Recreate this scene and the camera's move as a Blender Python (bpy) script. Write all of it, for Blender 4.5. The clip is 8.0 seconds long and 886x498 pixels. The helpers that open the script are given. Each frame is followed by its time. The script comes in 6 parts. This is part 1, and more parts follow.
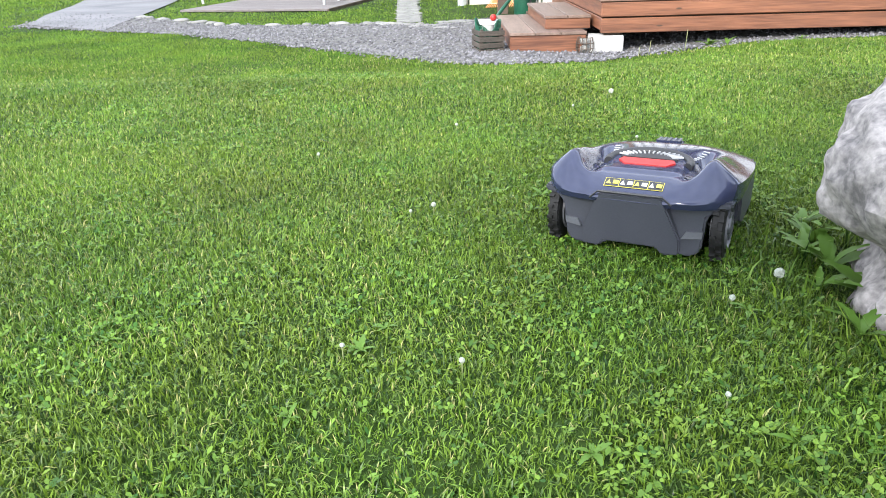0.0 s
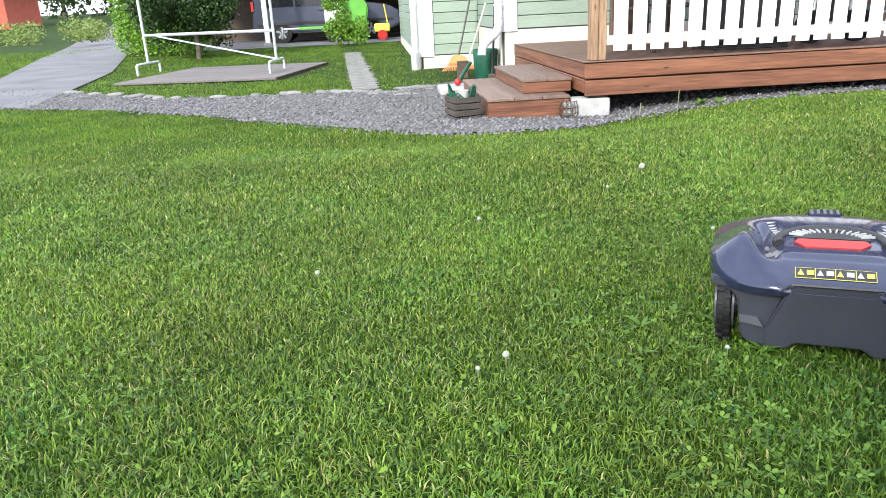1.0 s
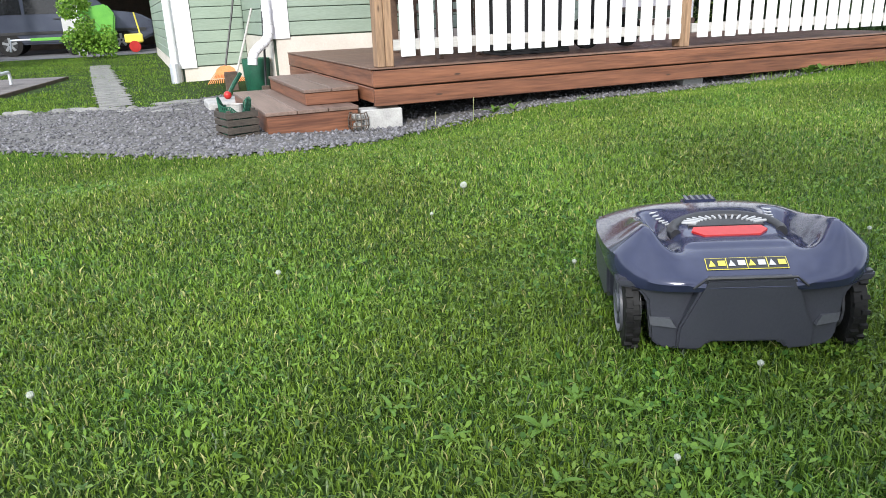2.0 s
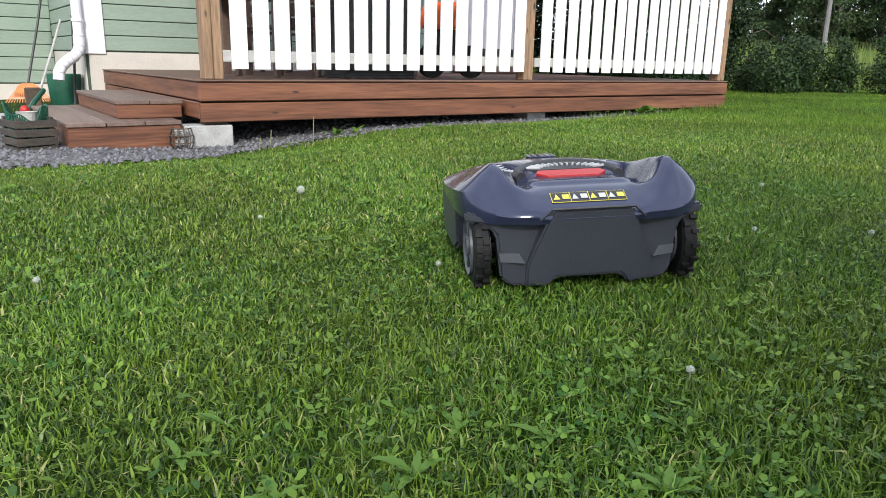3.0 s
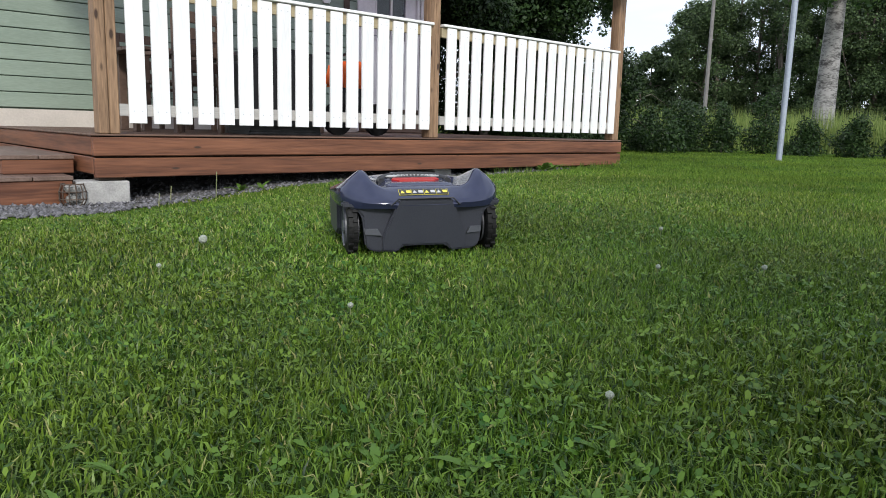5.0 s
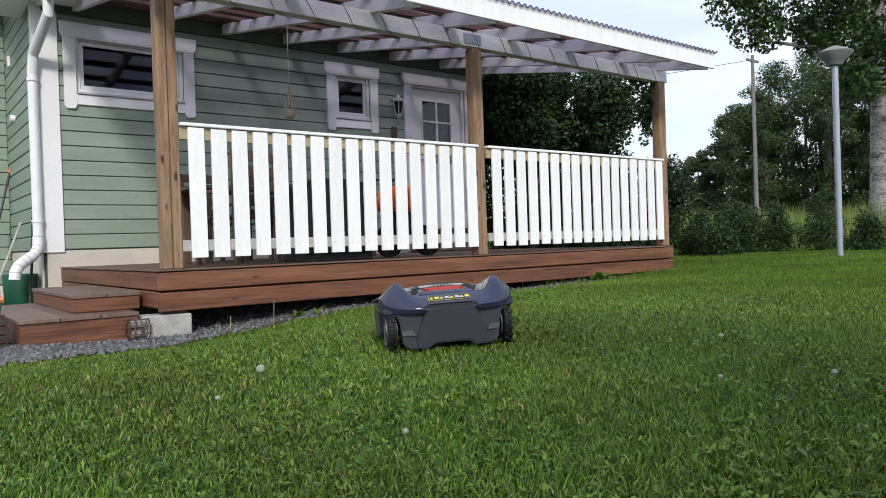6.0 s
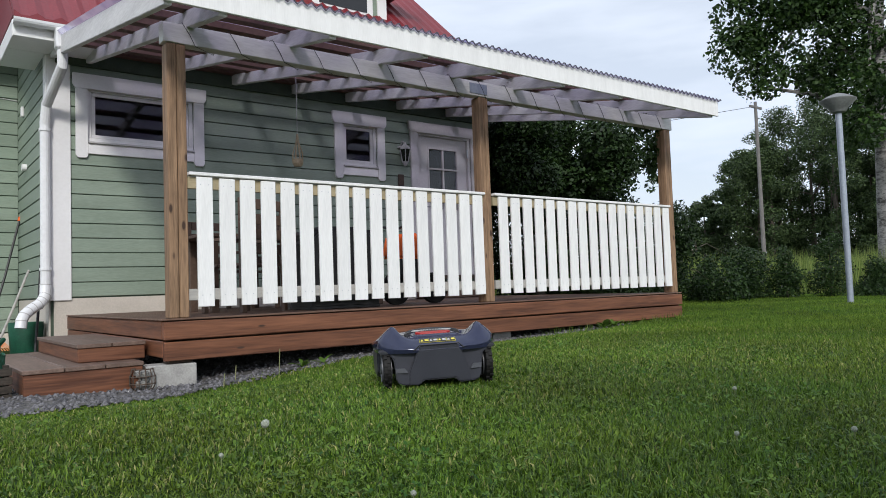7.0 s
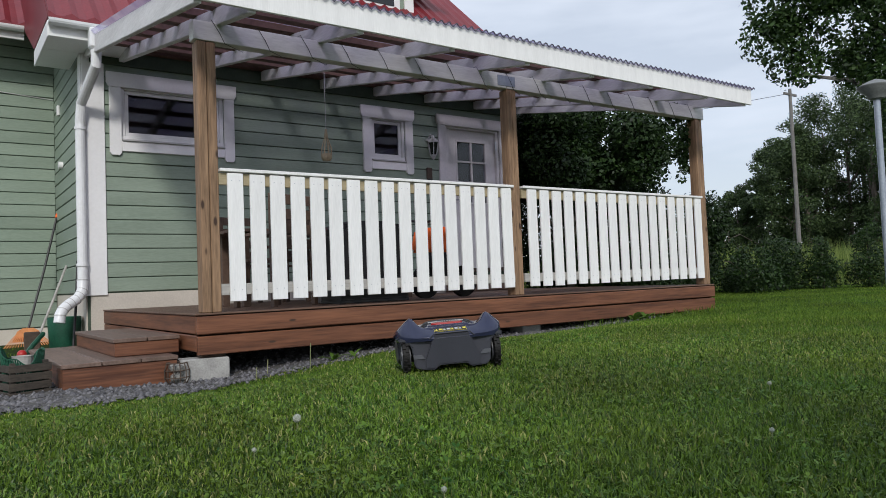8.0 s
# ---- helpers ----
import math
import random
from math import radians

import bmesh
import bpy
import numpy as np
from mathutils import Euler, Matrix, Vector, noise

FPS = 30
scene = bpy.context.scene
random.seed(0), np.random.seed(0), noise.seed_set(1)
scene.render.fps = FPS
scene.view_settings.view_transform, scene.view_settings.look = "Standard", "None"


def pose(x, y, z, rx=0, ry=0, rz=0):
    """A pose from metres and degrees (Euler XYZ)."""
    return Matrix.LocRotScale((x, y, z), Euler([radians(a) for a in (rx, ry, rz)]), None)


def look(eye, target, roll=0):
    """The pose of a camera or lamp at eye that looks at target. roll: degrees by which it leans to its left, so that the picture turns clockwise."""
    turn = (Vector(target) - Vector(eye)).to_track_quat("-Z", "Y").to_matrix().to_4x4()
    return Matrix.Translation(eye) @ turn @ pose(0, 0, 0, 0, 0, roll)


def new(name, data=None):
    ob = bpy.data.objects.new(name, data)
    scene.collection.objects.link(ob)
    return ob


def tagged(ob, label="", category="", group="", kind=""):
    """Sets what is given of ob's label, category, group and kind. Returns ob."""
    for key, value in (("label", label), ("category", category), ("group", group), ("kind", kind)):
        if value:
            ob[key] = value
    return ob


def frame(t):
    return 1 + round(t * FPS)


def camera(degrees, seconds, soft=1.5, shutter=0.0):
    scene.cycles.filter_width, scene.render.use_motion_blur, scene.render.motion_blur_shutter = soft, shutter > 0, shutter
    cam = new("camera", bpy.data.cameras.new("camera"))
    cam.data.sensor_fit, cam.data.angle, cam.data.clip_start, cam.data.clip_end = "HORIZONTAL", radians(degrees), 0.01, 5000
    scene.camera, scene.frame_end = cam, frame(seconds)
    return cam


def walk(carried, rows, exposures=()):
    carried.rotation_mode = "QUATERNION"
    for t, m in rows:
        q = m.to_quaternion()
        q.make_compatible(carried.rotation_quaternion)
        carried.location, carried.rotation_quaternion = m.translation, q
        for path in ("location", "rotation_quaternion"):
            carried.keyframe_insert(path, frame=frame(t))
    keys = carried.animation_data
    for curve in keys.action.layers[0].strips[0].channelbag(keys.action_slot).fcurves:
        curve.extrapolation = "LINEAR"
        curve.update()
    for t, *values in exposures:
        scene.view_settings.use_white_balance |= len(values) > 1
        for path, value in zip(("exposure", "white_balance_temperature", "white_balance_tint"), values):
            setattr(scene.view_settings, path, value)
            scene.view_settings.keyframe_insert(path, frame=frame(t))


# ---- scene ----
cam = camera(63.1, 8.0, soft=0.9)
PATH = [
    (0, (0.264, -0.24, 0.99), (0.238, 1.601, 0.209), -1.6),
    (0.5, (0.069, 0.149, 0.981), (0.07, 2.028, 0.294), -3.7),
    (1, (-0.067, 0.571, 0.973), (0.071, 2.461, 0.335), -2.8),
    (1.5, (-0.073, 0.968, 0.974), (0.278, 2.835, 0.35), -2.3),
    (2, (-0.013, 1.296, 0.883), (0.697, 3.056, 0.251), -2.3),
    (2.2, (0.055, 1.416, 0.824), (0.925, 3.114, 0.223), -1.4),
    (3.3, (0.162, 1.679, 0.569), (1.371, 3.206, 0.112), 0.8),
    (3.5, (0.164, 1.679, 0.547), (1.451, 3.151, 0.126), 0.5),
    (4, (0.155, 1.688, 0.53), (1.462, 3.149, 0.135), 2.0),
    (4.2, (0.165, 1.677, 0.535), (1.497, 3.123, 0.166), 2.5),
    (5.3, (0.163, 1.688, 0.569), (1.48, 3.165, 0.28), 0.4),
    (5.5, (0.163, 1.682, 0.574), (1.44, 3.212, 0.4), -0.5),
    (6, (0.163, 1.667, 0.577), (1.397, 3.24, 0.56), -1.9),
    (6.5, (0.176, 1.683, 0.582), (1.427, 3.244, 0.6), -1.8),
    (7, (0.172, 1.686, 0.602), (1.394, 3.265, 0.71), -2.0),
    (7.5, (0.166, 1.682, 0.609), (1.342, 3.293, 0.765), -2.5),
    (8, (0.174, 1.688, 0.612), (1.332, 3.316, 0.702), -2.3),
]
EXPOSURES = [(0.0, 1.54), (0.5, 1.41), (1.0, 1.25), (2.2, 0.82), (3.3, 0.49), (5.3, 0.06), (6.5, -0.14), (8.0, -0.46)]
walk(cam, [(t, look(eye, target, roll)) for t, eye, target, roll in PATH], EXPOSURES)

# ---- sky and sun: thin bright cloud, soft sun behind the camera ----
world = bpy.data.worlds.new("sky")
scene.world = world
world.use_nodes = True
wn, wl = world.node_tree.nodes, world.node_tree.links
wn.clear()
w_out, w_bg, w_sky = wn.new("ShaderNodeOutputWorld"), wn.new("ShaderNodeBackground"), wn.new("ShaderNodeTexSky")
w_sky.sky_type, w_sky.sun_disc = "NISHITA", False
SUN_FROM = Vector((-0.40, -0.72, 0.50)).normalized()
w_sky.sun_elevation = math.asin(SUN_FROM.z)
w_sky.sun_rotation = math.atan2(SUN_FROM.x, SUN_FROM.y)
w_tc, w_map, w_noise, w_ramp, w_mix = (wn.new("ShaderNodeTexCoord"), wn.new("ShaderNodeMapping"), wn.new("ShaderNodeTexNoise"),
                                       wn.new("ShaderNodeValToRGB"), wn.new("ShaderNodeMixRGB"))
w_map.inputs["Scale"].default_value = (1.1, 1.1, 5.5)
w_noise.inputs["Scale"].default_value, w_noise.inputs["Detail"].default_value = 1.6, 6.0
w_ramp.color_ramp.elements[0].position, w_ramp.color_ramp.elements[0].color = 0.36, (0.58, 0.58, 0.58, 1)
w_ramp.color_ramp.elements[1].position, w_ramp.color_ramp.elements[1].color = 0.62, (0.98, 0.98, 0.98, 1)
w_mix.inputs[2].default_value = (12.4, 13.5, 15.4, 1)
wl.new(w_tc.outputs["Generated"], w_map.inputs["Vector"])
wl.new(w_map.outputs["Vector"], w_noise.inputs["Vector"])
wl.new(w_noise.outputs["Fac"], w_ramp.inputs["Fac"])
wl.new(w_ramp.outputs["Color"], w_mix.inputs[0])
wl.new(w_sky.outputs["Color"], w_mix.inputs[1])
wl.new(w_mix.outputs["Color"], w_bg.inputs["Color"])
w_bg.inputs["Strength"].default_value = 0.1
wl.new(w_bg.outputs["Background"], w_out.inputs["Surface"])
sun = new("sun", bpy.data.lights.new("sun", "SUN"))
sun.data.energy, sun.data.angle, sun.data.color = 2.6, radians(8), (1.0, 0.965, 0.92)
sun.matrix_world = look(SUN_FROM * 30, (0, 0, 0))


# ---- materials ----
def material(name, dark, light, rough=0.6, metal=0.0, scale=6.0, fine=60.0, bump=0.15, stretch=(1, 1, 1), spread=0.0, island=False,
             low=0.35, high=0.65, spec=0.5):
    """A surface of two colours mixed by noise at two scales, with bump; spread: how much single pieces differ."""
    m = bpy.data.materials.new(name)
    m.use_nodes = True
    n, l = m.node_tree.nodes, m.node_tree.links
    b = n["Principled BSDF"]
    tc, mp = n.new("ShaderNodeTexCoord"), n.new("ShaderNodeMapping")
    mp.inputs["Scale"].default_value = stretch
    l.new(tc.outputs["Object"], mp.inputs["Vector"])
    big, small = n.new("ShaderNodeTexNoise"), n.new("ShaderNodeTexNoise")
    big.inputs["Scale"].default_value, big.inputs["Detail"].default_value = scale, 5
    small.inputs["Scale"].default_value, small.inputs["Detail"].default_value = fine, 4
    for t in (big, small):
        l.new(mp.outputs["Vector"], t.inputs["Vector"])
    add = n.new("ShaderNodeMath")
    add.operation = "MULTIPLY_ADD"
    add.inputs[1].default_value = 0.45
    half = n.new("ShaderNodeMath")
    half.operation = "MULTIPLY"
    half.inputs[1].default_value = 0.55
    l.new(big.outputs["Fac"], half.inputs[0])
    l.new(small.outputs["Fac"], add.inputs[0])
    l.new(half.outputs[0], add.inputs[2])
    ramp = n.new("ShaderNodeValToRGB")
    ramp.color_ramp.elements[0].position, ramp.color_ramp.elements[0].color = low, (*dark, 1)
    ramp.color_ramp.elements[1].position, ramp.color_ramp.elements[1].color = high, (*light, 1)
    l.new(add.outputs[0], ramp.inputs["Fac"])
    colour = ramp.outputs["Color"]
    if spread:
        if island:
            rnd = n.new("ShaderNodeNewGeometry").outputs["Random Per Island"]
        else:
            rnd = n.new("ShaderNodeObjectInfo").outputs["Random"]
        hsv, span = n.new("ShaderNodeHueSaturation"), n.new("ShaderNodeMapRange")
        span.inputs["To Min"].default_value, span.inputs["To Max"].default_value = 1 - spread, 1 + spread
        l.new(rnd, span.inputs["Value"])
        l.new(span.outputs["Result"], hsv.inputs["Value"])
        l.new(colour, hsv.inputs["Color"])
        colour = hsv.outputs["Color"]
    l.new(colour, b.inputs["Base Color"])
    b.inputs["Roughness"].default_value, b.inputs["Metallic"].default_value = rough, metal
    b.inputs["Specular IOR Level"].default_value = spec
    if bump:
        bm_ = n.new("ShaderNodeBump")
        bm_.inputs["Strength"].default_value, bm_.inputs["Distance"].default_value = bump, 0.01
        l.new(add.outputs[0], bm_.inputs["Height"])
        l.new(bm_.outputs["Normal"], b.inputs["Normal"])
    return m


def leaf_material(name, dark, light, through_=0.35, rough=0.55, spec=0.3, hue=0.0):
    """Leaves and blades: each island its own shade, some light passing through."""
    m = bpy.data.materials.new(name)
    m.use_nodes = True
    n, l = m.node_tree.nodes, m.node_tree.links
    b, out = n["Principled BSDF"], n["Material Output"]
    geo, ramp = n.new("ShaderNodeNewGeometry"), n.new("ShaderNodeValToRGB")
    ramp.color_ramp.elements[0].color, ramp.color_ramp.elements[1].color = (*dark, 1), (*light, 1)
    l.new(geo.outputs["Random Per Island"], ramp.inputs["Fac"])
    tc, big, mixc = n.new("ShaderNodeTexCoord"), n.new("ShaderNodeTexNoise"), n.new("ShaderNodeHueSaturation")
    big.inputs["Scale"].default_value, big.inputs["Detail"].default_value = 0.9, 3
    l.new(tc.outputs["Object"], big.inputs["Vector"])
    span = n.new("ShaderNodeMapRange")
    span.inputs["From Min"].default_value, span.inputs["From Max"].default_value = 0.3, 0.7
    span.inputs["To Min"].default_value, span.inputs["To Max"].default_value = 0.75, 1.25
    l.new(big.outputs["Fac"], span.inputs["Value"])
    l.new(span.outputs["Result"], mixc.inputs["Value"])
    l.new(ramp.outputs["Color"], mixc.inputs["Color"])
    if hue:
        tone, swing = n.new("ShaderNodeTexNoise"), n.new("ShaderNodeMapRange")
        tone.inputs["Scale"].default_value, tone.inputs["Detail"].default_value = 1.7, 4
        swing.inputs["From Min"].default_value, swing.inputs["From Max"].default_value = 0.3, 0.7
        swing.inputs["To Min"].default_value, swing.inputs["To Max"].default_value = 0.5 - hue, 0.5 + hue
        l.new(tc.outputs["Object"], tone.inputs["Vector"])
        l.new(tone.outputs["Fac"], swing.inputs["Value"])
        l.new(swing.outputs["Result"], mixc.inputs["Hue"])
    l.new(mixc.outputs["Color"], b.inputs["Base Color"])
    b.inputs["Roughness"].default_value = rough
    b.inputs["Specular IOR Level"].default_value = spec
    tr, mix = n.new("ShaderNodeBsdfTranslucent"), n.new("ShaderNodeMixShader")
    l.new(mixc.outputs["Color"], tr.inputs["Color"])
    mix.inputs[0].default_value = through_
    l.new(b.outputs["BSDF"], mix.inputs[1])
    l.new(tr.outputs["BSDF"], mix.inputs[2])
    l.new(mix.outputs["Shader"], out.inputs["Surface"])
    return m


M_SOIL = material("lawn soil and thatch", (0.010, 0.022, 0.005), (0.034, 0.060, 0.012), 0.9, scale=1.3, fine=30, bump=0.6, spec=0.08)
M_BLADE = leaf_material("grass blades", (0.010, 0.039, 0.006), (0.182, 0.290, 0.034), 0.24, 0.4, 0.3, hue=0.013)
# Same lawn as M_BLADE; dark tones lifted to paint in shade softened by distance.
M_BLADE_FAR = leaf_material("far grass blades, contrast lowered", (0.032, 0.080, 0.012), (0.186, 0.290, 0.038), 0.32, 0.5, 0.14, hue=0.013)
M_WEED = leaf_material("weed leaves", (0.05, 0.13, 0.018), (0.19, 0.30, 0.05), 0.3, 0.45, 0.25)
M_CLOVER = leaf_material("clover leaves", (0.024, 0.080, 0.010), (0.155, 0.255, 0.032), 0.3, 0.4, 0.25, hue=0.015)
M_STRAW = leaf_material("dry cut grass", (0.26, 0.27, 0.09), (0.38, 0.37, 0.14), 0.2, 0.7)
M_GRAVEL_BED = material("gravel bed", (0.042, 0.040, 0.038), (0.145, 0.138, 0.13), 0.9, scale=18, fine=70, bump=0.9)
M_PEBBLE = material("grey gravel stones", (0.055, 0.055, 0.062), (0.18, 0.174, 0.18), 0.8, scale=30, fine=120, bump=0.3, spread=0.5, island=True)
M_ROAD = material("gravel road", (0.07, 0.07, 0.076), (0.155, 0.152, 0.16), 0.9, scale=1.2, fine=40, bump=0.4)
M_STONE = material("pale edging stone", (0.10, 0.10, 0.092), (0.27, 0.26, 0.24), 0.8, scale=12, fine=70, bump=0.4, spread=0.2)
M_GRANITE = material("grey granite boulder", (0.11, 0.10, 0.098), (0.37, 0.335, 0.315), 0.8, scale=9, fine=55, bump=0.8, low=0.38, high=0.62)
M_CONCRETE = material("light concrete", (0.24, 0.235, 0.225), (0.40, 0.395, 0.375), 0.85, scale=10, fine=90, bump=0.5)
M_FOUND = material("cream painted foundation", (0.50, 0.46, 0.40), (0.62, 0.57, 0.50), 0.8, scale=3, fine=60, bump=0.2)
M_DECK = material("brown stained decking", (0.085, 0.048, 0.032), (0.17, 0.102, 0.070), 0.55, scale=4, fine=26, bump=0.3, stretch=(0.25, 3, 3), spread=0.12)
M_FASCIA = material("red-brown stained board", (0.075, 0.026, 0.012), (0.230, 0.092, 0.045), 0.5, scale=3, fine=14, bump=0.3, stretch=(0.3, 3, 5), spread=0.1)
M_FASCIA_Y = material("red-brown stained board across", (0.075, 0.026, 0.012), (0.230, 0.092, 0.045), 0.5, scale=3, fine=14, bump=0.3, stretch=(3, 0.3, 5), spread=0.1)
M_POST = material("weathered bare timber", (0.12, 0.070, 0.038), (0.34, 0.212, 0.122), 0.7, scale=5, fine=24, bump=0.35, stretch=(5, 5, 0.35), spread=0.08)


def knots(m, scale=(7, 7, 2.6), size=0.16):
    """Dark round knots set into a timber's colour."""
    n, l = m.node_tree.nodes, m.node_tree.links
    b = n["Principled BSDF"]
    src = b.inputs["Base Color"].links[0].from_socket
    tc, mp, vo, rp, mx = (n.new("ShaderNodeTexCoord"), n.new("ShaderNodeMapping"), n.new("ShaderNodeTexVoronoi"), n.new("ShaderNodeValToRGB"), n.new("ShaderNodeMixRGB"))
    mp.inputs["Scale"].default_value = scale
    vo.inputs["Scale"].default_value = 1.0
    rp.color_ramp.elements[0].position, rp.color_ramp.elements[0].color = size * 0.55, (1, 1, 1, 1)
    rp.color_ramp.elements[1].position, rp.color_ramp.elements[1].color = size, (0, 0, 0, 1)
    mx.inputs[2].default_value = (0.045, 0.022, 0.012, 1)
    l.new(tc.outputs["Object"], mp.inputs["Vector"])
    l.new(mp.outputs["Vector"], vo.inputs["Vector"])
    l.new(vo.outputs["Distance"], rp.inputs["Fac"])
    l.new(rp.outputs["Color"], mx.inputs[0])
    l.new(src, mx.inputs[1])
    l.new(mx.outputs["Color"], b.inputs["Base Color"])


knots(M_POST, (9, 9, 3.4), 0.15)
knots(M_FASCIA, (2.6, 9, 9), 0.10)
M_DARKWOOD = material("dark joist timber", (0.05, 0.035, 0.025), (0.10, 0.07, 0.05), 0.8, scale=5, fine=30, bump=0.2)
M_WHITE = material("white painted board", (0.76, 0.76, 0.75), (0.88, 0.88, 0.87), 0.5, scale=4, fine=30, bump=0.1, stretch=(4, 4, 0.5), spread=0.03)
M_TRIM = material("white painted trim", (0.77, 0.77, 0.765), (0.83, 0.83, 0.83), 0.5, scale=2, fine=30, bump=0.08)
M_GREYRAIL = material("grey weathered rail", (0.30, 0.29, 0.27), (0.46, 0.44, 0.41), 0.7, scale=4, fine=30, bump=0.2, stretch=(0.4, 4, 4))
M_DARKPOLE = material("old grey pole wood", (0.13, 0.125, 0.12), (0.22, 0.21, 0.20), 0.8, scale=4, fine=30, bump=0.2)
M_YELLOWRAIL = material("bare yellowish rail", (0.30, 0.25, 0.15), (0.42, 0.35, 0.22), 0.7, scale=4, fine=30, bump=0.2, stretch=(0.4, 4, 4))
M_BEAM = material("pale washed beam paint", (0.58, 0.57, 0.54), (0.78, 0.77, 0.74), 0.65, scale=2.5, fine=26, bump=0.2, stretch=(0.5, 3, 3))
M_RAFTER = material("pale washed rafter paint", (0.55, 0.54, 0.54), (0.74, 0.73, 0.73), 0.65, scale=2.5, fine=26, bump=0.2, stretch=(3, 0.5, 3))
M_BATTEN = material("red-brown roof batten", (0.085, 0.042, 0.032), (0.15, 0.078, 0.058), 0.7, scale=4, fine=30, bump=0.2)
M_SIDING = material("sage green painted siding", (0.205, 0.264, 0.205), (0.275, 0.342, 0.272), 0.55, scale=1.6, fine=40, bump=0.08, stretch=(0.4, 0.4, 3), spread=0.05)
# Dark green paints in the shade of the joints between siding boards.
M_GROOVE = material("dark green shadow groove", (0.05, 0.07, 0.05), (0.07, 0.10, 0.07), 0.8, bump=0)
M_REDROOF = material("wine red roof sheet", (0.15, 0.012, 0.020), (0.21, 0.022, 0.030), 0.5, scale=1.5, fine=30, bump=0.05)
M_PIPE = material("white painted metal pipe", (0.70, 0.71, 0.72), (0.80, 0.81, 0.82), 0.35, scale=3, fine=30, bump=0.02)
M_DOOR = material("off-white painted door", (0.60, 0.58, 0.57), (0.70, 0.68, 0.67), 0.5, scale=2, fine=30, bump=0.05)
M_STEEL = material("galvanised steel tube", (0.50, 0.52, 0.55), (0.66, 0.68, 0.71), 0.4, 0.6, scale=6, fine=40, bump=0.05)
M_POLEGREY = material("blue-grey painted pole", (0.26, 0.30, 0.36), (0.36, 0.40, 0.46), 0.4, 0.2, scale=5, fine=40, bump=0.03)
M_LAMPSHADE = material("weathered grey lamp hood", (0.15, 0.16, 0.16), (0.25, 0.26, 0.26), 0.5, 0.1, scale=6, fine=40, bump=0.1)
M_PLATFORM = material("weathered platform planks", (0.075, 0.064, 0.062), (0.155, 0.136, 0.13), 0.8, scale=4, fine=26, bump=0.4, stretch=(0.3, 3, 3), spread=0.15)
M_BLACK = material("black plastic", (0.012, 0.012, 0.013), (0.025, 0.025, 0.027), 0.45, scale=8, fine=60, bump=0.05)
M_RUBBER = material("black rubber tyre", (0.006, 0.006, 0.006), (0.018, 0.0175, 0.017), 0.6, scale=20, fine=90, bump=0.2, spec=0.2)
M_NAVY = material("dark blue-grey glossy shell", (0.024, 0.029, 0.060), (0.033, 0.039, 0.078), 0.13, 0.15, scale=3, fine=30, bump=0.01)
M_CHAR = material("charcoal matt plastic", (0.036, 0.038, 0.050), (0.047, 0.049, 0.062), 0.42, scale=6, fine=180, bump=0.12)
M_CHAR2 = material("lighter grey plastic", (0.070, 0.073, 0.084), (0.092, 0.096, 0.108), 0.42, scale=6, fine=150, bump=0.1)
M_RED = material("red plastic", (0.36, 0.012, 0.010), (0.45, 0.022, 0.018), 0.4, scale=6, fine=60, bump=0.02)
M_YELLOW = material("yellow print", (0.65, 0.55, 0.06), (0.72, 0.62, 0.10), 0.5, bump=0)
M_PALE = material("pale grey plastic", (0.42, 0.42, 0.42), (0.55, 0.55, 0.54), 0.4, scale=6, fine=60, bump=0.02)
M_RIB = material("pale grey vent plastic", (0.34, 0.34, 0.34), (0.46, 0.46, 0.45), 0.5, scale=6, fine=60, bump=0.02)
M_VAN = material("dark graphite car paint", (0.06, 0.068, 0.10), (0.085, 0.095, 0.13), 0.18, 0.4, scale=3, bump=0)
M_LIME = material("bright green machine paint", (0.08, 0.30, 0.04), (0.14, 0.42, 0.06), 0.4, scale=4, bump=0.02)
M_ALLOY = material("silver alloy", (0.30, 0.31, 0.32), (0.40, 0.41, 0.42), 0.35, 0.7, bump=0)
M_BARN = material("falu red barn boards", (0.32, 0.06, 0.035), (0.42, 0.10, 0.06), 0.8, scale=2, fine=20, bump=0.2)
M_SHEETEDGE = material("dark violet plastic edge", (0.03, 0.028, 0.04), (0.10, 0.09, 0.13), 0.5, scale=6, fine=40, bump=0.1)
M_RAKE = material("faded orange plastic", (0.62, 0.22, 0.07), (0.75, 0.32, 0.13), 0.6, scale=8, fine=60, bump=0.1)
M_ORANGE = material("orange fabric", (0.80, 0.11, 0.012), (0.92, 0.18, 0.03), 0.7, scale=10, fine=80, bump=0.2)
M_GREENNET = material("dark green plastic net", (0.006, 0.05, 0.028), (0.012, 0.10, 0.055), 0.5, scale=10, fine=60, bump=0.1)
M_BROWNCHAIR = material("brown stained garden furniture", (0.06, 0.035, 0.025), (0.12, 0.075, 0.05), 0.6, scale=5, fine=30, bump=0.2)
M_CRATE = material("grey-brown weathered crate wood", (0.022, 0.018, 0.014), (0.075, 0.06, 0.046), 0.85, scale=6, fine=40, bump=0.4, stretch=(1, 1, 3))
M_BARK = material("dark bark", (0.06, 0.05, 0.04), (0.15, 0.125, 0.10), 0.9, scale=8, fine=40, bump=0.8)
M_BIRCH = material("white and black birch bark", (0.045, 0.042, 0.04), (0.27, 0.265, 0.255), 0.8, scale=2.2, fine=14, bump=0.4, stretch=(1, 1, 2.5), low=0.40, high=0.55)
M_FLOWER = material("white clover flower head", (0.17, 0.20, 0.14), (0.36, 0.38, 0.33), 0.8, scale=90, fine=240, bump=0.6)
M_STEM = material("pale plant stem", (0.14, 0.18, 0.07), (0.26, 0.26, 0.13), 0.7, bump=0)
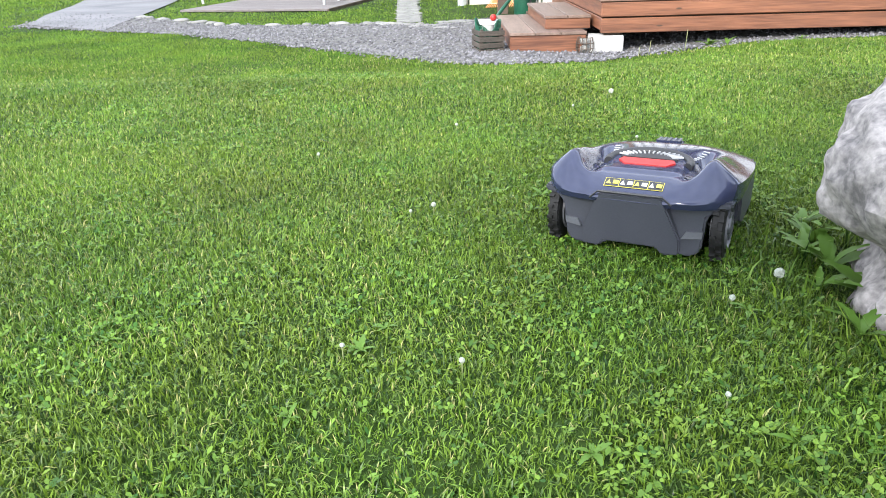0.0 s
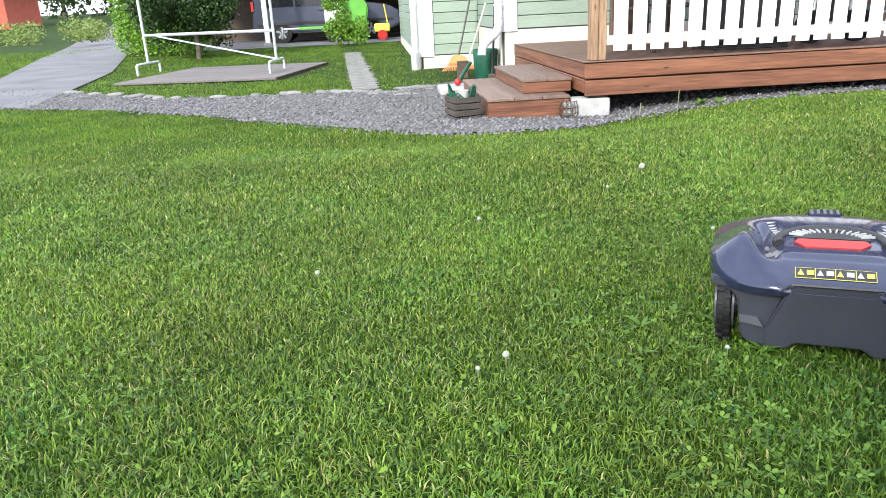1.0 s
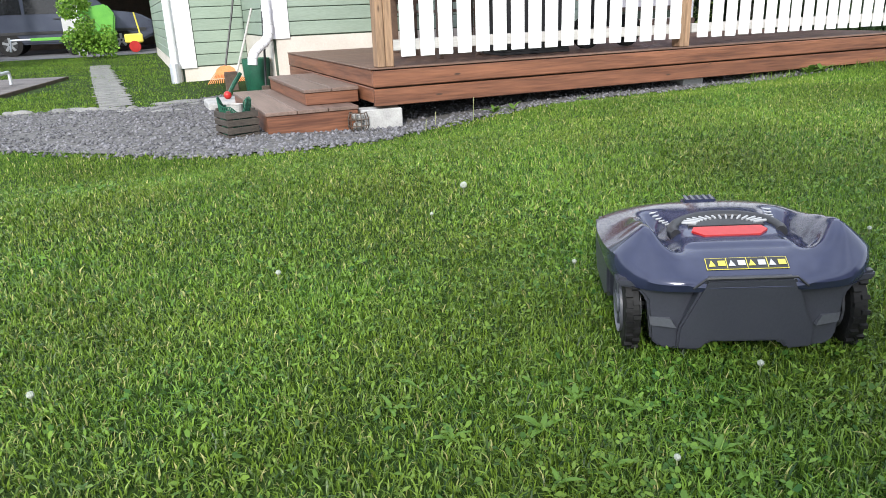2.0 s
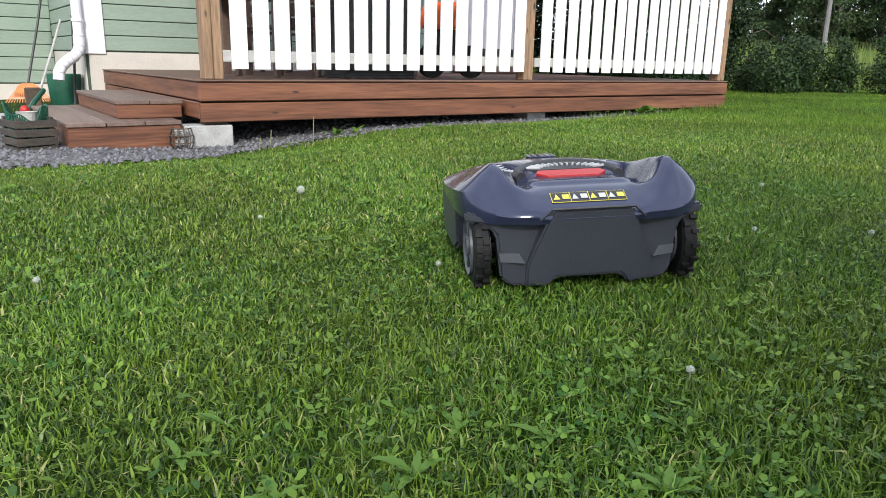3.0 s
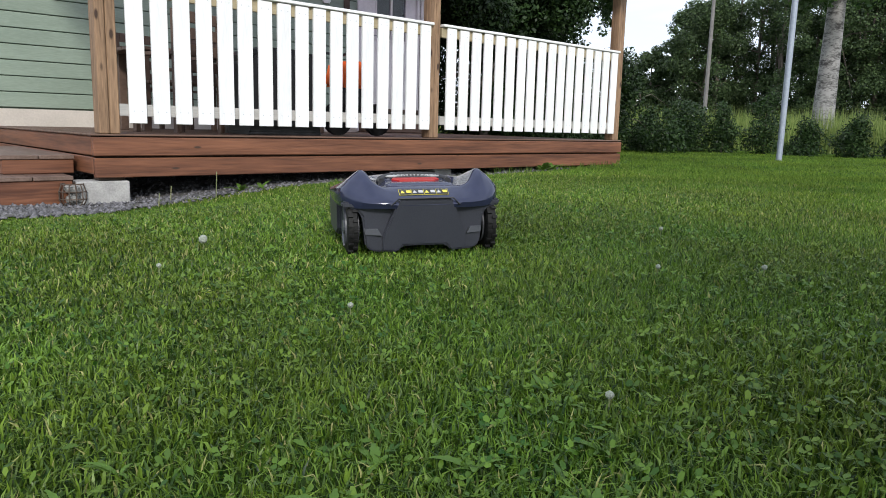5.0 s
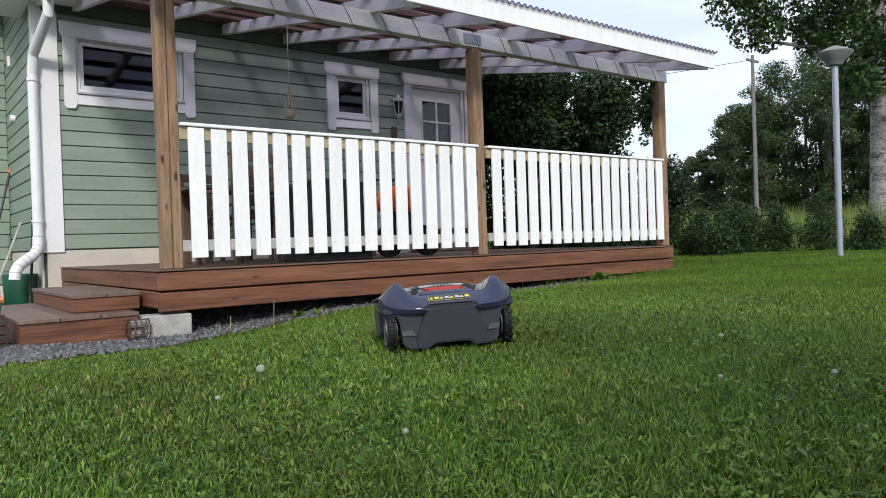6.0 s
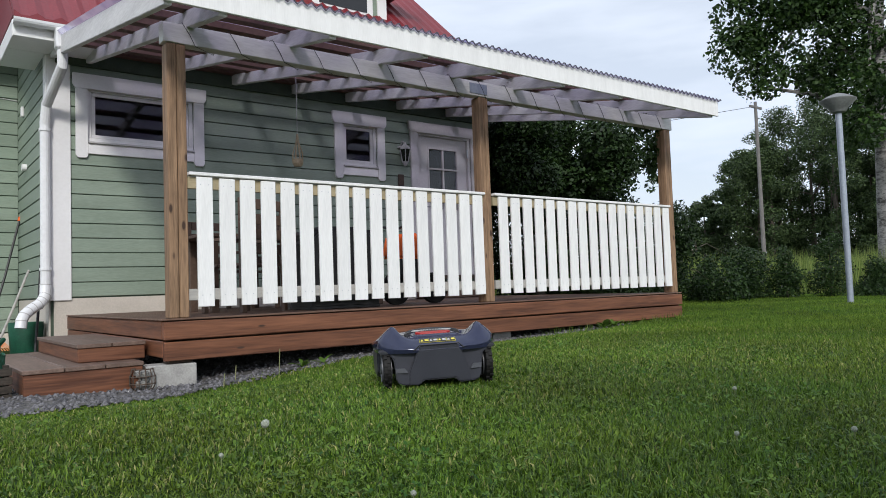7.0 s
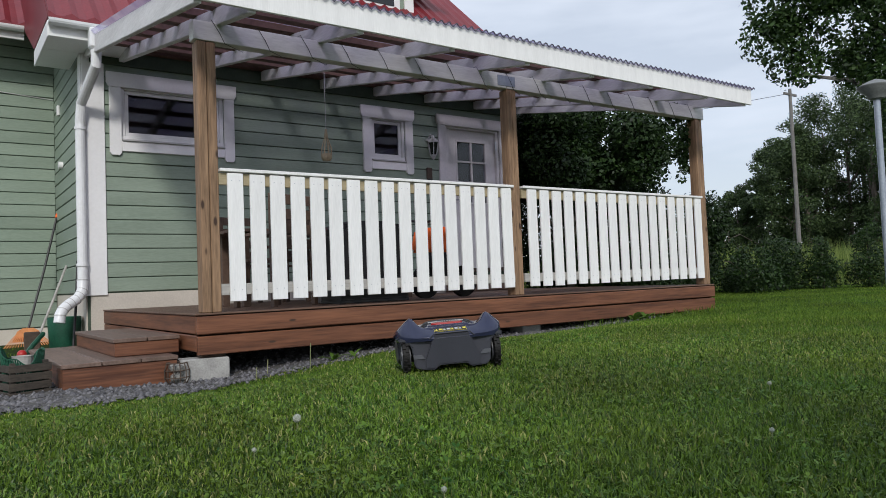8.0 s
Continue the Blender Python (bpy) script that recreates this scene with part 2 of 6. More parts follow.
M_BIRCHLEAF = leaf_material("birch leaves", (0.012, 0.034, 0.009), (0.046, 0.092, 0.018), 0.2)
M_DARKLEAF = leaf_material("dark bush leaves", (0.007, 0.020, 0.006), (0.030, 0.064, 0.013), 0.15)
M_HEDGELEAF = leaf_material("thuja hedge leaves", (0.006, 0.020, 0.005), (0.034, 0.074, 0.014), 0.15)
M_LIMELEAF = leaf_material("light green garden leaves", (0.08, 0.20, 0.02), (0.26, 0.44, 0.06), 0.35)
M_FARLEAF = leaf_material("far wood leaves", (0.020, 0.040, 0.016), (0.082, 0.128, 0.044), 0.22)
M_FIELD = leaf_material("tall field grass", (0.10, 0.17, 0.035), (0.26, 0.31, 0.09), 0.3)


def glass_material(name, tint, rough=0.02):
    m = bpy.data.materials.new(name)
    m.use_nodes = True
    b = m.node_tree.nodes["Principled BSDF"]
    b.inputs["Base Color"].default_value = (*tint, 1)
    b.inputs["Roughness"].default_value, b.inputs["Transmission Weight"].default_value, b.inputs["IOR"].default_value = rough, 1.0, 1.45
    return m


M_GLASS = glass_material("window glass", (0.28, 0.31, 0.35))
M_DARKGLASS = material("tinted car glass", (0.01, 0.011, 0.013), (0.014, 0.015, 0.017), 0.06, bump=0)


def sheet_material():
    """Tinted see-through corrugated roofing: most light passes, scattered and coloured."""
    m = bpy.data.materials.new("violet tinted plastic roofing")
    m.use_nodes = True
    n, l = m.node_tree.nodes, m.node_tree.links
    b, out = n["Principled BSDF"], n["Material Output"]
    b.inputs["Base Color"].default_value, b.inputs["Roughness"].default_value = (0.16, 0.15, 0.20, 1), 0.22
    tr, cl, mix, mix2 = (n.new("ShaderNodeBsdfTranslucent"), n.new("ShaderNodeBsdfTransparent"), n.new("ShaderNodeMixShader"), n.new("ShaderNodeMixShader"))
    tc, ns, ramp = n.new("ShaderNodeTexCoord"), n.new("ShaderNodeTexNoise"), n.new("ShaderNodeValToRGB")
    ns.inputs["Scale"].default_value = 2.4
    ramp.color_ramp.elements[0].color, ramp.color_ramp.elements[1].color = (0.42, 0.37, 0.60, 1), (0.92, 0.90, 0.98, 1)
    ramp.color_ramp.elements[0].position, ramp.color_ramp.elements[1].position = 0.3, 0.7
    l.new(tc.outputs["Object"], ns.inputs["Vector"])
    l.new(ns.outputs["Fac"], ramp.inputs["Fac"])
    l.new(ramp.outputs["Color"], tr.inputs["Color"])
    l.new(ramp.outputs["Color"], cl.inputs["Color"])
    mix.inputs[0].default_value = 0.55
    l.new(tr.outputs["BSDF"], mix.inputs[1])
    l.new(cl.outputs["BSDF"], mix.inputs[2])
    mix2.inputs[0].default_value = 0.80
    l.new(b.outputs["BSDF"], mix2.inputs[1])
    l.new(mix.outputs["Shader"], mix2.inputs[2])
    l.new(mix2.outputs["Shader"], out.inputs["Surface"])
    return m


M_SHEET = sheet_material()

# ---- building blocks ----
ROOTS = {}


def thing(name, at=(0, 0, 0), label="", category="", group="", kind="", rz=0):
    """An Empty at a thing's base; its parts are given in world places unless local."""
    ob = new(name)
    ob.empty_display_size = 0.1
    m = pose(*at, 0, 0, rz)
    ob.matrix_basis = m
    ROOTS[ob.name] = m
    return tagged(ob, label, category, group, kind)


def mesh_of(bm, mat, name, smooth=False):
    me = bpy.data.meshes.new(name)
    bm.normal_update()
    bm.to_mesh(me)
    bm.free()
    me.materials.append(mat)
    if smooth:
        me.shade_smooth() if isinstance(smooth, bool) else me.set_sharp_from_angle(angle=smooth)
    return me


def part(name, bm, mat, parent=None, label="", local=False, smooth=False):
    if parent is not None and not local:
        bm.transform(ROOTS[parent.name].inverted())
    me = mesh_of(bm, mat, name)
    if smooth:
        me.shade_smooth()
        me.set_sharp_from_angle(angle=radians(38))
    ob = new(name, me)
    if parent is not None:
        ob.parent = parent
        ROOTS[ob.name] = ROOTS[parent.name]
    if label:
        ob["label"] = label
    return ob


def single(name, bm, mat, label, category, group="", kind="", smooth=False):
    """A thing that is one mesh, built in world places."""
    return tagged(part(name, bm, mat, None, "", smooth=smooth), label, category, group, kind)


def piece(name, me, parent, at, rot=(0, 0, 0)):
    """One of many alike pieces that share a mesh; at is a world place."""
    ob = new(name, me)
    ob.parent = parent
    ob.matrix_basis = ROOTS[parent.name].inverted() @ pose(*at, *rot)
    return ob


def box(bm, x0, x1, y0, y1, z0, z1, bevel=0.0, m=None):
    vs = [bm.verts.new((x, y, z)) for z in (z0, z1) for y in (y0, y1) for x in (x0, x1)]
    fs = [bm.faces.new([vs[i] for i in q]) for q in ((0, 2, 3, 1), (4, 5, 7, 6), (0, 1, 5, 4), (2, 6, 7, 3), (0, 4, 6, 2), (1, 3, 7, 5))]
    if bevel:
        es = list({e for f in fs for e in f.edges})
        got = bmesh.ops.bevel(bm, geom=es, offset=bevel, segments=1, affect="EDGES")
        vs = list({v for f in got["faces"] for v in f.verts} | {v for v in vs if v.is_valid})
    if m is not None:
        for v in vs:
            v.co = m @ v.co
    return bm


def bx(x0, x1, y0, y1, z0, z1, bevel=0.004, m=None):
    return box(bmesh.new(), x0, x1, y0, y1, z0, z1, bevel, m)


def tube(bm, pts, r, sides=10, caps=True, taper=None):
    """A tube along points; taper: radii."""
    pts = [Vector(p) for p in pts]
    rings, a = [], None
    for i, p in enumerate(pts):
        d = (pts[min(i + 1, len(pts) - 1)] - pts[max(i - 1, 0)]).normalized()
        if a is None or (a - d * a.dot(d)).length < 0.1:
            a = d.cross(Vector((0, 0, 1)) if abs(d.z) < 0.9 else Vector((1, 0, 0))).normalized()
        else:
            a = (a - d * a.dot(d)).normalized()
        b = d.cross(a)
        rr = taper[i] if taper else r
        rings.append([bm.verts.new(p + rr * (math.cos(2 * math.pi * k / sides) * a + math.sin(2 * math.pi * k / sides) * b)) for k in range(sides)])
    for u, v in zip(rings, rings[1:]):
        for k in range(sides):
            bm.faces.new((u[k], u[(k + 1) % sides], v[(k + 1) % sides], v[k]))
    if caps:
        bm.faces.new(rings[0])
        bm.faces.new(rings[-1][::-1])
    bmesh.ops.recalc_face_normals(bm, faces=bm.faces[:]) if len(bm.faces) < 4000 else None
    return bm


def lathe(bm, profile, centre, sides=24):
    """A turned form about the vertical through centre; profile: (radius, z)."""
    rings = [[bm.verts.new((centre[0] + r * math.cos(2 * math.pi * k / sides), centre[1] + r * math.sin(2 * math.pi * k / sides), centre[2] + z))
              for k in range(sides)] for r, z in profile]
    for u, v in zip(rings, rings[1:]):
        for k in range(sides):
            bm.faces.new((u[k], u[(k + 1) % sides], v[(k + 1) % sides], v[k]))
    bm.faces.new(rings[0][::-1])
    bm.faces.new(rings[-1])
    return bm


def prism(bm, outline, axis, a, b, bevel=0.0):
    """An outline of (u, v) drawn out along axis 0, 1 or 2 from a to b."""
    def place(u, v, w):
        return ((w, u, v), (u, w, v), (u, v, w))[axis]
    lo, hi = [bm.verts.new(place(u, v, a)) for u, v in outline], [bm.verts.new(place(u, v, b)) for u, v in outline]
    fs = [bm.faces.new(lo), bm.faces.new(hi[::-1])]
    k = len(outline)
    for i in range(k):
        fs.append(bm.faces.new((lo[i], hi[i], hi[(i + 1) % k], lo[(i + 1) % k])))
    bmesh.ops.recalc_face_normals(bm, faces=fs)
    if bevel:
        bmesh.ops.bevel(bm, geom=list({e for f in fs for e in f.edges}), offset=bevel, segments=2, affect="EDGES")
    return bm


def smooth_step(v, a, b):
    t = min(max((v - a) / (b - a), 0.0), 1.0)
    return t * t * (3 - 2 * t)


def ground_z(x, y):
    """Height of the lawn: a low rise to the east, a dip to the gravel by the steps."""
    z = 0.085 + 0.05 * smooth_step(x, 0.3, 3.0) + 0.007 * min(max(x - 3, 0), 10)
    z -= 0.16 * smooth_step(y, 4.8, 6.7) * (1 - smooth_step(x, 1.9, 3.5)) * (1 - 0.5 * smooth_step(y, 8.5, 11.5))
    z -= 0.085 * smooth_step(y, 5.9, 6.95) * smooth_step(x, 1.9, 3.5) * (1 - 0.7 * smooth_step(x, 5.2, 8.0)) * (1 - smooth_step(x, 8.0, 9.5))
    z += 0.05 * smooth_step(y, 5.6, 6.8) * (1 - smooth_step(x, 0.8, 1.7)) * (1 - smooth_step(y, 8.5, 10.5))
    z += 0.006 * noise.noise((x * 1.3, y * 1.3, 0)) + 0.004 * noise.noise((x * 4, y * 4, 3))
    if y > 30:
        z += 2.2 * smooth_step(y, 30, 110) * (1 - smooth_step(x, -14, 10))
    return z


def quads_object(name, verts, faces, mat):
    """A mesh from numpy arrays of corners and faces of equal size."""
    me = bpy.data.meshes.new(name)
    k = faces.shape[1]
    me.vertices.add(len(verts))
    me.vertices.foreach_set("co", verts.astype(np.float32).ravel())
    me.loops.add(faces.size)
    me.loops.foreach_set("vertex_index", faces.astype(np.int32).ravel())
    me.polygons.add(len(faces))
    me.polygons.foreach_set("loop_start", np.arange(0, faces.size, k, dtype=np.int32))
    me.update(calc_edges=True)
    me.validate()
    me.materials.append(mat)
    return new(name, me)


def leaf_cloud(name, blobs, count, size, mat, seed, shell=0.55, droop=0.0, shape=0.6):
    """Many small pointed leaves in soft clumps. blobs: (x, y, z, rx, ry, rz)."""
    rng = np.random.default_rng(seed)
    blobs = np.array(blobs, float)
    weight = blobs[:, 3] * blobs[:, 4] + blobs[:, 4] * blobs[:, 5] + blobs[:, 3] * blobs[:, 5]
    which = rng.choice(len(blobs), count, p=weight / weight.sum())
    d = rng.normal(size=(count, 3))
    d /= np.linalg.norm(d, axis=1, keepdims=True)
    rad = shell + (1 - shell) * rng.random(count) ** 0.7
    rad *= 1 + 0.18 * np.sin(d[:, 0] * 7 + which) * np.cos(d[:, 2] * 6 + which * 2)
    c = blobs[which, :3] + d * blobs[which, 3:] * rad[:, None]
    n = d * 0.5 + rng.normal(size=(count, 3)) * 0.6 + np.array([0, 0, 0.4])
    n /= np.linalg.norm(n, axis=1, keepdims=True)
    a = np.cross(n, rng.normal(size=(count, 3)))
    a /= np.linalg.norm(a, axis=1, keepdims=True)
    a[:, 2] -= droop
    b = np.cross(n, a)
    s = size * (0.6 + 0.8 * rng.random(count))[:, None]
    verts = np.stack([c - a * s * 0.5, c + b * s * shape * 0.5, c + a * s * 0.5, c - b * s * shape * 0.5], 1).reshape(-1, 3)
    faces = np.arange(4 * count).reshape(-1, 4)
    return quads_object(name, verts, faces, mat)


# ---- ground, gravel, road ----
def build_ground():
    xs = sorted(set([-900, -400, -180, -90, -50, -30, -20, -14] + [round(-10 + 0.25 * i, 3) for i in range(100)] + [16, 18, 21, 26, 34, 50, 90, 180, 400, 900]))
    ys = sorted(set([-900, -400, -150, -60, -25, -12, -7] + [round(-5 + 0.25 * i, 3) for i in range(80)] + [16, 18, 20, 23, 26, 30, 36, 42, 50, 60, 70, 80, 95, 110, 150, 260, 450, 900]))
    bm = bmesh.new()
    grid = [[bm.verts.new((x, y, ground_z(x, y))) for x in xs] for y in ys]
    for r0, r1 in zip(grid, grid[1:]):
        for i in range(len(xs) - 1):
            bm.faces.new((r0[i], r0[i + 1], r1[i + 1], r1[i]))
    return single("ground", bm, M_SOIL, "mown green lawn running out to fields", "ground", kind="structure", smooth=True)


def strip(name, left, right, lift, mat, label, category, steps=10):
    """A sheet between two edge lines, laid on the ground."""
    def along(pts, u):
        k = min(int(u * (len(pts) - 1)), len(pts) - 2)
        f = u * (len(pts) - 1) - k
        return [pts[k][i] * (1 - f) + pts[k + 1][i] * f for i in (0, 1)]
    bm = bmesh.new()
    rows = []
    total = steps * (len(left) - 1)
    for i in range(total + 1):
        a, b = along(left, i / total), along(right, i / total)
        row = []
        for j in range(9):
            x, y = a[0] + (b[0] - a[0]) * j / 8, a[1] + (b[1] - a[1]) * j / 8
            row.append(bm.verts.new((x, y, ground_z(x, y) + lift)))
        rows.append(row)
    for r0, r1 in zip(rows, rows[1:]):
        for j in range(8):
            bm.faces.new((r0[j], r0[j + 1], r1[j + 1], r1[j]))
    bmesh.ops.recalc_face_normals(bm, faces=bm.faces[:])
    return single(name, bm, mat, label, category, kind="structure", smooth=True)


build_ground()
GRAVEL_NEAR = [(-6.2, 10.9), (-4.6, 10.2), (-3.3, 9.6), (-2.1, 8.6), (-0.75, 7.35), (0.3, 6.5), (0.85, 6.36), (1.45, 6.5), (2.1, 6.76), (3.0, 6.84), (4.4, 6.88), (5.6, 6.9), (6.8, 7.0)]
GRAVEL_FAR = [(-6.4, 13.2), (-4.7, 11.9), (-3.0, 10.45), (-1.7, 10.25), (-0.6, 10.15), (0.1, 9.9), (0.8, 10.4), (1.5, 10.3), (2.1, 10.3), (3.2, 10.2), (4.4, 10.2), (5.6, 10.2), (6.8, 10.2)]
strip("gravel_yard", GRAVEL_NEAR, GRAVEL_FAR, 0.012, M_GRAVEL_BED, "bed of grey crushed gravel beside the deck steps", "gravel")
strip("road", [(-6.0, 11.0), (-6.6, 12.6), (-7.2, 14.9), (-10.2, 23.9), (-16.4, 44), (-27, 90)],
      [(-4.5, 10.15), (-4.7, 11.9), (-5.4, 15.9), (-7.6, 23.8), (-13.2, 44), (-23.5, 90)], 0.02, M_ROAD, "grey gravel driveway curving away past the hedge", "road")
strip("garden_path", [(-0.44, 10.2), (-0.66, 14), (-0.88, 18.6)], [(-0.10, 10.2), (-0.32, 14), (-0.55, 18.6)], 0.015, M_STONE,
      "narrow stone paved garden path across the grass", "path")
strip("carport_yard", [(-7.3, 23.5), (-7, 28), (-7, 33)], [(3.0, 23.3), (3, 28), (3, 33)], 0.016, M_ROAD, "gravel yard in front of the carport", "gravel")


def pebbles():
    """Loose stones over the gravel bed."""
    rng = np.random.default_rng(5)
    near, far = np.array(GRAVEL_NEAR), np.array(GRAVEL_FAR)
    count = 15000
    u = rng.random(count) * (len(near) - 1)
    k = np.minimum(u.astype(int), len(near) - 2)
    f = (u - k)[:, None]
    a, b = near[k] * (1 - f) + near[k + 1] * f, far[k] * (1 - f) + far[k + 1] * f
    w = rng.random(count)[:, None] ** 1.3
    xy = a + (b - a) * (w * 1.03 - 0.03) + rng.normal(0, 0.055, (count, 2))
    z = np.array([ground_z(x, y) for x, y in xy]) + 0.014
    c = np.c_[xy, z]
    base = np.array([[1, 0, 0], [0, 1, 0], [-1, 0, 0], [0, -1, 0], [0, 0, 0.75], [0.1, 0.1, -0.5]])
    r = (0.010 + 0.016 * rng.random(count) ** 2)[:, None, None]
    ang = rng.random(count) * 6.28
    rot = np.zeros((count, 3, 3))
    rot[:, 0, 0], rot[:, 0, 1], rot[:, 1, 0], rot[:, 1, 1], rot[:, 2, 2] = np.cos(ang), -np.sin(ang), np.sin(ang), np.cos(ang), 1
    shape = base[None] * (0.7 + 0.6 * rng.random((count, 6, 3)))
    verts = (np.einsum("nij,nkj->nki", rot, shape) * r + c[:, None]).reshape(-1, 3)
    tri = np.array([[0, 1, 4], [1, 2, 4], [2, 3, 4], [3, 0, 4], [1, 0, 5], [2, 1, 5], [3, 2, 5], [0, 3, 5]])
    faces = (np.arange(count)[:, None, None] * 6 + tri[None]).reshape(-1, 3)
    tagged(quads_object("gravel_stones", verts, faces, M_PEBBLE), "loose grey crushed gravel stones", "gravel", kind="stuff")


pebbles()


def stone_mesh(seed, flat=0.55, mat=None):
    bm = bmesh.new()
    bmesh.ops.create_icosphere(bm, subdivisions=2, radius=1)
    for v in bm.verts:
        v.co *= 1 + 0.28 * noise.noise(v.co * 1.1 + Vector((seed * 7.1, 0, 0)))
        v.co.z *= flat
    return mesh_of(bm, mat or M_STONE, "edging_stone", True)


def edging_stones():
    rng = random.Random(3)
    meshes = [stone_mesh(i) for i in range(4)]
    line = GRAVEL_FAR[1:6]
    for a, b in zip(line, line[1:]):
        d = math.hypot(b[0] - a[0], b[1] - a[1])
        for i in range(int(d / 0.24)):
            if rng.random() < 0.2:
                continue
            u = (i + rng.random() * 0.6) / (d / 0.24)
            x, y = a[0] + (b[0] - a[0]) * u, a[1] + (b[1] - a[1]) * u + rng.uniform(-0.06, 0.06)
            s = rng.uniform(0.04, 0.115)
            ob = new("edging_stone", rng.choice(meshes))
            ob.matrix_basis = pose(x, y, ground_z(x, y) + 0.012, 0, 0, rng.uniform(0, 360)) @ Matrix.Diagonal((s * rng.uniform(0.9, 1.5), s, s * rng.uniform(0.5, 0.9), 1))
            tagged(ob, "pale rounded edging stone beside the gravel", "stone", "edging stones")
    for i in range(22):
        x, y = rng.uniform(-0.75, 0.7), rng.uniform(9.4, 10.3)
        s = rng.uniform(0.08, 0.15)
        ob = new("paving_stone", rng.choice(meshes))
        ob.matrix_basis = pose(x, y, ground_z(x, y) + 0.004, 0, 0, rng.uniform(0, 360)) @ Matrix.Diagonal((s * 1.2, s, s * 0.25, 1))
        tagged(ob, "flat pale paving stone with grass in the joints", "stone", "paving stones")
    for i in range(34):
        y = 10.4 + i * 0.24
        for side in (0, 1):
            x = -0.38 - (y - 10.4) * 0.052 + side * 0.22 + rng.uniform(-0.03, 0.03)
            ob = new("paving_stone", rng.choice(meshes))
            ob.matrix_basis = pose(x, y, ground_z(x, y) + 0.013, 0, 0, rng.uniform(0, 360)) @ Matrix.Diagonal((0.10, 0.085, 0.012, 1))
            tagged(ob, "flat pale paving stone with grass in the joints", "stone", "paving stones")


edging_stones()

# ---- the house ----
DECK_Z, FRONT, WALL_Y, BACK_Y = 0.45, 7.0, 10.45, 12.67
HX0, HX1 = 1.58, 7.85
BOARD = 0.163


def cut_wall(bm, u0, u1, z0, z1, holes, place):
    """Boxes that fill a wall round its openings; place(u0, u1, z0, z1) gives a box's corners."""
    us = sorted({u0, u1, *[h[i] for h in holes for i in (0, 1)]})
    zs = sorted({z0, z1, *[h[i] for h in holes for i in (2, 3)]})
    for a, b in zip(us, us[1:]):
        for c, d in zip(zs, zs[1:]):
            if not any(h[0] <= a and b <= h[1] and h[2] <= c and d <= h[3] for h in holes):
                box(bm, *place(a, b, c, d))
    return bm


def board_profile(t=0.022):
    return [(0, 0.006), (t, 0.010), (t, BOARD - 0.012), (t * 0.45, BOARD - 0.002), (0, BOARD - 0.002)]


def siding(parent, u0, u1, z0, z1, holes, put):
    """Painted boards, one object each, cut at openings. put(u0, u1, z, profile) gives the mesh."""
    z = z0
    while z < z1 - 0.02:
        spans = [(u0, u1)]
        for h in holes:
            if h[2] - 0.09 < z + BOARD * 0.5 < h[3] + 0.12:
                cut = []
                for a, b in spans:
                    if h[0] - 0.06 > a:
                        cut.append((a, min(b, h[0] - 0.06)))
                    if h[1] + 0.06 < b:
                        cut.append((max(a, h[1] + 0.06), b))
                spans = [s for s in cut if s[1] - s[0] > 0.02]
        for a, b in spans:
            part("board", put(a, b, z), M_SIDING, parent)
        z += BOARD


W1 = (1.955, 3.14, 2.36, 3.0)
W2 = (5.215, 5.79, 2.35, 2.98)
DOOR = (6.50, 7.55, 0.80, 2.98)
SID0, SID1 = 0.64, 3.55

wall_south = thing("wall_south", (HX0, WALL_Y, 0), "sage green board-clad wall behind the deck", "wall", kind="structure")
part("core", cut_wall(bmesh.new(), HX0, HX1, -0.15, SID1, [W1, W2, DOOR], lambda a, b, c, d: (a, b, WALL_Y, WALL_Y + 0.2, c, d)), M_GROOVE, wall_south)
siding(wall_south, HX0 + 0.195, HX1 - 0.1, SID0, SID1, [W1, W2, DOOR],
       lambda a, b, z: prism(bmesh.new(), [(WALL_Y - p, z + q) for p, q in board_profile()], 0, a, b))
part("foundation", bx(HX0 + 0.03, HX1 - 0.03, WALL_Y - 0.02, WALL_Y - 0.001, -0.15, SID0 - 0.01, 0), M_FOUND, wall_south, "cream plastered foundation")
part("corner_board", bx(HX0 - 0.03, HX0 + 0.2, WALL_Y - 0.045, WALL_Y - 0.001, SID0 - 0.03, SID1), M_TRIM, wall_south, "white painted corner board")
part("corner_board", bx(HX1 - 0.12, HX1 + 0.03, WALL_Y - 0.045, WALL_Y - 0.001, SID0 - 0.03, SID1), M_TRIM, wall_south, "white painted corner board")

wall_porch = thing("wall_west_1", (HX0, WALL_Y, 0), "sage green board-clad return wall", "wall", kind="structure")
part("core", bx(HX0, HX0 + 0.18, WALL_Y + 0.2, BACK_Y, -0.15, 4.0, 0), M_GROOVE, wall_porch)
siding(wall_porch, WALL_Y + 0.02, BACK_Y - 0.03, SID0, 4.0, [], lambda a, b, z: prism(bmesh.new(), [(HX0 - p, z + q) for p, q in board_profile()], 1, a, b))
part("foundation", bx(HX0 - 0.015, HX0 - 0.001, WALL_Y, BACK_Y, -0.15, SID0 - 0.01, 0), M_FOUND, wall_porch)
part("corner_board", bx(HX0 - 0.045, HX0 - 0.001, WALL_Y - 0.04, WALL_Y + 0.13, SID0 - 0.03, SID1), M_TRIM, wall_porch)

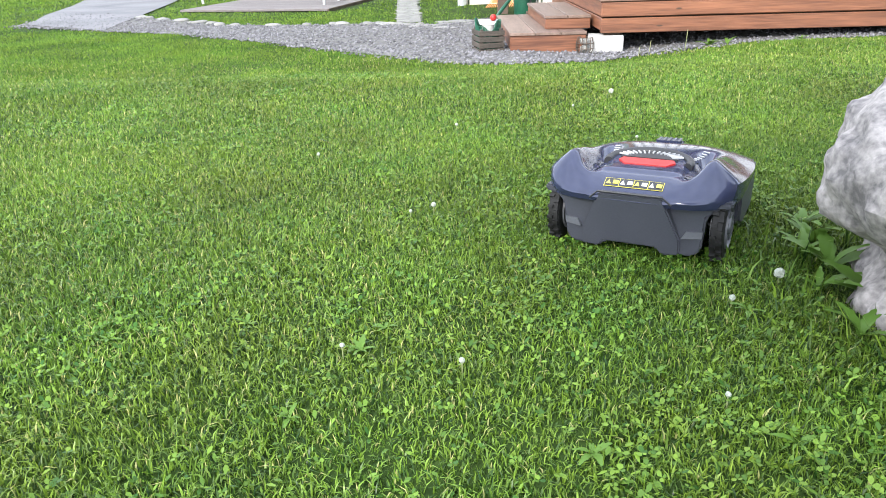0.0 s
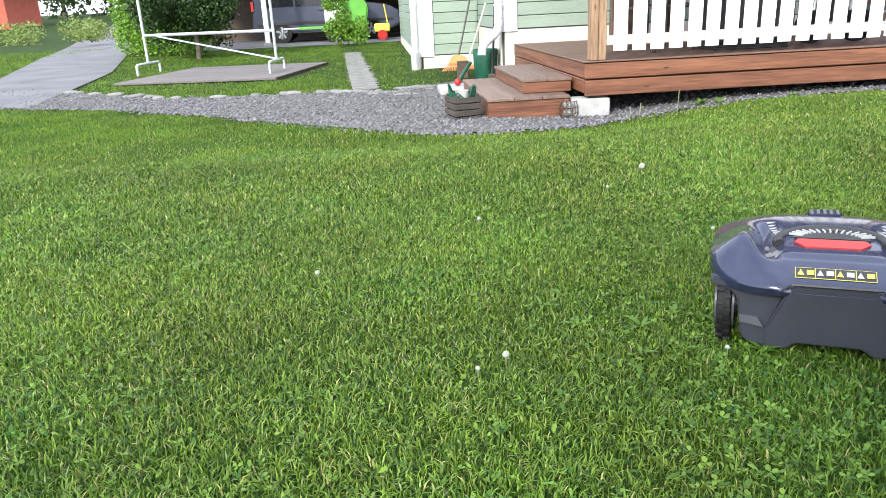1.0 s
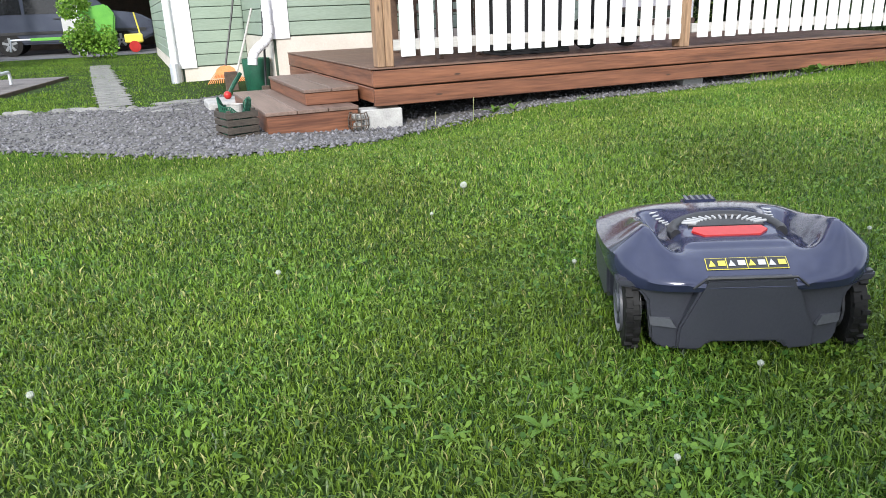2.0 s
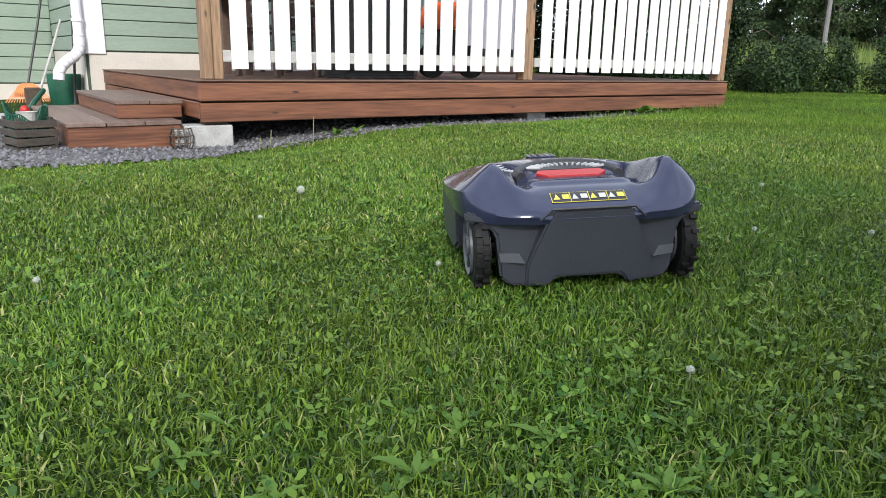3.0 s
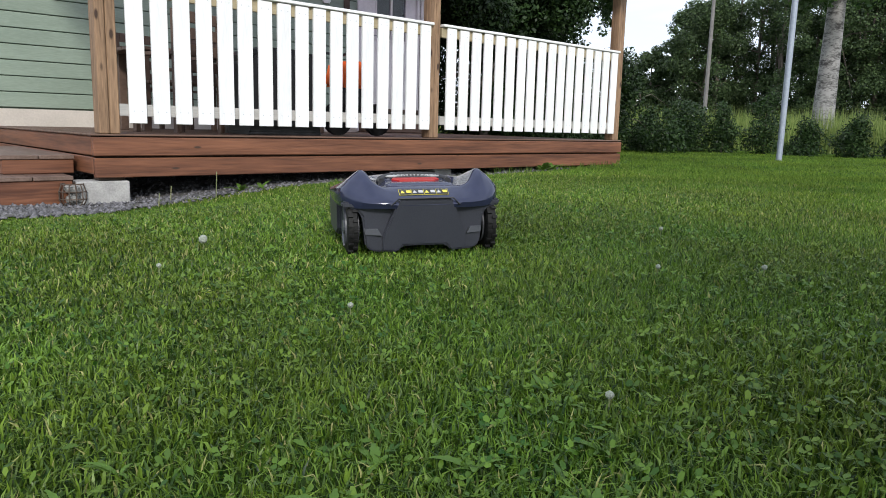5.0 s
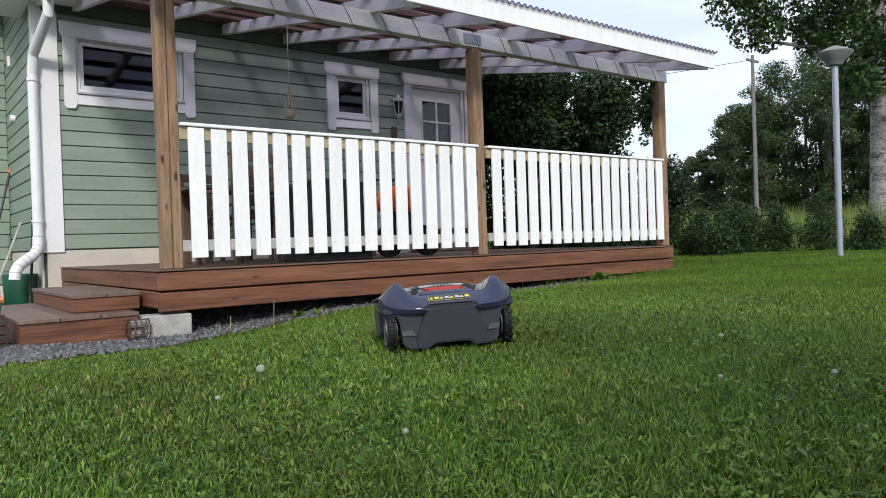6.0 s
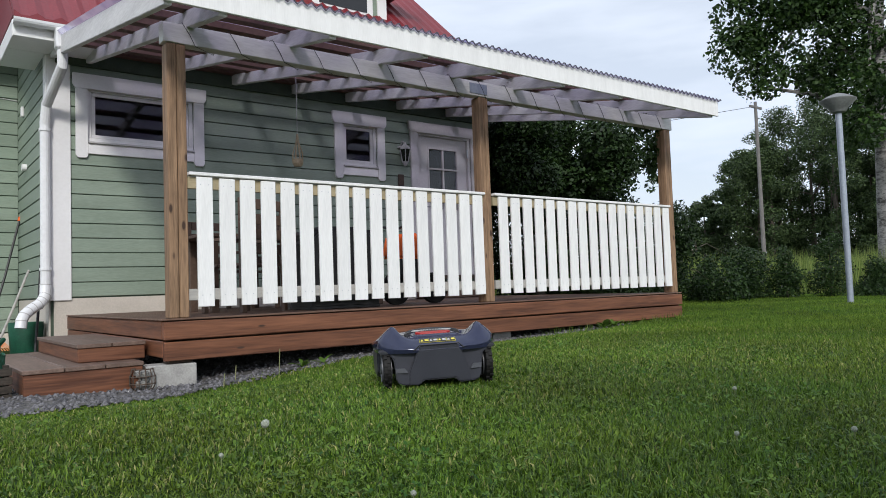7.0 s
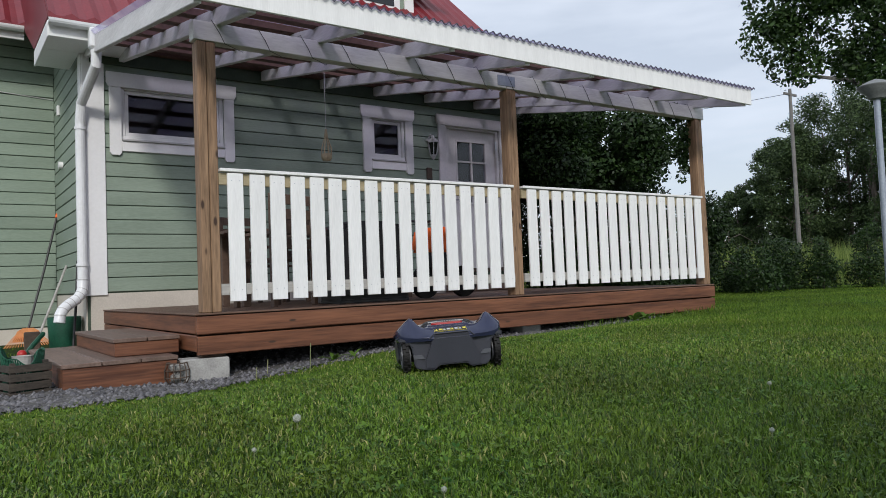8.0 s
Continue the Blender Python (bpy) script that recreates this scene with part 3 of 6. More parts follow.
wall_recess = thing("wall_south_2", (0.62, BACK_Y, 0), "sage green board-clad recessed wall", "wall", kind="structure")
part("core", bx(0.62, HX0 + 0.18, BACK_Y, BACK_Y + 0.2, -0.15, 4.3, 0), M_GROOVE, wall_recess)
siding(wall_recess, 0.84, HX0 - 0.025, 0.22, 4.2, [], lambda a, b, z: prism(bmesh.new(), [(BACK_Y - p, z + q) for p, q in board_profile()], 0, a, b))
part("foundation", bx(0.65, HX0, BACK_Y - 0.015, BACK_Y - 0.001, -0.15, 0.21, 0), M_FOUND, wall_recess)
part("corner_board", bx(0.59, 0.83, BACK_Y - 0.045, BACK_Y - 0.001, 0.2, 4.25), M_TRIM, wall_recess)

wall_west = thing("wall_west_2", (0.62, BACK_Y, 0), "sage green board-clad long end wall", "wall", kind="structure")
part("core", bx(0.62, 0.8, BACK_Y + 0.2, 22.4, -0.15, 4.1, 0), M_GROOVE, wall_west)
siding(wall_west, BACK_Y + 0.1, 22.4, 0.22, 4.1, [], lambda a, b, z: prism(bmesh.new(), [(0.62 - p, z + q) for p, q in board_profile()], 1, a, b))
part("foundation", bx(0.60, 0.619, BACK_Y, 22.4, -0.15, 0.21, 0), M_FOUND, wall_west)
part("corner_board", bx(0.575, 0.619, BACK_Y - 0.04, BACK_Y + 0.12, 0.2, 4.25), M_TRIM, wall_west)
single("wall_east", bx(HX1 - 0.18, HX1, WALL_Y + 0.2, 22.4, -0.15, 4.1, 0), M_SIDING, "sage green end wall of the house", "wall", kind="structure")
single("wall_north", bx(0.62, HX1, 22.4, 22.6, -0.15, 4.1, 0), M_SIDING, "sage green rear wall of the house", "wall", kind="structure")
single("floor", bx(HX0 + 0.18, HX1 - 0.18, WALL_Y + 0.2, 22.3, 0.70, 0.78, 0), M_DARKWOOD, "dark floor inside the house", "floor", kind="structure")
single("ceiling", bx(HX0 + 0.18, HX1 - 0.18, WALL_Y + 0.2, 22.3, 3.3, 3.36, 0), M_TRIM, "white ceiling inside the house", "ceiling", kind="structure")


def window(name, w, label):
    x0, x1, z0, z1 = w
    y = WALL_Y
    win = thing(name, ((x0 + x1) / 2, y, z0), label, "window", kind="structure")
    c = 0.125
    part("head_casing", prism(bmesh.new(), [(x0 - c - 0.03, z1 + 0.02), (x0 - c, z1 - 0.03), (x1 + c, z1 - 0.03), (x1 + c + 0.03, z1 + 0.02), (x1 + c + 0.03, z1 + 0.14), (x0 - c - 0.03, z1 + 0.14)], 1, y - 0.062, y - 0.02, 0.004), M_TRIM, win)
    for a, b in ((x0 - c, x0), (x1, x1 + c)):
        part("side_casing", prism(bmesh.new(), [(a, z0 - 0.14), (a + 0.02, z0 - 0.17), (b - 0.02, z0 - 0.17), (b, z0 - 0.14), (b, z1 - 0.032), (a, z1 - 0.032)], 1, y - 0.055, y - 0.02, 0.003), M_TRIM, win)
    part("sill_board", bx(x0 + 0.002, x1 - 0.002, y - 0.05, y - 0.02, z0 - 0.12, z0 - 0.005), M_TRIM, win)
    part("drip_sill", bx(x0 + 0.004, x1 - 0.004, y - 0.075, y + 0.04, z0 - 0.004, z0 + 0.018), M_PALE, win)
    f = 0.045
    frame_bm = bmesh.new()
    for a, b, c_, d in ((x0, x1, z1 - f, z1), (x0, x1, z0 + 0.02, z0 + f + 0.02), (x0, x0 + f, z0 + f + 0.02, z1 - f), (x1 - f, x1, z0 + f + 0.02, z1 - f)):
        box(frame_bm, a, b, y - 0.01, y + 0.07, c_, d, 0.003)
    fr = part("window_frame", frame_bm, M_TRIM, win)
    s = 0.04
    sash_bm = bmesh.new()
    a0, a1, c0, c1 = x0 + f + 0.004, x1 - f - 0.004, z0 + f + 0.024, z1 - f - 0.004
    for a, b, c_, d in ((a0, a1, c1 - s, c1), (a0, a1, c0, c0 + s), (a0, a0 + s, c0 + s, c1 - s), (a1 - s, a1, c0 + s, c1 - s)):
        box(sash_bm, a, b, y + 0.01, y + 0.055, c_, d, 0.003)
    part("sash", sash_bm, M_TRIM, fr)
    pane = part("pane", bx(a0 + s, a1 - s, y + 0.03, y + 0.036, c0 + s, c1 - s, 0), M_GLASS, fr, "dark reflecting window pane")
    pane.visible_shadow = False
    return win


window("window_1", W1, "wide low window with white casing on the green wall")
window("window_2", W2, "small square window with white casing beside the door")


def front_door():
    x0, x1, z0, z1 = DOOR
    y = WALL_Y
    d = thing("door_1", ((x0 + x1) / 2, y, z0), "closed off-white house door with a six-pane window", "door", kind="structure")
    part("head_casing", prism(bmesh.new(), [(x0 - 0.155, z1 + 0.03), (x0 - 0.125, z1 - 0.02), (x1 + 0.125, z1 - 0.02), (x1 + 0.155, z1 + 0.03), (x1 + 0.155, z1 + 0.14), (x0 - 0.155, z1 + 0.14)], 1, y - 0.062, y - 0.02, 0.004), M_DOOR, d)
    for a, b in ((x0 - 0.125, x0), (x1, x1 + 0.125)):
        part("side_casing", bx(a, b, y - 0.055, y - 0.02, DECK_Z + 0.02, z1 - 0.022), M_DOOR, d)
    for a, b, c, e in ((x0, x0 + 0.05, z0, z1), (x1 - 0.05, x1, z0, z1), (x0 + 0.05, x1 - 0.05, z1 - 0.05, z1)):
        part("door_frame", bx(a, b, y - 0.02, y + 0.12, c, e), M_DOOR, d)
    hole = (6.75, 7.32, 1.80, 2.76)
    leaf = part("leaf", cut_wall(bmesh.new(), x0 + 0.052, x1 - 0.052, z0, z1 - 0.052, [hole], lambda a, b, c, e: (a, b, y + 0.03, y + 0.08, c, e)), M_DOOR, d)
    for i in range(3):
        x = hole[0] + (hole[1] - hole[0]) * i / 2
        part("glazing_bar", bx(x - 0.014, x + 0.014, y + 0.022, y + 0.085, hole[2], hole[3], 0.002), M_DOOR, leaf)
    for i in range(4):
        z = hole[2] + (hole[3] - hole[2]) * i / 3
        part("glazing_bar", bx(hole[0] - 0.014, hole[1] + 0.014, y + 0.020, y + 0.087, z - 0.014, z + 0.014, 0.002), M_DOOR, leaf)
    pane = part("pane", bx(hole[0], hole[1], y + 0.05, y + 0.056, hole[2], hole[3], 0), M_GLASS, leaf)
    pane.visible_shadow = False
    part("threshold", bx(x0, x1, y - 0.03, y + 0.15, z0 - 0.06, z0 - 0.002), M_DARKWOOD, d)
    for z in (2.72, 1.15):
        part("hinge", bx(x1 - 0.075, x1 - 0.045, y - 0.035, y - 0.021, z - 0.07, z + 0.07), M_STEEL, d)
    part("door_handle", tube(bmesh.new(), [(x0 + 0.11, y + 0.03, 1.84), (x0 + 0.11, y - 0.03, 1.84), (x0 + 0.22, y - 0.035, 1.84)], 0.01, 8), M_ALLOY, d)
    part("doorstep", bx(x0 - 0.1, x1 + 0.1, y - 0.36, y - 0.025, DECK_Z + 0.003, DECK_Z + 0.17, 0.01), M_DECK, d)


front_door()


# red sheet roof of the house: front slope, eaves, gutters, dormer
def roof_slope(bm, x0, x1, y0, z0, y1, z1, rib=0.21, depth=0.04, thick=0.03):
    n = max(int((x1 - x0) / rib), 1) * 6
    rows = []
    for i in range(n + 1):
        x = x0 + (x1 - x0) * i / n
        up = depth * max(0.0, math.cos(2 * math.pi * i / 6)) ** 1.0
        rows.append([bm.verts.new((x, y0, z0 + up)), bm.verts.new((x, y1, z1 + up)), bm.verts.new((x, y1, z1 - thick)), bm.verts.new((x, y0, z0 - thick))])
    for a, b in zip(rows, rows[1:]):
        for k in range(4):
            bm.faces.new((a[k], b[k], b[(k + 1) % 4], a[(k + 1) % 4]))
    bm.faces.new(rows[0]), bm.faces.new(rows[-1][::-1])
    bmesh.ops.recalc_face_normals(bm, faces=bm.faces[:])
    return bm


roof = thing("roof", (4.7, 16, 3.4), "wine red ribbed sheet metal roof of the house", "roof", kind="structure")
PITCH = 0.91
part("slope", roof_slope(bmesh.new(), 1.17, 8.25, 9.86, 3.50, 17.2, 3.50 + 7.34 * PITCH), M_REDROOF, roof)
part("slope", roof_slope(bmesh.new(), 0.1, 1.165, 12.0, 4.06, 17.2, 4.06 + 5.2 * PITCH), M_REDROOF, roof)
part("flashing", prism(bmesh.new(), [(9.88, 3.49), (11.1, 3.49), (12.05, 4.0), (16.9, 4.0 + 4.85 * PITCH), (16.9, 3.47 + 7.02 * PITCH)], 0, 1.166, 1.182), M_REDROOF, roof)
part("slope", roof_slope(bmesh.new(), 0.1, 8.25, 23.1, 4.1, 17.2, 4.06 + 5.15 * PITCH + 0.2), M_REDROOF, roof)
part("gable", prism(bmesh.new(), [(12.7, 4.1), (22.5, 4.1), (17.3, 8.5)], 0, 0.63, 0.78), M_SIDING, roof)
part("gable", prism(bmesh.new(), [(10.6, 3.5), (22.5, 4.1), (17.3, 8.9), (10.6, 3.9)], 0, 7.68, 7.83), M_SIDING, roof)
part("soffit", bx(1.19, 1.95, 9.93, WALL_Y - 0.05, 3.30, 3.33, 0), M_TRIM, roof)
part("soffit", bx(1.19, HX0 - 0.05, WALL_Y - 0.045, 11.1, 3.30, 3.33, 0), M_TRIM, roof)
part("eaves_board", bx(1.17, 1.95, 9.90, 9.925, 3.29, 3.46), M_TRIM, roof)
part("eaves_board", bx(1.165, 1.188, 9.93, 11.1, 3.29, 3.46), M_TRIM, roof)
part("eaves_board", bx(0.1, 1.16, 12.04, 12.07, 3.88, 4.04), M_TRIM, roof)
part("eaves_board", bx(1.96, 8.22, 9.90, 9.925, 3.50, 3.56), M_TRIM, roof)


def gutter(x0, x1, y, z):
    prof = [(-0.06, 0.0)] + [(0.06 * math.cos(a), 0.06 * math.sin(a)) for a in [math.pi * (1 + i / 8) for i in range(1, 9)]]
    inner = [(u * 0.9, v * 0.9) for u, v in prof[::-1]]
    return prism(bmesh.new(), [(y + u, z + v) for u, v in prof + inner], 0, x0, x1)


part("gutter", gutter(1.16, 1.95, 9.825, 3.44), M_PIPE, roof, "white painted gutter")
part("gutter", gutter(0.1, 1.15, 11.97, 4.02), M_PIPE, roof, "white painted gutter")

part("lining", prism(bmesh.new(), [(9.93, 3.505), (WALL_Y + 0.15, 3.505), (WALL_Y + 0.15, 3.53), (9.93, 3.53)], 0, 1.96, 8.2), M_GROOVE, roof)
dormer = thing("dormer", (5.2, 11.75, 5.1), "green dormer with two white framed windows on the red roof", "dormer")
part("wall", bx(3.4, 6.89, 11.75, 15.0, 4.9, 5.835, 0), M_SIDING, dormer)
for wx0, wx1 in ((4.05, 5.12), (5.49, 6.62)):
    win = part("window", bx(wx0, wx1, 11.71, 11.749, 5.12, 5.60, 0.004), M_TRIM, dormer)
    part("sill", bx(wx0 - 0.03, wx1 + 0.03, 11.67, 11.709, 5.10, 5.14, 0.003), M_TRIM, win)
    part("pane", bx(wx0 + 0.12, wx1 - 0.12, 11.70, 11.709, 5.22, 5.50, 0), M_DARKGLASS, win)
part("corner_board", bx(6.72, 6.90, 11.715, 11.749, 5.05, 5.835), M_TRIM, dormer)
part("roof", prism(bmesh.new(), [(2.9, 5.84), (7.45, 5.84), (7.45, 5.95), (5.2, 7.0), (2.9, 5.95)], 1, 11.35, 16.0), M_REDROOF, dormer)
part("eaves_board", bx(2.9, 7.45, 11.325, 11.349, 5.82, 5.91), M_TRIM, dormer)


def downpipe():
    d = thing("downpipe", (1.46, WALL_Y - 0.05, 0), "white round downpipe with an angled spout beside the steps", "downpipe")
    y = WALL_Y - 0.09
    part("outlet", bx(1.53, 1.69, 9.74, 9.88, 3.18, 3.40, 0.02), M_PIPE, d)
    part("offset", tube(bmesh.new(), [(1.60, 9.80, 3.22), (1.60, 9.82, 3.02), (1.53, y - 0.05, 2.72), (1.52, y, 2.52)], 0.052, 14), M_PIPE, d)
    part("pipe", tube(bmesh.new(), [(1.52, y, 2.53), (1.52, y, 0.78)], 0.05, 14), M_PIPE, d)
    bend = [Vector(p) for p in ((1.52, y, 0.79), (1.515, y - 0.01, 0.68), (1.49, y - 0.03, 0.625), (1.45, y - 0.055, 0.58), (1.40, y - 0.085, 0.55), (1.35, y - 0.11, 0.515), (1.305, y - 0.14, 0.475), (1.275, y - 0.165, 0.42), (1.265, y - 0.175, 0.34))]
    part("spout", tube(bmesh.new(), bend, 0.056, 14), M_PIPE, d, "ribbed white spout", smooth=True)
    for p, q in zip(bend, bend[1:]):
        part("rib", tube(bmesh.new(), [p, p.lerp(q, 0.12)], 0.0585, 14), M_PALE, d)
    for z in (2.45, 0.95):
        part("bracket", tube(bmesh.new(), [(1.52, y, z - 0.015), (1.52, y, z + 0.015)], 0.06, 14), M_PIPE, d)


downpipe()


def wall_fittings():
    s1 = thing("wall_sensor", (HX0 - 0.02, 12.14, 2.97), "small white box on the green return wall", "sensor")
    part("casing", bx(HX0 - 0.055, HX0 - 0.023, 12.10, 12.18, 2.97, 3.10, 0.006), M_TRIM, s1)
    s2 = thing("outdoor_socket", (HX0 - 0.02, 11.92, 2.24), "white round outdoor tap cover on the green wall", "fitting")
    part("cover", tube(bmesh.new(), [(HX0 - 0.023, 11.92, 2.285), (HX0 - 0.075, 11.92, 2.285)], 0.045, 14), M_TRIM, s2, smooth=True)
    single("wall_cable", tube(bmesh.new(), [(0.84, BACK_Y - 0.03, 3.34), (1.2, BACK_Y - 0.032, 3.315), (1.55, BACK_Y - 0.03, 3.29)], 0.006, 6), M_PALE, "thin pale cable across the recessed green wall", "cable")


wall_fittings()
dp = thing("downpipe", (0.55, BACK_Y - 0.06, 0), "pale grey downpipe on the corner of the recessed wall", "downpipe")
part("pipe", tube(bmesh.new(), [(0.52, BACK_Y - 0.08, 3.9), (0.52, BACK_Y - 0.08, 0.2)], 0.05, 14), M_PIPE, dp)
part("boot", tube(bmesh.new(), [(0.52, BACK_Y - 0.08, 0.28), (0.52, BACK_Y - 0.08, -0.05)], 0.075, 14), M_STEEL, dp)


# ---- deck, steps, railing, canopy ----
deck = thing("deck", (4.8, 8.7, 0), "brown stained timber deck along the house", "deck", kind="structure")
DX0, DX1 = 1.735, 7.98


def deck_parts():
    part("fascia_board", bx(DX0, DX1, FRONT - 0.03, FRONT + 0.018, 0.298, 0.428, 0.006), M_FASCIA, deck)
    part("fascia_board", bx(DX0 + 0.004, DX1 - 0.004, FRONT - 0.026, FRONT + 0.018, 0.148, 0.284, 0.006), M_FASCIA, deck)
    part("fascia_board", bx(DX0, DX0 + 0.035, FRONT + 0.02, WALL_Y - 0.03, 0.30, 0.435, 0.006), M_FASCIA_Y, deck)
    part("fascia_board", bx(DX0 + 0.003, DX0 + 0.033, FRONT + 0.02, WALL_Y - 0.03, 0.17, 0.290, 0.006), M_FASCIA_Y, deck)
    part("fascia_board", bx(DX1 - 0.03, DX1, FRONT + 0.02, WALL_Y - 0.03, 0.17, 0.435, 0.006), M_FASCIA_Y, deck)
    for i in range(8):
        y = FRONT + 0.25 + i * 0.44
        part("joist", bx(DX0 + 0.05, DX1 - 0.05, y, y + 0.05, 0.24, 0.42, 0), M_DARKWOOD, deck)
    n = 34
    w = (WALL_Y - 0.03 - FRONT) / n
    for i in range(n):
        y = FRONT - 0.02 + i * w
        part("plank", bx(DX0 - 0.012, DX1 + 0.01, y, y + w - 0.006, 0.437, DECK_Z, 0.003), M_DECK, deck)


deck_parts()


def porch_step(x0, x1, y0, y1, z0, z1, label, planks):
    s = thing("porch_step", ((x0 + x1) / 2, (y0 + y1) / 2, z0), label, "step", "steps to the deck")
    top = z1 - 0.03
    part("front_riser", bx(x0, x1, y0, y0 + 0.03, z0, top, 0.005), M_FASCIA, s)
    part("back_riser", bx(x0, x1, y1 - 0.03, y1, z0, top, 0.005), M_FASCIA, s)
    part("side_riser", bx(x0, x0 + 0.03, y0 + 0.031, y1 - 0.031, z0, top, 0.005), M_FASCIA_Y, s)
    part("side_riser", bx(x1 - 0.03, x1, y0 + 0.031, y1 - 0.031, z0, top, 0.005), M_FASCIA_Y, s)
    w = (x1 - x0 + 0.02) / planks
    for i in range(planks):
        part("tread_plank", bx(x0 - 0.01 + i * w, x0 - 0.016 + (i + 1) * w, y0 - 0.012, y1 + 0.01, top + 0.001, z1, 0.004), M_DECK_Y, s)


M_DECK_Y = material("brown stained tread", (0.10, 0.064, 0.048), (0.20, 0.135, 0.105), 0.55, scale=4, fine=26, bump=0.3, stretch=(3, 0.25, 3), spread=0.12)
porch_step(0.88, 1.62, 7.08, 9.0, -0.035, 0.160, "lower brown timber step standing on gravel", 3)
porch_step(1.25, 1.70, 7.32, 9.0, 0.162, 0.292, "upper brown timber step against the deck", 2)

blk = bx(-0.17, 0.17, -0.10, 0.10, 0, 0.19, 0.008)
bmesh.ops.transform(blk, matrix=pose(1.81, 7.09, -0.066, 0, 0, -9), verts=blk.verts[:])
single("concrete_block", blk, M_CONCRETE, "pale concrete block carrying the deck corner", "block")
shim = bx(1.78, 1.95, 7.03, 7.16, 0.125, 0.149, 0.004)
single("timber_shim", shim, M_DARKWOOD, "dark timber packing on the concrete block", "timber")
blk = bx(4.95, 5.19, 7.09, 7.3, -0.02, 0.235, 0.008)
single("concrete_block", blk, M_CONCRETE, "low concrete pad under the deck beam", "block")


def wire_basket():
    b = thing("wire_basket", (1.60, 7.02, -0.04), "small round wire basket of stones beside the concrete block", "basket")
    for k in range(12):
        a = 2 * math.pi * k / 12
        part("upright_wire", tube(bmesh.new(), [(1.60 + r * math.cos(a), 7.02 + r * math.sin(a), -0.05 + z) for r, z in ((0.06, 0.005), (0.085, 0.05), (0.085, 0.11), (0.07, 0.16))], 0.004, 5), M_DARKWOOD, b)
    for r, z in ((0.06, 0.01), (0.086, 0.06), (0.086, 0.11), (0.07, 0.16)):
        part("hoop_wire", tube(bmesh.new(), [(1.60 + r * math.cos(a * math.pi / 8), 7.02 + r * math.sin(a * math.pi / 8), -0.05 + z) for a in range(17)], 0.004, 5), M_DARKWOOD, b)
    st = bmesh.new()
    rng = random.Random(2)
    for i in range(14):
        s = bmesh.ops.create_icosphere(st, subdivisions=1, radius=rng.uniform(0.022, 0.034))["verts"]
        a, r = rng.uniform(0, 6.28), rng.uniform(0, 0.045)
        bmesh.ops.translate(st, vec=(1.60 + r * math.cos(a), 7.02 + r * math.sin(a), -0.02 + rng.random() * 0.1), verts=s)
    part("stones", st, M_STONE, b)


wire_basket()


def canopy_post(x0, x1, label):
    p = thing("deck_post", ((x0 + x1) / 2, FRONT + 0.05, DECK_Z), label, "post", "canopy posts")
    mid = (x0 + x1) / 2
    part("timber", bx(x0, mid - 0.002, FRONT, FRONT + 0.12, DECK_Z + 0.001, 2.475, 0.007), M_POST, p)
    part("timber", bx(mid + 0.002, x1, FRONT + 0.003, FRONT + 0.117, DECK_Z + 0.001, 2.475, 0.007), M_POST, p)


canopy_post(1.79, 1.93, "weathered bare timber post of two planks")
canopy_post(4.795, 4.915, "weathered bare timber post with railing on both sides")
canopy_post(7.815, 7.945, "weathered timber post at the deck end with climbing leaves")


def railing(x0, x1, label):
    r = thing("deck_railing", ((x0 + x1) / 2, FRONT, DECK_Z), label, "railing", "deck railings")
    part("cap_rail", bx(x0 - 0.06, x1 + 0.03, FRONT - 0.035, FRONT + 0.035, 1.497, 1.522, 0.004), M_WHITE, r)
    part("top_rail", bx(x0 - 0.06, x1 + 0.03, FRONT, FRONT + 0.035, 1.40, 1.49, 0.004), M_YELLOWRAIL, r)
    part("bottom_rail", bx(x0 - 0.06, x1 + 0.03, FRONT, FRONT + 0.035, 0.575, 0.66, 0.004), M_GREYRAIL, r)
    rng = random.Random(int(x0 * 100))
    me = mesh_of(bx(-0.06, 0.06, -0.011, 0.011, 0, 0.962, 0.003), M_WHITE, "slat")
    screw = mesh_of(lathe(bmesh.new(), [(0.004, 0), (0.004, 0.002)], (0, 0, 0), 8), M_STEEL, "screw")
    n = 17
    for i in range(n):
        x = x0 + 0.06 + (x1 - x0 - 0.12) * i / (n - 1)
        sl = piece("slat", me, r, (x + rng.uniform(-0.004, 0.004), FRONT - 0.0125, 0.528 + rng.uniform(-0.004, 0.003)), (0, rng.uniform(-0.25, 0.25), 0))
        for dz in (0.085, 0.905):
            for dx in (-0.03, 0.03):
                s = new("screw", screw)
                s.parent = sl
                s.matrix_basis = pose(dx, -0.0105, dz, 90, 0, 0)


railing(1.99, 4.775, "white painted slat railing with small gaps between slats")
railing(4.99, 7.80, "white painted slat railing at the far half of the deck")

canopy = thing("canopy_roof", (4.8, 8.4, 2.48), "white washed timber canopy with violet corrugated plastic roof", "canopy")
SLOPE = (3.27 - 2.62) / 3.4


def rafter_z(y):
    return 2.61 + (y - FRONT) * SLOPE


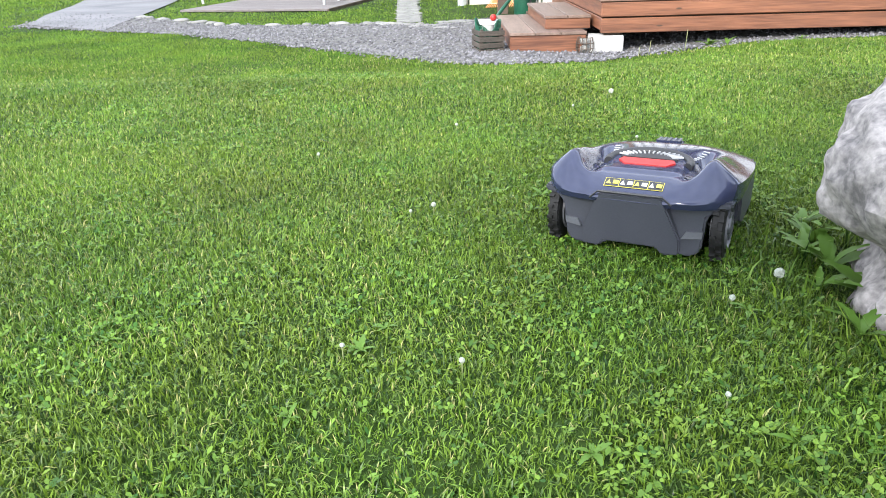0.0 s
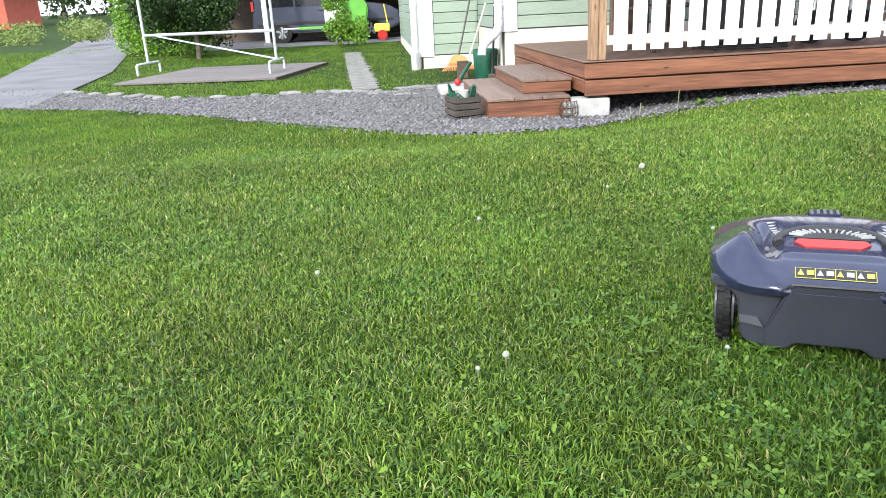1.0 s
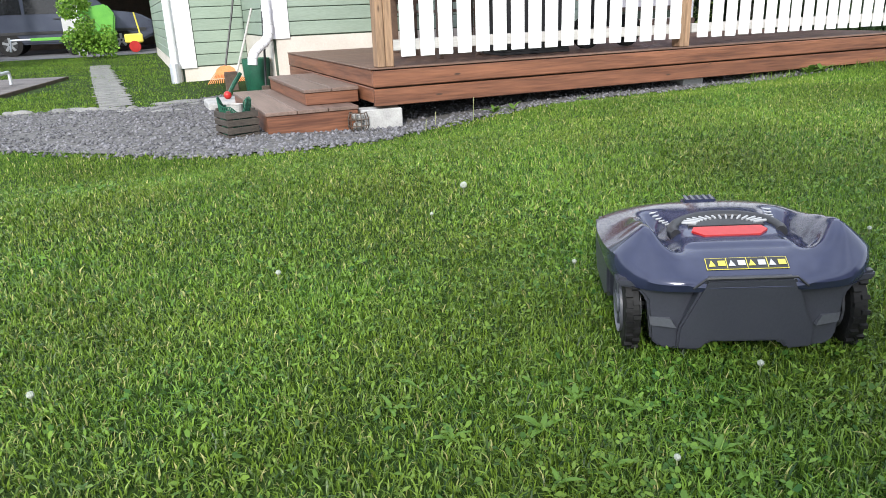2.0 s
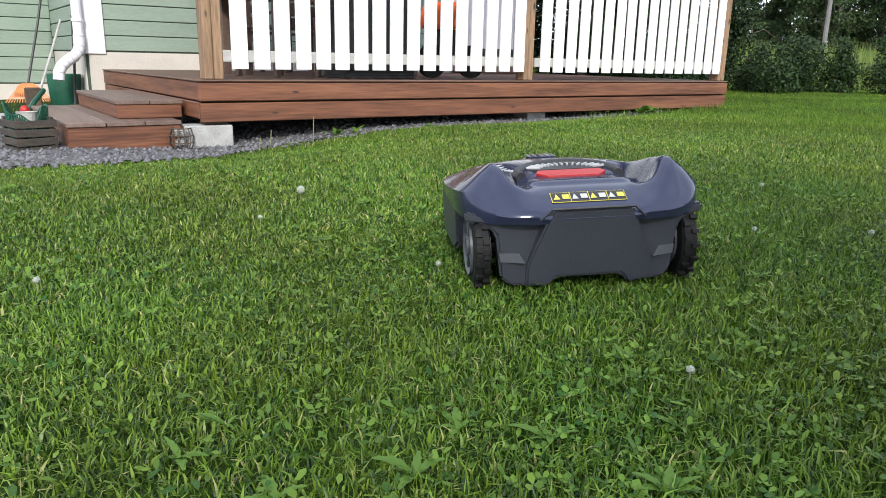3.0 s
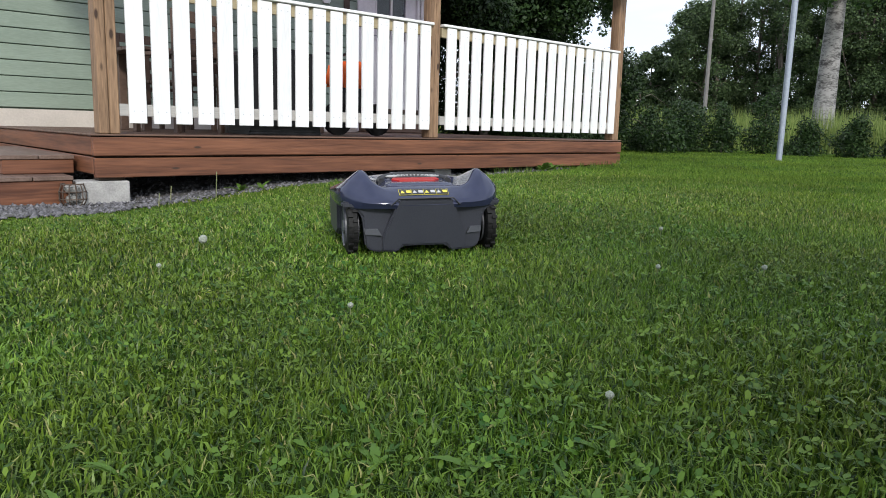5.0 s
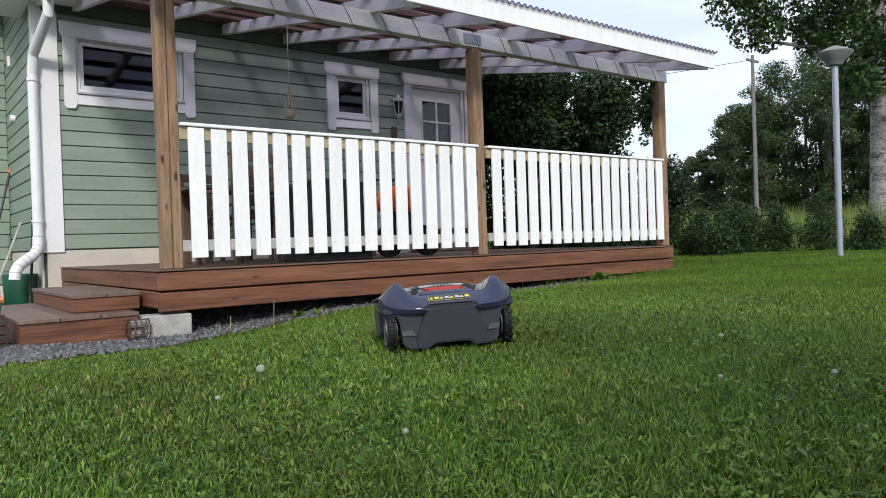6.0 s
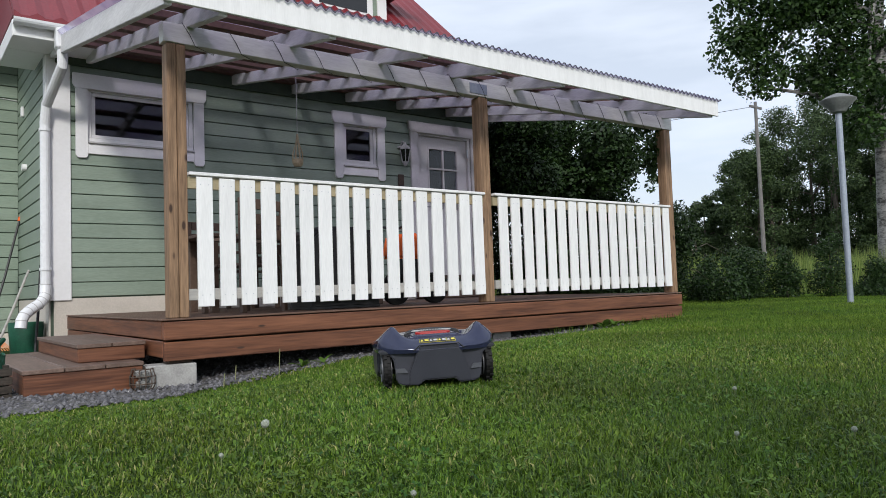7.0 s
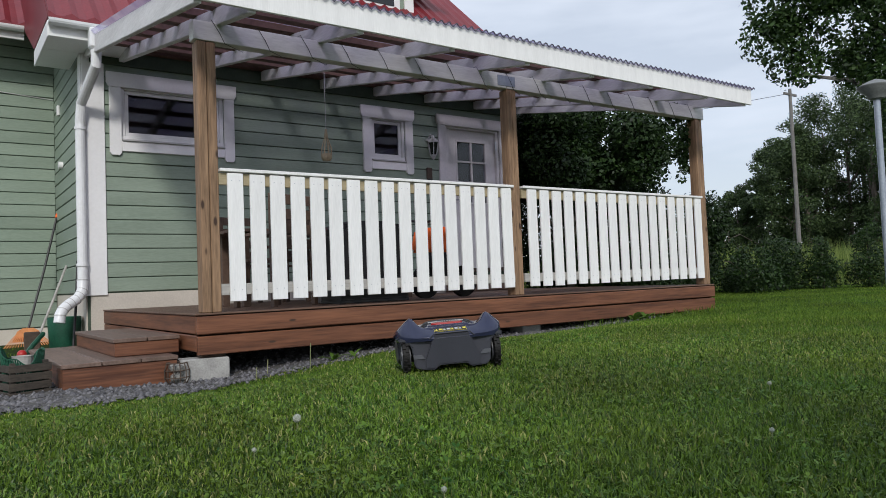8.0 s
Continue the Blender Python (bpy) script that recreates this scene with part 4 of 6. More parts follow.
def canopy_parts():
    b = part("beam", bx(1.765, 4.79, FRONT - 0.004, FRONT + 0.10, 2.478, 2.625, 0.004), M_BEAM, canopy)
    part("beam", bx(4.793, 7.98, FRONT - 0.004, FRONT + 0.10, 2.478, 2.625, 0.004), M_BEAM, canopy)
    part("joint_plate", bx(4.68, 4.90, FRONT - 0.010, FRONT - 0.0045, 2.50, 2.60, 0), M_POLEGREY, b)
    for i, x in enumerate([1.965, 2.80, 3.65, 4.47, 5.29, 6.15, 7.07]):
        y0, y1 = 6.33, WALL_Y - 0.07
        part("rafter", prism(bmesh.new(), [(y0, rafter_z(y0)), (y1, rafter_z(y1)), (y1, rafter_z(y1) + 0.13), (y0, rafter_z(y0) + 0.13)], 0, x - 0.03, x + 0.03, 0.004), M_RAFTER, canopy)
    for x in (1.60, 7.80):
        y0, y1 = 6.33, WALL_Y - 0.09
        part("barge_rafter", prism(bmesh.new(), [(y0, rafter_z(y0)), (y1, rafter_z(y1)), (y1, rafter_z(y1) + 0.185), (y0, rafter_z(y0) + 0.185)], 0, x - 0.025, x + 0.025, 0.004), M_RAFTER, canopy)
    # The ledger's dark green stands in for shade at the top of the wall.
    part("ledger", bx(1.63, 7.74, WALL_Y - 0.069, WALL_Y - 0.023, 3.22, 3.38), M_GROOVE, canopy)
    for i in range(9):
        y = 6.5 + i * 0.47
        part("batten", bx(1.63, 7.77, y, y + 0.095, rafter_z(y) + 0.133, rafter_z(y) + 0.188, 0), M_BATTEN, canopy)
    part("fascia", bx(1.56, 7.90, 6.30, 6.326, 2.50, 2.685, 0.003), M_WHITE, canopy, "white painted fascia board with stained end")
    bm = bmesh.new()
    n = int(6.4 / 0.019)
    rows = []
    for i in range(n + 1):
        x = 1.54 + 6.4 * i / n
        up = 0.016 * math.sin(2 * math.pi * x / 0.152 * 2)
        rows.append([bm.verts.new((x, y, rafter_z(y) + 0.210 + up)) for y in (6.285, 7.6, 9.0, WALL_Y - 0.1)])
    for a, c in zip(rows, rows[1:]):
        for k in range(3):
            bm.faces.new((a[k], c[k], c[k + 1], a[k + 1]))
    part("roof_sheet", bm, M_SHEET, canopy, "violet tinted corrugated plastic sheet", smooth=True)
    # Ribbon added in front: its dark colour imitates light absorbed edge-on in the sheet.
    bm = bmesh.new()
    rows = []
    for i in range(n + 1):
        x = 1.54 + 6.4 * i / n
        z = rafter_z(6.285) + 0.210 + 0.017 * math.sin(2 * math.pi * x / 0.152 * 2)
        rows.append([bm.verts.new((x, y, z + dz)) for y, dz in ((6.276, -0.006), (6.276, 0.004), (6.2845, 0.004), (6.2845, -0.006))])
    for a, c in zip(rows, rows[1:]):
        for k in range(4):
            bm.faces.new((a[k], c[k], c[(k + 1) % 4], a[(k + 1) % 4]))
    bm.faces.new(rows[0]), bm.faces.new(rows[-1][::-1])
    bmesh.ops.recalc_face_normals(bm, faces=bm.faces[:])
    part("sheet_edge", bm, M_SHEETEDGE, canopy, "dark ribbon added along the corrugated sheet's front edge")


canopy_parts()


def string_cable():
    """A thin dark cable wound along the beam."""
    bm = bmesh.new()
    pts, x = [], 1.9
    while x < 7.8:
        pts += [(x, FRONT - 0.008, 2.64), (x + 0.06, FRONT - 0.010, 2.55), (x + 0.10, FRONT - 0.008, 2.472), (x + 0.2, FRONT + 0.05, 2.468), (x + 0.28, FRONT + 0.11, 2.47), (x + 0.33, FRONT + 0.108, 2.63)]
        x += 0.36
    tube(bm, pts, 0.0025, 5)
    single("light_cable", bm, M_BLACK, "thin dark light cable wound round the beam", "cable")


string_cable()


# ---- the robot mower ----
MOWER_YC, MOWER_HL, MOWER_HW = 0.15, 0.31, 0.292
WHEEL_R = 0.105


def shell_outline(a):
    """Plan of the shell: a rounded box, fuller at the rear."""
    c, s = math.cos(a), math.sin(a)
    e = 0.46 if s < 0 else 0.62
    return MOWER_HW * math.copysign(abs(c) ** e, c), MOWER_YC + MOWER_HL * math.copysign(abs(s) ** e, s)


def shell_top(x, y):
    """Height of the shell: a low dome between two raised wheel humps, with a sharp scoop beside each hump."""
    dy = y - MOWER_YC
    p = 4.35 if dy < 0 else 3.2
    s = min(1.0, (abs(x / MOWER_HW) ** p + abs(dy / MOWER_HL) ** p) ** (1 / p))
    dome = 0.200 + 0.056 * (1 - s ** (2.4 + 2.6 * smooth_step(-y, -0.02, 0.09)))
    ax = abs(x)
    up = math.sin(0.5 * math.pi * min(max((ax - 0.128) / 0.090, 0.0), 1.0)) ** 1.3
    side = 1 - 0.5 * min(max((ax - 0.212) / 0.08, 0.0), 1.0)
    fore = smooth_step(y, -0.158, -0.052) if y < -0.052 else math.exp(-((y + 0.052) / 0.20) ** 2)
    hump = 0.060 * up * side * fore
    scoop = 0.040 * math.exp(-((ax - 0.160) / 0.026) ** 2) * smooth_step(y, -0.11, -0.03) * (1 - smooth_step(y, 0.12, 0.26))
    scoop += 0.006 * smooth_step(-y, 0.045, 0.060) * (1 - smooth_step(ax, 0.10, 0.13))
    return dome + hump - scoop


def build_mower():
    mower = thing("robot_mower", (0, 0, 0), "dark blue-grey robot lawn mower with red stop button driving over grass", "robot mower")
    n_a, n_r = 128, 40
    bm = bmesh.new()
    rings = []
    for j in range(n_r + 1):
        s = 1 - (j / n_r) * 0.985
        ring = []
        for i in range(n_a):
            x, y = shell_outline(2 * math.pi * (i + 0.5) / n_a)
            x, y = x * s, MOWER_YC + (y - MOWER_YC) * s
            ring.append(bm.verts.new((x, y, shell_top(x, y))))
        rings.append(ring)
    edge = [bm.verts.new((v.co.x * 1.008, MOWER_YC + (v.co.y - MOWER_YC) * 1.008, min(v.co.z - 0.007, 0.197))) for v in rings[0]]
    lip = [bm.verts.new((v.co.x * 0.985, MOWER_YC + (v.co.y - MOWER_YC) * 0.985, 0.176)) for v in rings[0]]
    seq = [lip, edge] + rings
    for u, v in zip(seq, seq[1:]):
        for k in range(n_a):
            bm.faces.new((u[k], u[(k + 1) % n_a], v[(k + 1) % n_a], v[k]))
    bm.faces.new(rings[-1])
    shell = part("shell", bm, M_NAVY, mower, "glossy dark blue-grey upper shell", local=True, smooth=True)

    # chassis and skirts
    bm = bmesh.new()
    prism(bm, [(-0.175, -0.10), (0.175, -0.10), (0.185, 0.10), (0.215, 0.20), (0.20, 0.36), (0.13, 0.43), (-0.13, 0.43), (-0.20, 0.36), (-0.215, 0.20), (-0.185, 0.10)], 2, 0.055, 0.19, 0.012)
    part("chassis", bm, M_BLACK, mower, "black chassis", local=True)
    for sx in (-1, 1):
        bm = bmesh.new()
        out = [(0.10, 0.192), (0.10, 0.075), (0.16, 0.048), (0.36, 0.048), (0.40, 0.10), (0.40, 0.192)]
        prism(bm, out, 0, sx * 0.238, sx * 0.278, 0.008)
        part("side_skirt", bm, M_CHAR, mower, "charcoal side skirt", local=True)
    panel_out = [(-0.182, 0.036), (-0.095, 0.032), (-0.078, 0.052), (0.078, 0.052), (0.095, 0.032), (0.182, 0.036), (0.204, 0.052), (0.214, 0.150), (0.235, 0.172), (0.280, 0.176), (0.280, 0.196), (0.112, 0.196), (0.092, 0.207), (-0.092, 0.207), (-0.112, 0.196), (-0.280, 0.196), (-0.280, 0.176), (-0.235, 0.172), (-0.214, 0.150), (-0.204, 0.052)]
    bm = prism(bmesh.new(), panel_out, 1, -0.146, -0.105, 0.006)
    for v in bm.verts:
        v.co.y += 0.18 * (0.16 - v.co.z) * (0.5 if v.co.y < -0.13 else 0) + 0.30 * max(0, abs(v.co.x) - 0.14)
    panel = part("rear_panel", bm, M_CHAR, mower, "charcoal rear bumper panel", local=True, smooth=True)
    bm = prism(bmesh.new(), [(-0.148, 0.037), (-0.095, 0.034), (-0.078, 0.054), (0.078, 0.054), (0.095, 0.034), (0.148, 0.037), (0.146, 0.088), (0.092, 0.207), (-0.092, 0.207), (-0.146, 0.088)], 1, -0.1655, -0.118, 0.005)
    for v in bm.verts:
        v.co.y += 0.18 * (0.207 - v.co.z)
    part("panel_plate", bm, M_CHAR, panel, local=True, smooth=True)
    for sx in (-1, 1):
        bm = prism(bmesh.new(), [(sx * 0.150, 0.090), (sx * 0.205, 0.090), (sx * 0.208, 0.110), (sx * 0.163, 0.110)], 1, -0.150, -0.10)
        for v in bm.verts:
            v.co.y += 0.35 * max(0, abs(v.co.x) - 0.14) + 0.004
        part("grip_facet", bm, M_CHAR2, panel, local=True)
    bm = bmesh.new()
    tube(bm, [(-0.120, -0.159, 0.186), (-0.094, -0.166, 0.209), (0.094, -0.166, 0.209), (0.120, -0.159, 0.186)], 0.0028, 6)
    part("seam_lip", bm, M_BLACK, panel, local=True)

    # warning sticker on the rear band of the shell
    def on_band(x, h):
        y = -0.134 + h
        return Vector((x, y, shell_top(x, y) + 0.0022))
    def band_quad(bm, x0, x1, h0, h1, lift=0.0):
        vs = []
        for i in range(5):
            x = x0 + (x1 - x0) * i / 4
            vs.append([bm.verts.new(on_band(x, h) + Vector((0, -0.4 * lift, lift))) for h in (h0, h1)])
        for a, b in zip(vs, vs[1:]):
            bm.faces.new((a[0], b[0], b[1], a[1]))
        return bm
    sticker = part("warning_sticker", band_quad(bmesh.new(), -0.087, 0.087, 0.001, 0.031), M_YELLOW, mower, "strip of yellow and black warning pictograms", local=True)
    part("sticker_field", band_quad(bmesh.new(), -0.0855, 0.0855, 0.0022, 0.0296, 0.0006), M_BLACK, sticker, local=True)
    for i in range(1, 4):
        part("sticker_divider", band_quad(bmesh.new(), -0.0865 + i * 0.0432, -0.085 + i * 0.0432, 0.003, 0.029, 0.0012), M_YELLOW, sticker, local=True)
    for i in range(8):
        x = -0.0745 + i * 0.0213
        bm = bmesh.new()
        if i in (0, 2, 4, 6):
            vs = [bm.verts.new(on_band(px, h) + Vector((0, -0.0006, 0.0014))) for px, h in ((x - 0.0075, 0.008), (x + 0.0075, 0.008), (x, 0.024))]
            bm.faces.new(vs)
            mark = M_YELLOW if i % 4 == 0 else M_PALE
        else:
            band_quad(bm, x - 0.008, x + 0.008, 0.009, 0.022, 0.0014)
            mark = M_PALE if i in (3, 5) else M_YELLOW
        part("pictogram", bm, mark, sticker, local=True)

    # top: stop button, carrying arch, vents, front knob
    bm = prism(bmesh.new(), [(-0.094, 0.026), (-0.066, -0.006), (0.066, -0.006), (0.094, 0.026), (0.082, 0.055), (-0.082, 0.055)], 2, 0.222, 0.254, 0.006)
    for v in bm.verts:
        v.co.z += 0.10 * (v.co.y - 0.03)
    part("stop_button", bm, M_RED, mower, "red stop button", local=True, smooth=True)
    bm = bmesh.new()
    arch = []
    for i in range(21):
        a = math.pi * (-0.08 + 1.16 * i / 20)
        arch.append((0.126 * math.cos(a), 0.055 + 0.085 * math.sin(a), 0.242 + 0.012 * max(0.0, math.sin(a))))
    tube(bm, arch, 0.014, 10)
    part("carry_arch", bm, M_BLACK, mower, "dark carrying arch", local=True, smooth=True)
    bm = prism(bmesh.new(), [(-0.095, 0.052), (0.095, 0.052), (0.085, 0.115), (0.05, 0.135), (-0.05, 0.135), (-0.085, 0.115)], 2, 0.235, 0.256, 0.005)
    part("display_lid", bm, M_BLACK, mower, "dark lid under the arch", local=True, smooth=True)
    for i in range(15):
        a = math.pi * (0.10 + 0.80 * i / 14)
        bm = box(bmesh.new(), -0.0024, 0.0024, -0.017, 0.017, -0.004, 0.0015, 0.001,
                 pose(0.088 * math.cos(a), 0.052 + 0.072 * math.sin(a), 0.2590, 0, 0, math.degrees(a) - 90))
        part("vent_rib", bm, M_RIB, mower, "pale vent rib", local=True)
    for sx in (-1, 1):
        for i in range(6):
            x, y = sx * (0.150 + i * 0.004), 0.115 + i * 0.022
            bm = box(bmesh.new(), -0.015, 0.015, -0.002, 0.002, -0.003, 0.001, 0.001, pose(x - sx * 0.03, y, shell_top(x - sx * 0.03, y) + 0.001, 0, 0, sx * -24))
            part("side_vent_rib", bm, M_RIB, mower, "pale vent rib", local=True)
    bm = prism(bmesh.new(), [(-0.045, 0.315), (0.045, 0.315), (0.052, 0.335), (0.040, 0.375), (-0.040, 0.375), (-0.052, 0.335)], 2, 0.20, 0.247, 0.008)
    knob = part("height_knob", bm, M_NAVY, mower, "blue-grey front knob", local=True, smooth=True)
    for i in range(5):
        bm = bx(-0.034 + i * 0.017 - 0.004, -0.034 + i * 0.017 + 0.004, 0.322, 0.368, 0.2465, 0.2485, 0.001)
        part("knob_rib", bm, M_CHAR2, knob, local=True)

    # driving wheels
    wheels = []
    for sx in (-1, 1):
        bm = bmesh.new()
        prof = [(0.062, -0.018), (0.090, -0.018), (0.098, -0.014), (0.098, 0.014), (0.090, 0.018), (0.062, 0.018)]
        rings = [[bm.verts.new((w, r * math.cos(2 * math.pi * k / 40), r * math.sin(2 * math.pi * k / 40))) for k in range(40)] for r, w in prof]
        for u, v in zip(rings, rings[1:] + rings[:1]):
            for k in range(40):
                bm.faces.new((u[k], u[(k + 1) % 40], v[(k + 1) % 40], v[k]))
        for k in range(20):
            for side in (-1, 1):
                a = 360 * (k + (0.5 if side > 0 else 0)) / 20
                box(bm, min(0, side * 0.0165), max(0, side * 0.0165), -0.0045, 0.0045, 0.092, WHEEL_R, 0, pose(0, 0, 0, a, 0, 0))
        bmesh.ops.recalc_face_normals(bm, faces=bm.faces[:])
        w = part("wheel", bm, M_RUBBER, mower, "black rubber wheel with lugged tread", local=True)
        bm = bmesh.new()
        for r0, r1, w0, w1 in ((0.0, 0.062, -0.020, 0.020),):
            hub = [[bm.verts.new((ww, rr * math.cos(2 * math.pi * k / 30), rr * math.sin(2 * math.pi * k / 30))) for k in range(30)]
                   for rr, ww in ((0.008, -0.026), (0.022, -0.026), (0.026, -0.014), (0.055, -0.014), (0.063, -0.024), (0.063, 0.024), (0.055, 0.014), (0.026, 0.014), (0.022, 0.026), (0.008, 0.026))]
            for u, v in zip(hub, hub[1:]):
                for k in range(30):
                    bm.faces.new((u[k], u[(k + 1) % 30], v[(k + 1) % 30], v[k]))
            bm.faces.new(hub[0]), bm.faces.new(hub[-1])
        for k in range(5):
            for s2 in (-1, 1):
                box(bm, s2 * 0.018 - 0.003, s2 * 0.018 + 0.003, -0.007, 0.007, 0.02, 0.058, 0.001, pose(0, 0, 0, 72 * k, 0, 0))
        bmesh.ops.recalc_face_normals(bm, faces=bm.faces[:])
        part("rim", bm, M_CHAR2, w, "grey spoked rim", local=True, smooth=True)
        wheels.append((w, sx))
        bm = bmesh.new()
        tube(bm, [(sx * 0.165, -0.03, WHEEL_R), (sx * 0.222, -0.03, WHEEL_R)], 0.014, 10)
        part("axle", bm, M_BLACK, mower, local=True)
        bm = tube(bmesh.new(), [(sx * 0.10 - 0.02, 0.36, 0.035), (sx * 0.10 + 0.02, 0.36, 0.035)], 0.036, 16)
        part("caster_wheel", bm, M_RUBBER, mower, "small front caster", local=True)
    tall = Matrix.Diagonal((1, 1, 1.07, 1))
    for ob in mower.children_recursive:
        if ob.name.split(".")[0] not in ("wheel", "rim"):
            ob.data.transform(tall)
        else:
            ob.data.transform(Matrix.Diagonal((1, 1.07, 1.07, 1)))
    return mower, wheels


MOWER, WHEELS = build_mower()
MOWER_LINE = [(0.0, 0.865, 1.898, -28.5), (1.0, 1.046, 2.205, -28.5), (2.0, 1.231, 2.535, -28.5), (3.5, 1.522, 3.085, -28.5), (4.2, 1.670, 3.355, -28.5), (5.5, 1.962, 3.875, -28.5), (6.5, 2.230, 4.365, -28.5), (8.0, 2.499, 4.924, -28.5)]


# ---- boulder, lamp, poles, hedge, trees ----
def boulder():
    bm = bmesh.new()
    bmesh.ops.create_icosphere(bm, subdivisions=6, radius=1)
    for v in bm.verts:
        c = v.co.copy()
        k = 1 + 0.30 * noise.noise(c * 1.2 + Vector((3, 1, 0))) + 0.14 * noise.noise(c * 2.7 + Vector((1, 5, 0))) + 0.05 * noise.noise(c * 7) + 0.015 * noise.noise(c * 22)
        k += 0.035 * abs(noise.noise(c * 5.3 + Vector((9, 2, 4)))) + 0.02 * noise.noise(c * 13) + 0.008 * noise.noise(c * 45)
        under = 1 - 0.24 * smooth_step(-c.z, -0.02, 0.14) + 0.15 * smooth_step(-c.z, 0.24, 0.46)
        v.co = Vector((c.x * 0.47 * under, c.y * 0.47 * under, c.z * 0.45)) * k
    bmesh.ops.transform(bm, matrix=pose(1.66, 1.38, 0.285, 0, 8, 20), verts=bm.verts[:])
    single("boulder", bm, M_GRANITE, "large rough grey granite boulder standing in the lawn", "boulder", smooth=True)


boulder()


def lamp_post():
    x, y = 11.04, 6.30
    z = ground_z(x, y)
    p = thing("garden_lamp", (x, y, z), "grey garden lamp post with a mushroom hood", "lamp post")
    part("pole", tube(bmesh.new(), [(x, y, z - 0.1), (x, y, z + 2.75)], 0.042, 14), M_POLEGREY, p, smooth=True)
    part("hood", lathe(bmesh.new(), [(0.04, 2.72), (0.10, 2.74), (0.13, 2.80), (0.24, 2.90), (0.245, 2.92), (0.12, 2.985), (0.05, 3.01), (0.02, 3.02)], (x, y, z), 28), M_LAMPSHADE, p, smooth=True)


lamp_post()


def limb_tree(name, at, height, radius, trunk_mat, leaf_mat, blobs, count, size, label, category, seed, lean=(0, 0), limbs=10, group=""):
    rng = random.Random(seed)
    x, y = at
    z = ground_z(x, y)
    t = thing(name, (x, y, z), label, category, group)
    bm = bmesh.new()
    pts = [(x + lean[0] * u + 0.04 * math.sin(5 * u), y + lean[1] * u + 0.04 * math.cos(4 * u), z - 0.15 + height * u) for u in [i / 10 for i in range(11)]]
    tube(bm, pts, radius, 12, True, [radius * (1.25 if i == 0 else 1 - 0.085 * i) for i in range(11)])
    for i in range(limbs):
        b = rng.choice(blobs)
        u = rng.uniform(0.35, 0.9)
        s = Vector((x + lean[0] * u, y + lean[1] * u, z + height * u * 0.95))
        e = Vector(b[:3]) + Vector((rng.uniform(-0.3, 0.3) * b[3], rng.uniform(-0.3, 0.3) * b[4], rng.uniform(-0.3, 0.3) * b[5]))
        mid = s.lerp(e, 0.5) + Vector((0, 0, 0.12 * (e - s).length))
        r = radius * 0.32
        tube(bm, [s, s.lerp(mid, 0.6), mid, mid.lerp(e, 0.6), e], r, 6, True, [r, r * 0.8, r * 0.6, r * 0.4, r * 0.15])
    part("trunk", bm, trunk_mat, t, smooth=True)
    crown = leaf_cloud("crown", [(b[0] - x, b[1] - y, b[2] - z, *b[3:]) for b in blobs], count, size, leaf_mat, seed)
    crown.parent = t
    return t


def random_blobs(rng, x, y, z0, z1, r, n, blob):
    out = []
    for i in range(n):
        u = rng.random()
        rr = r * math.sin(math.pi * (0.12 + 0.80 * u)) * math.sqrt(rng.random())
        a = rng.uniform(0, 6.28)
        s = blob * rng.uniform(0.6, 1.2)
        out.append((x + rr * math.cos(a), y + rr * math.sin(a), z0 + (z1 - z0) * u, s, s, s * 0.75))
    return out


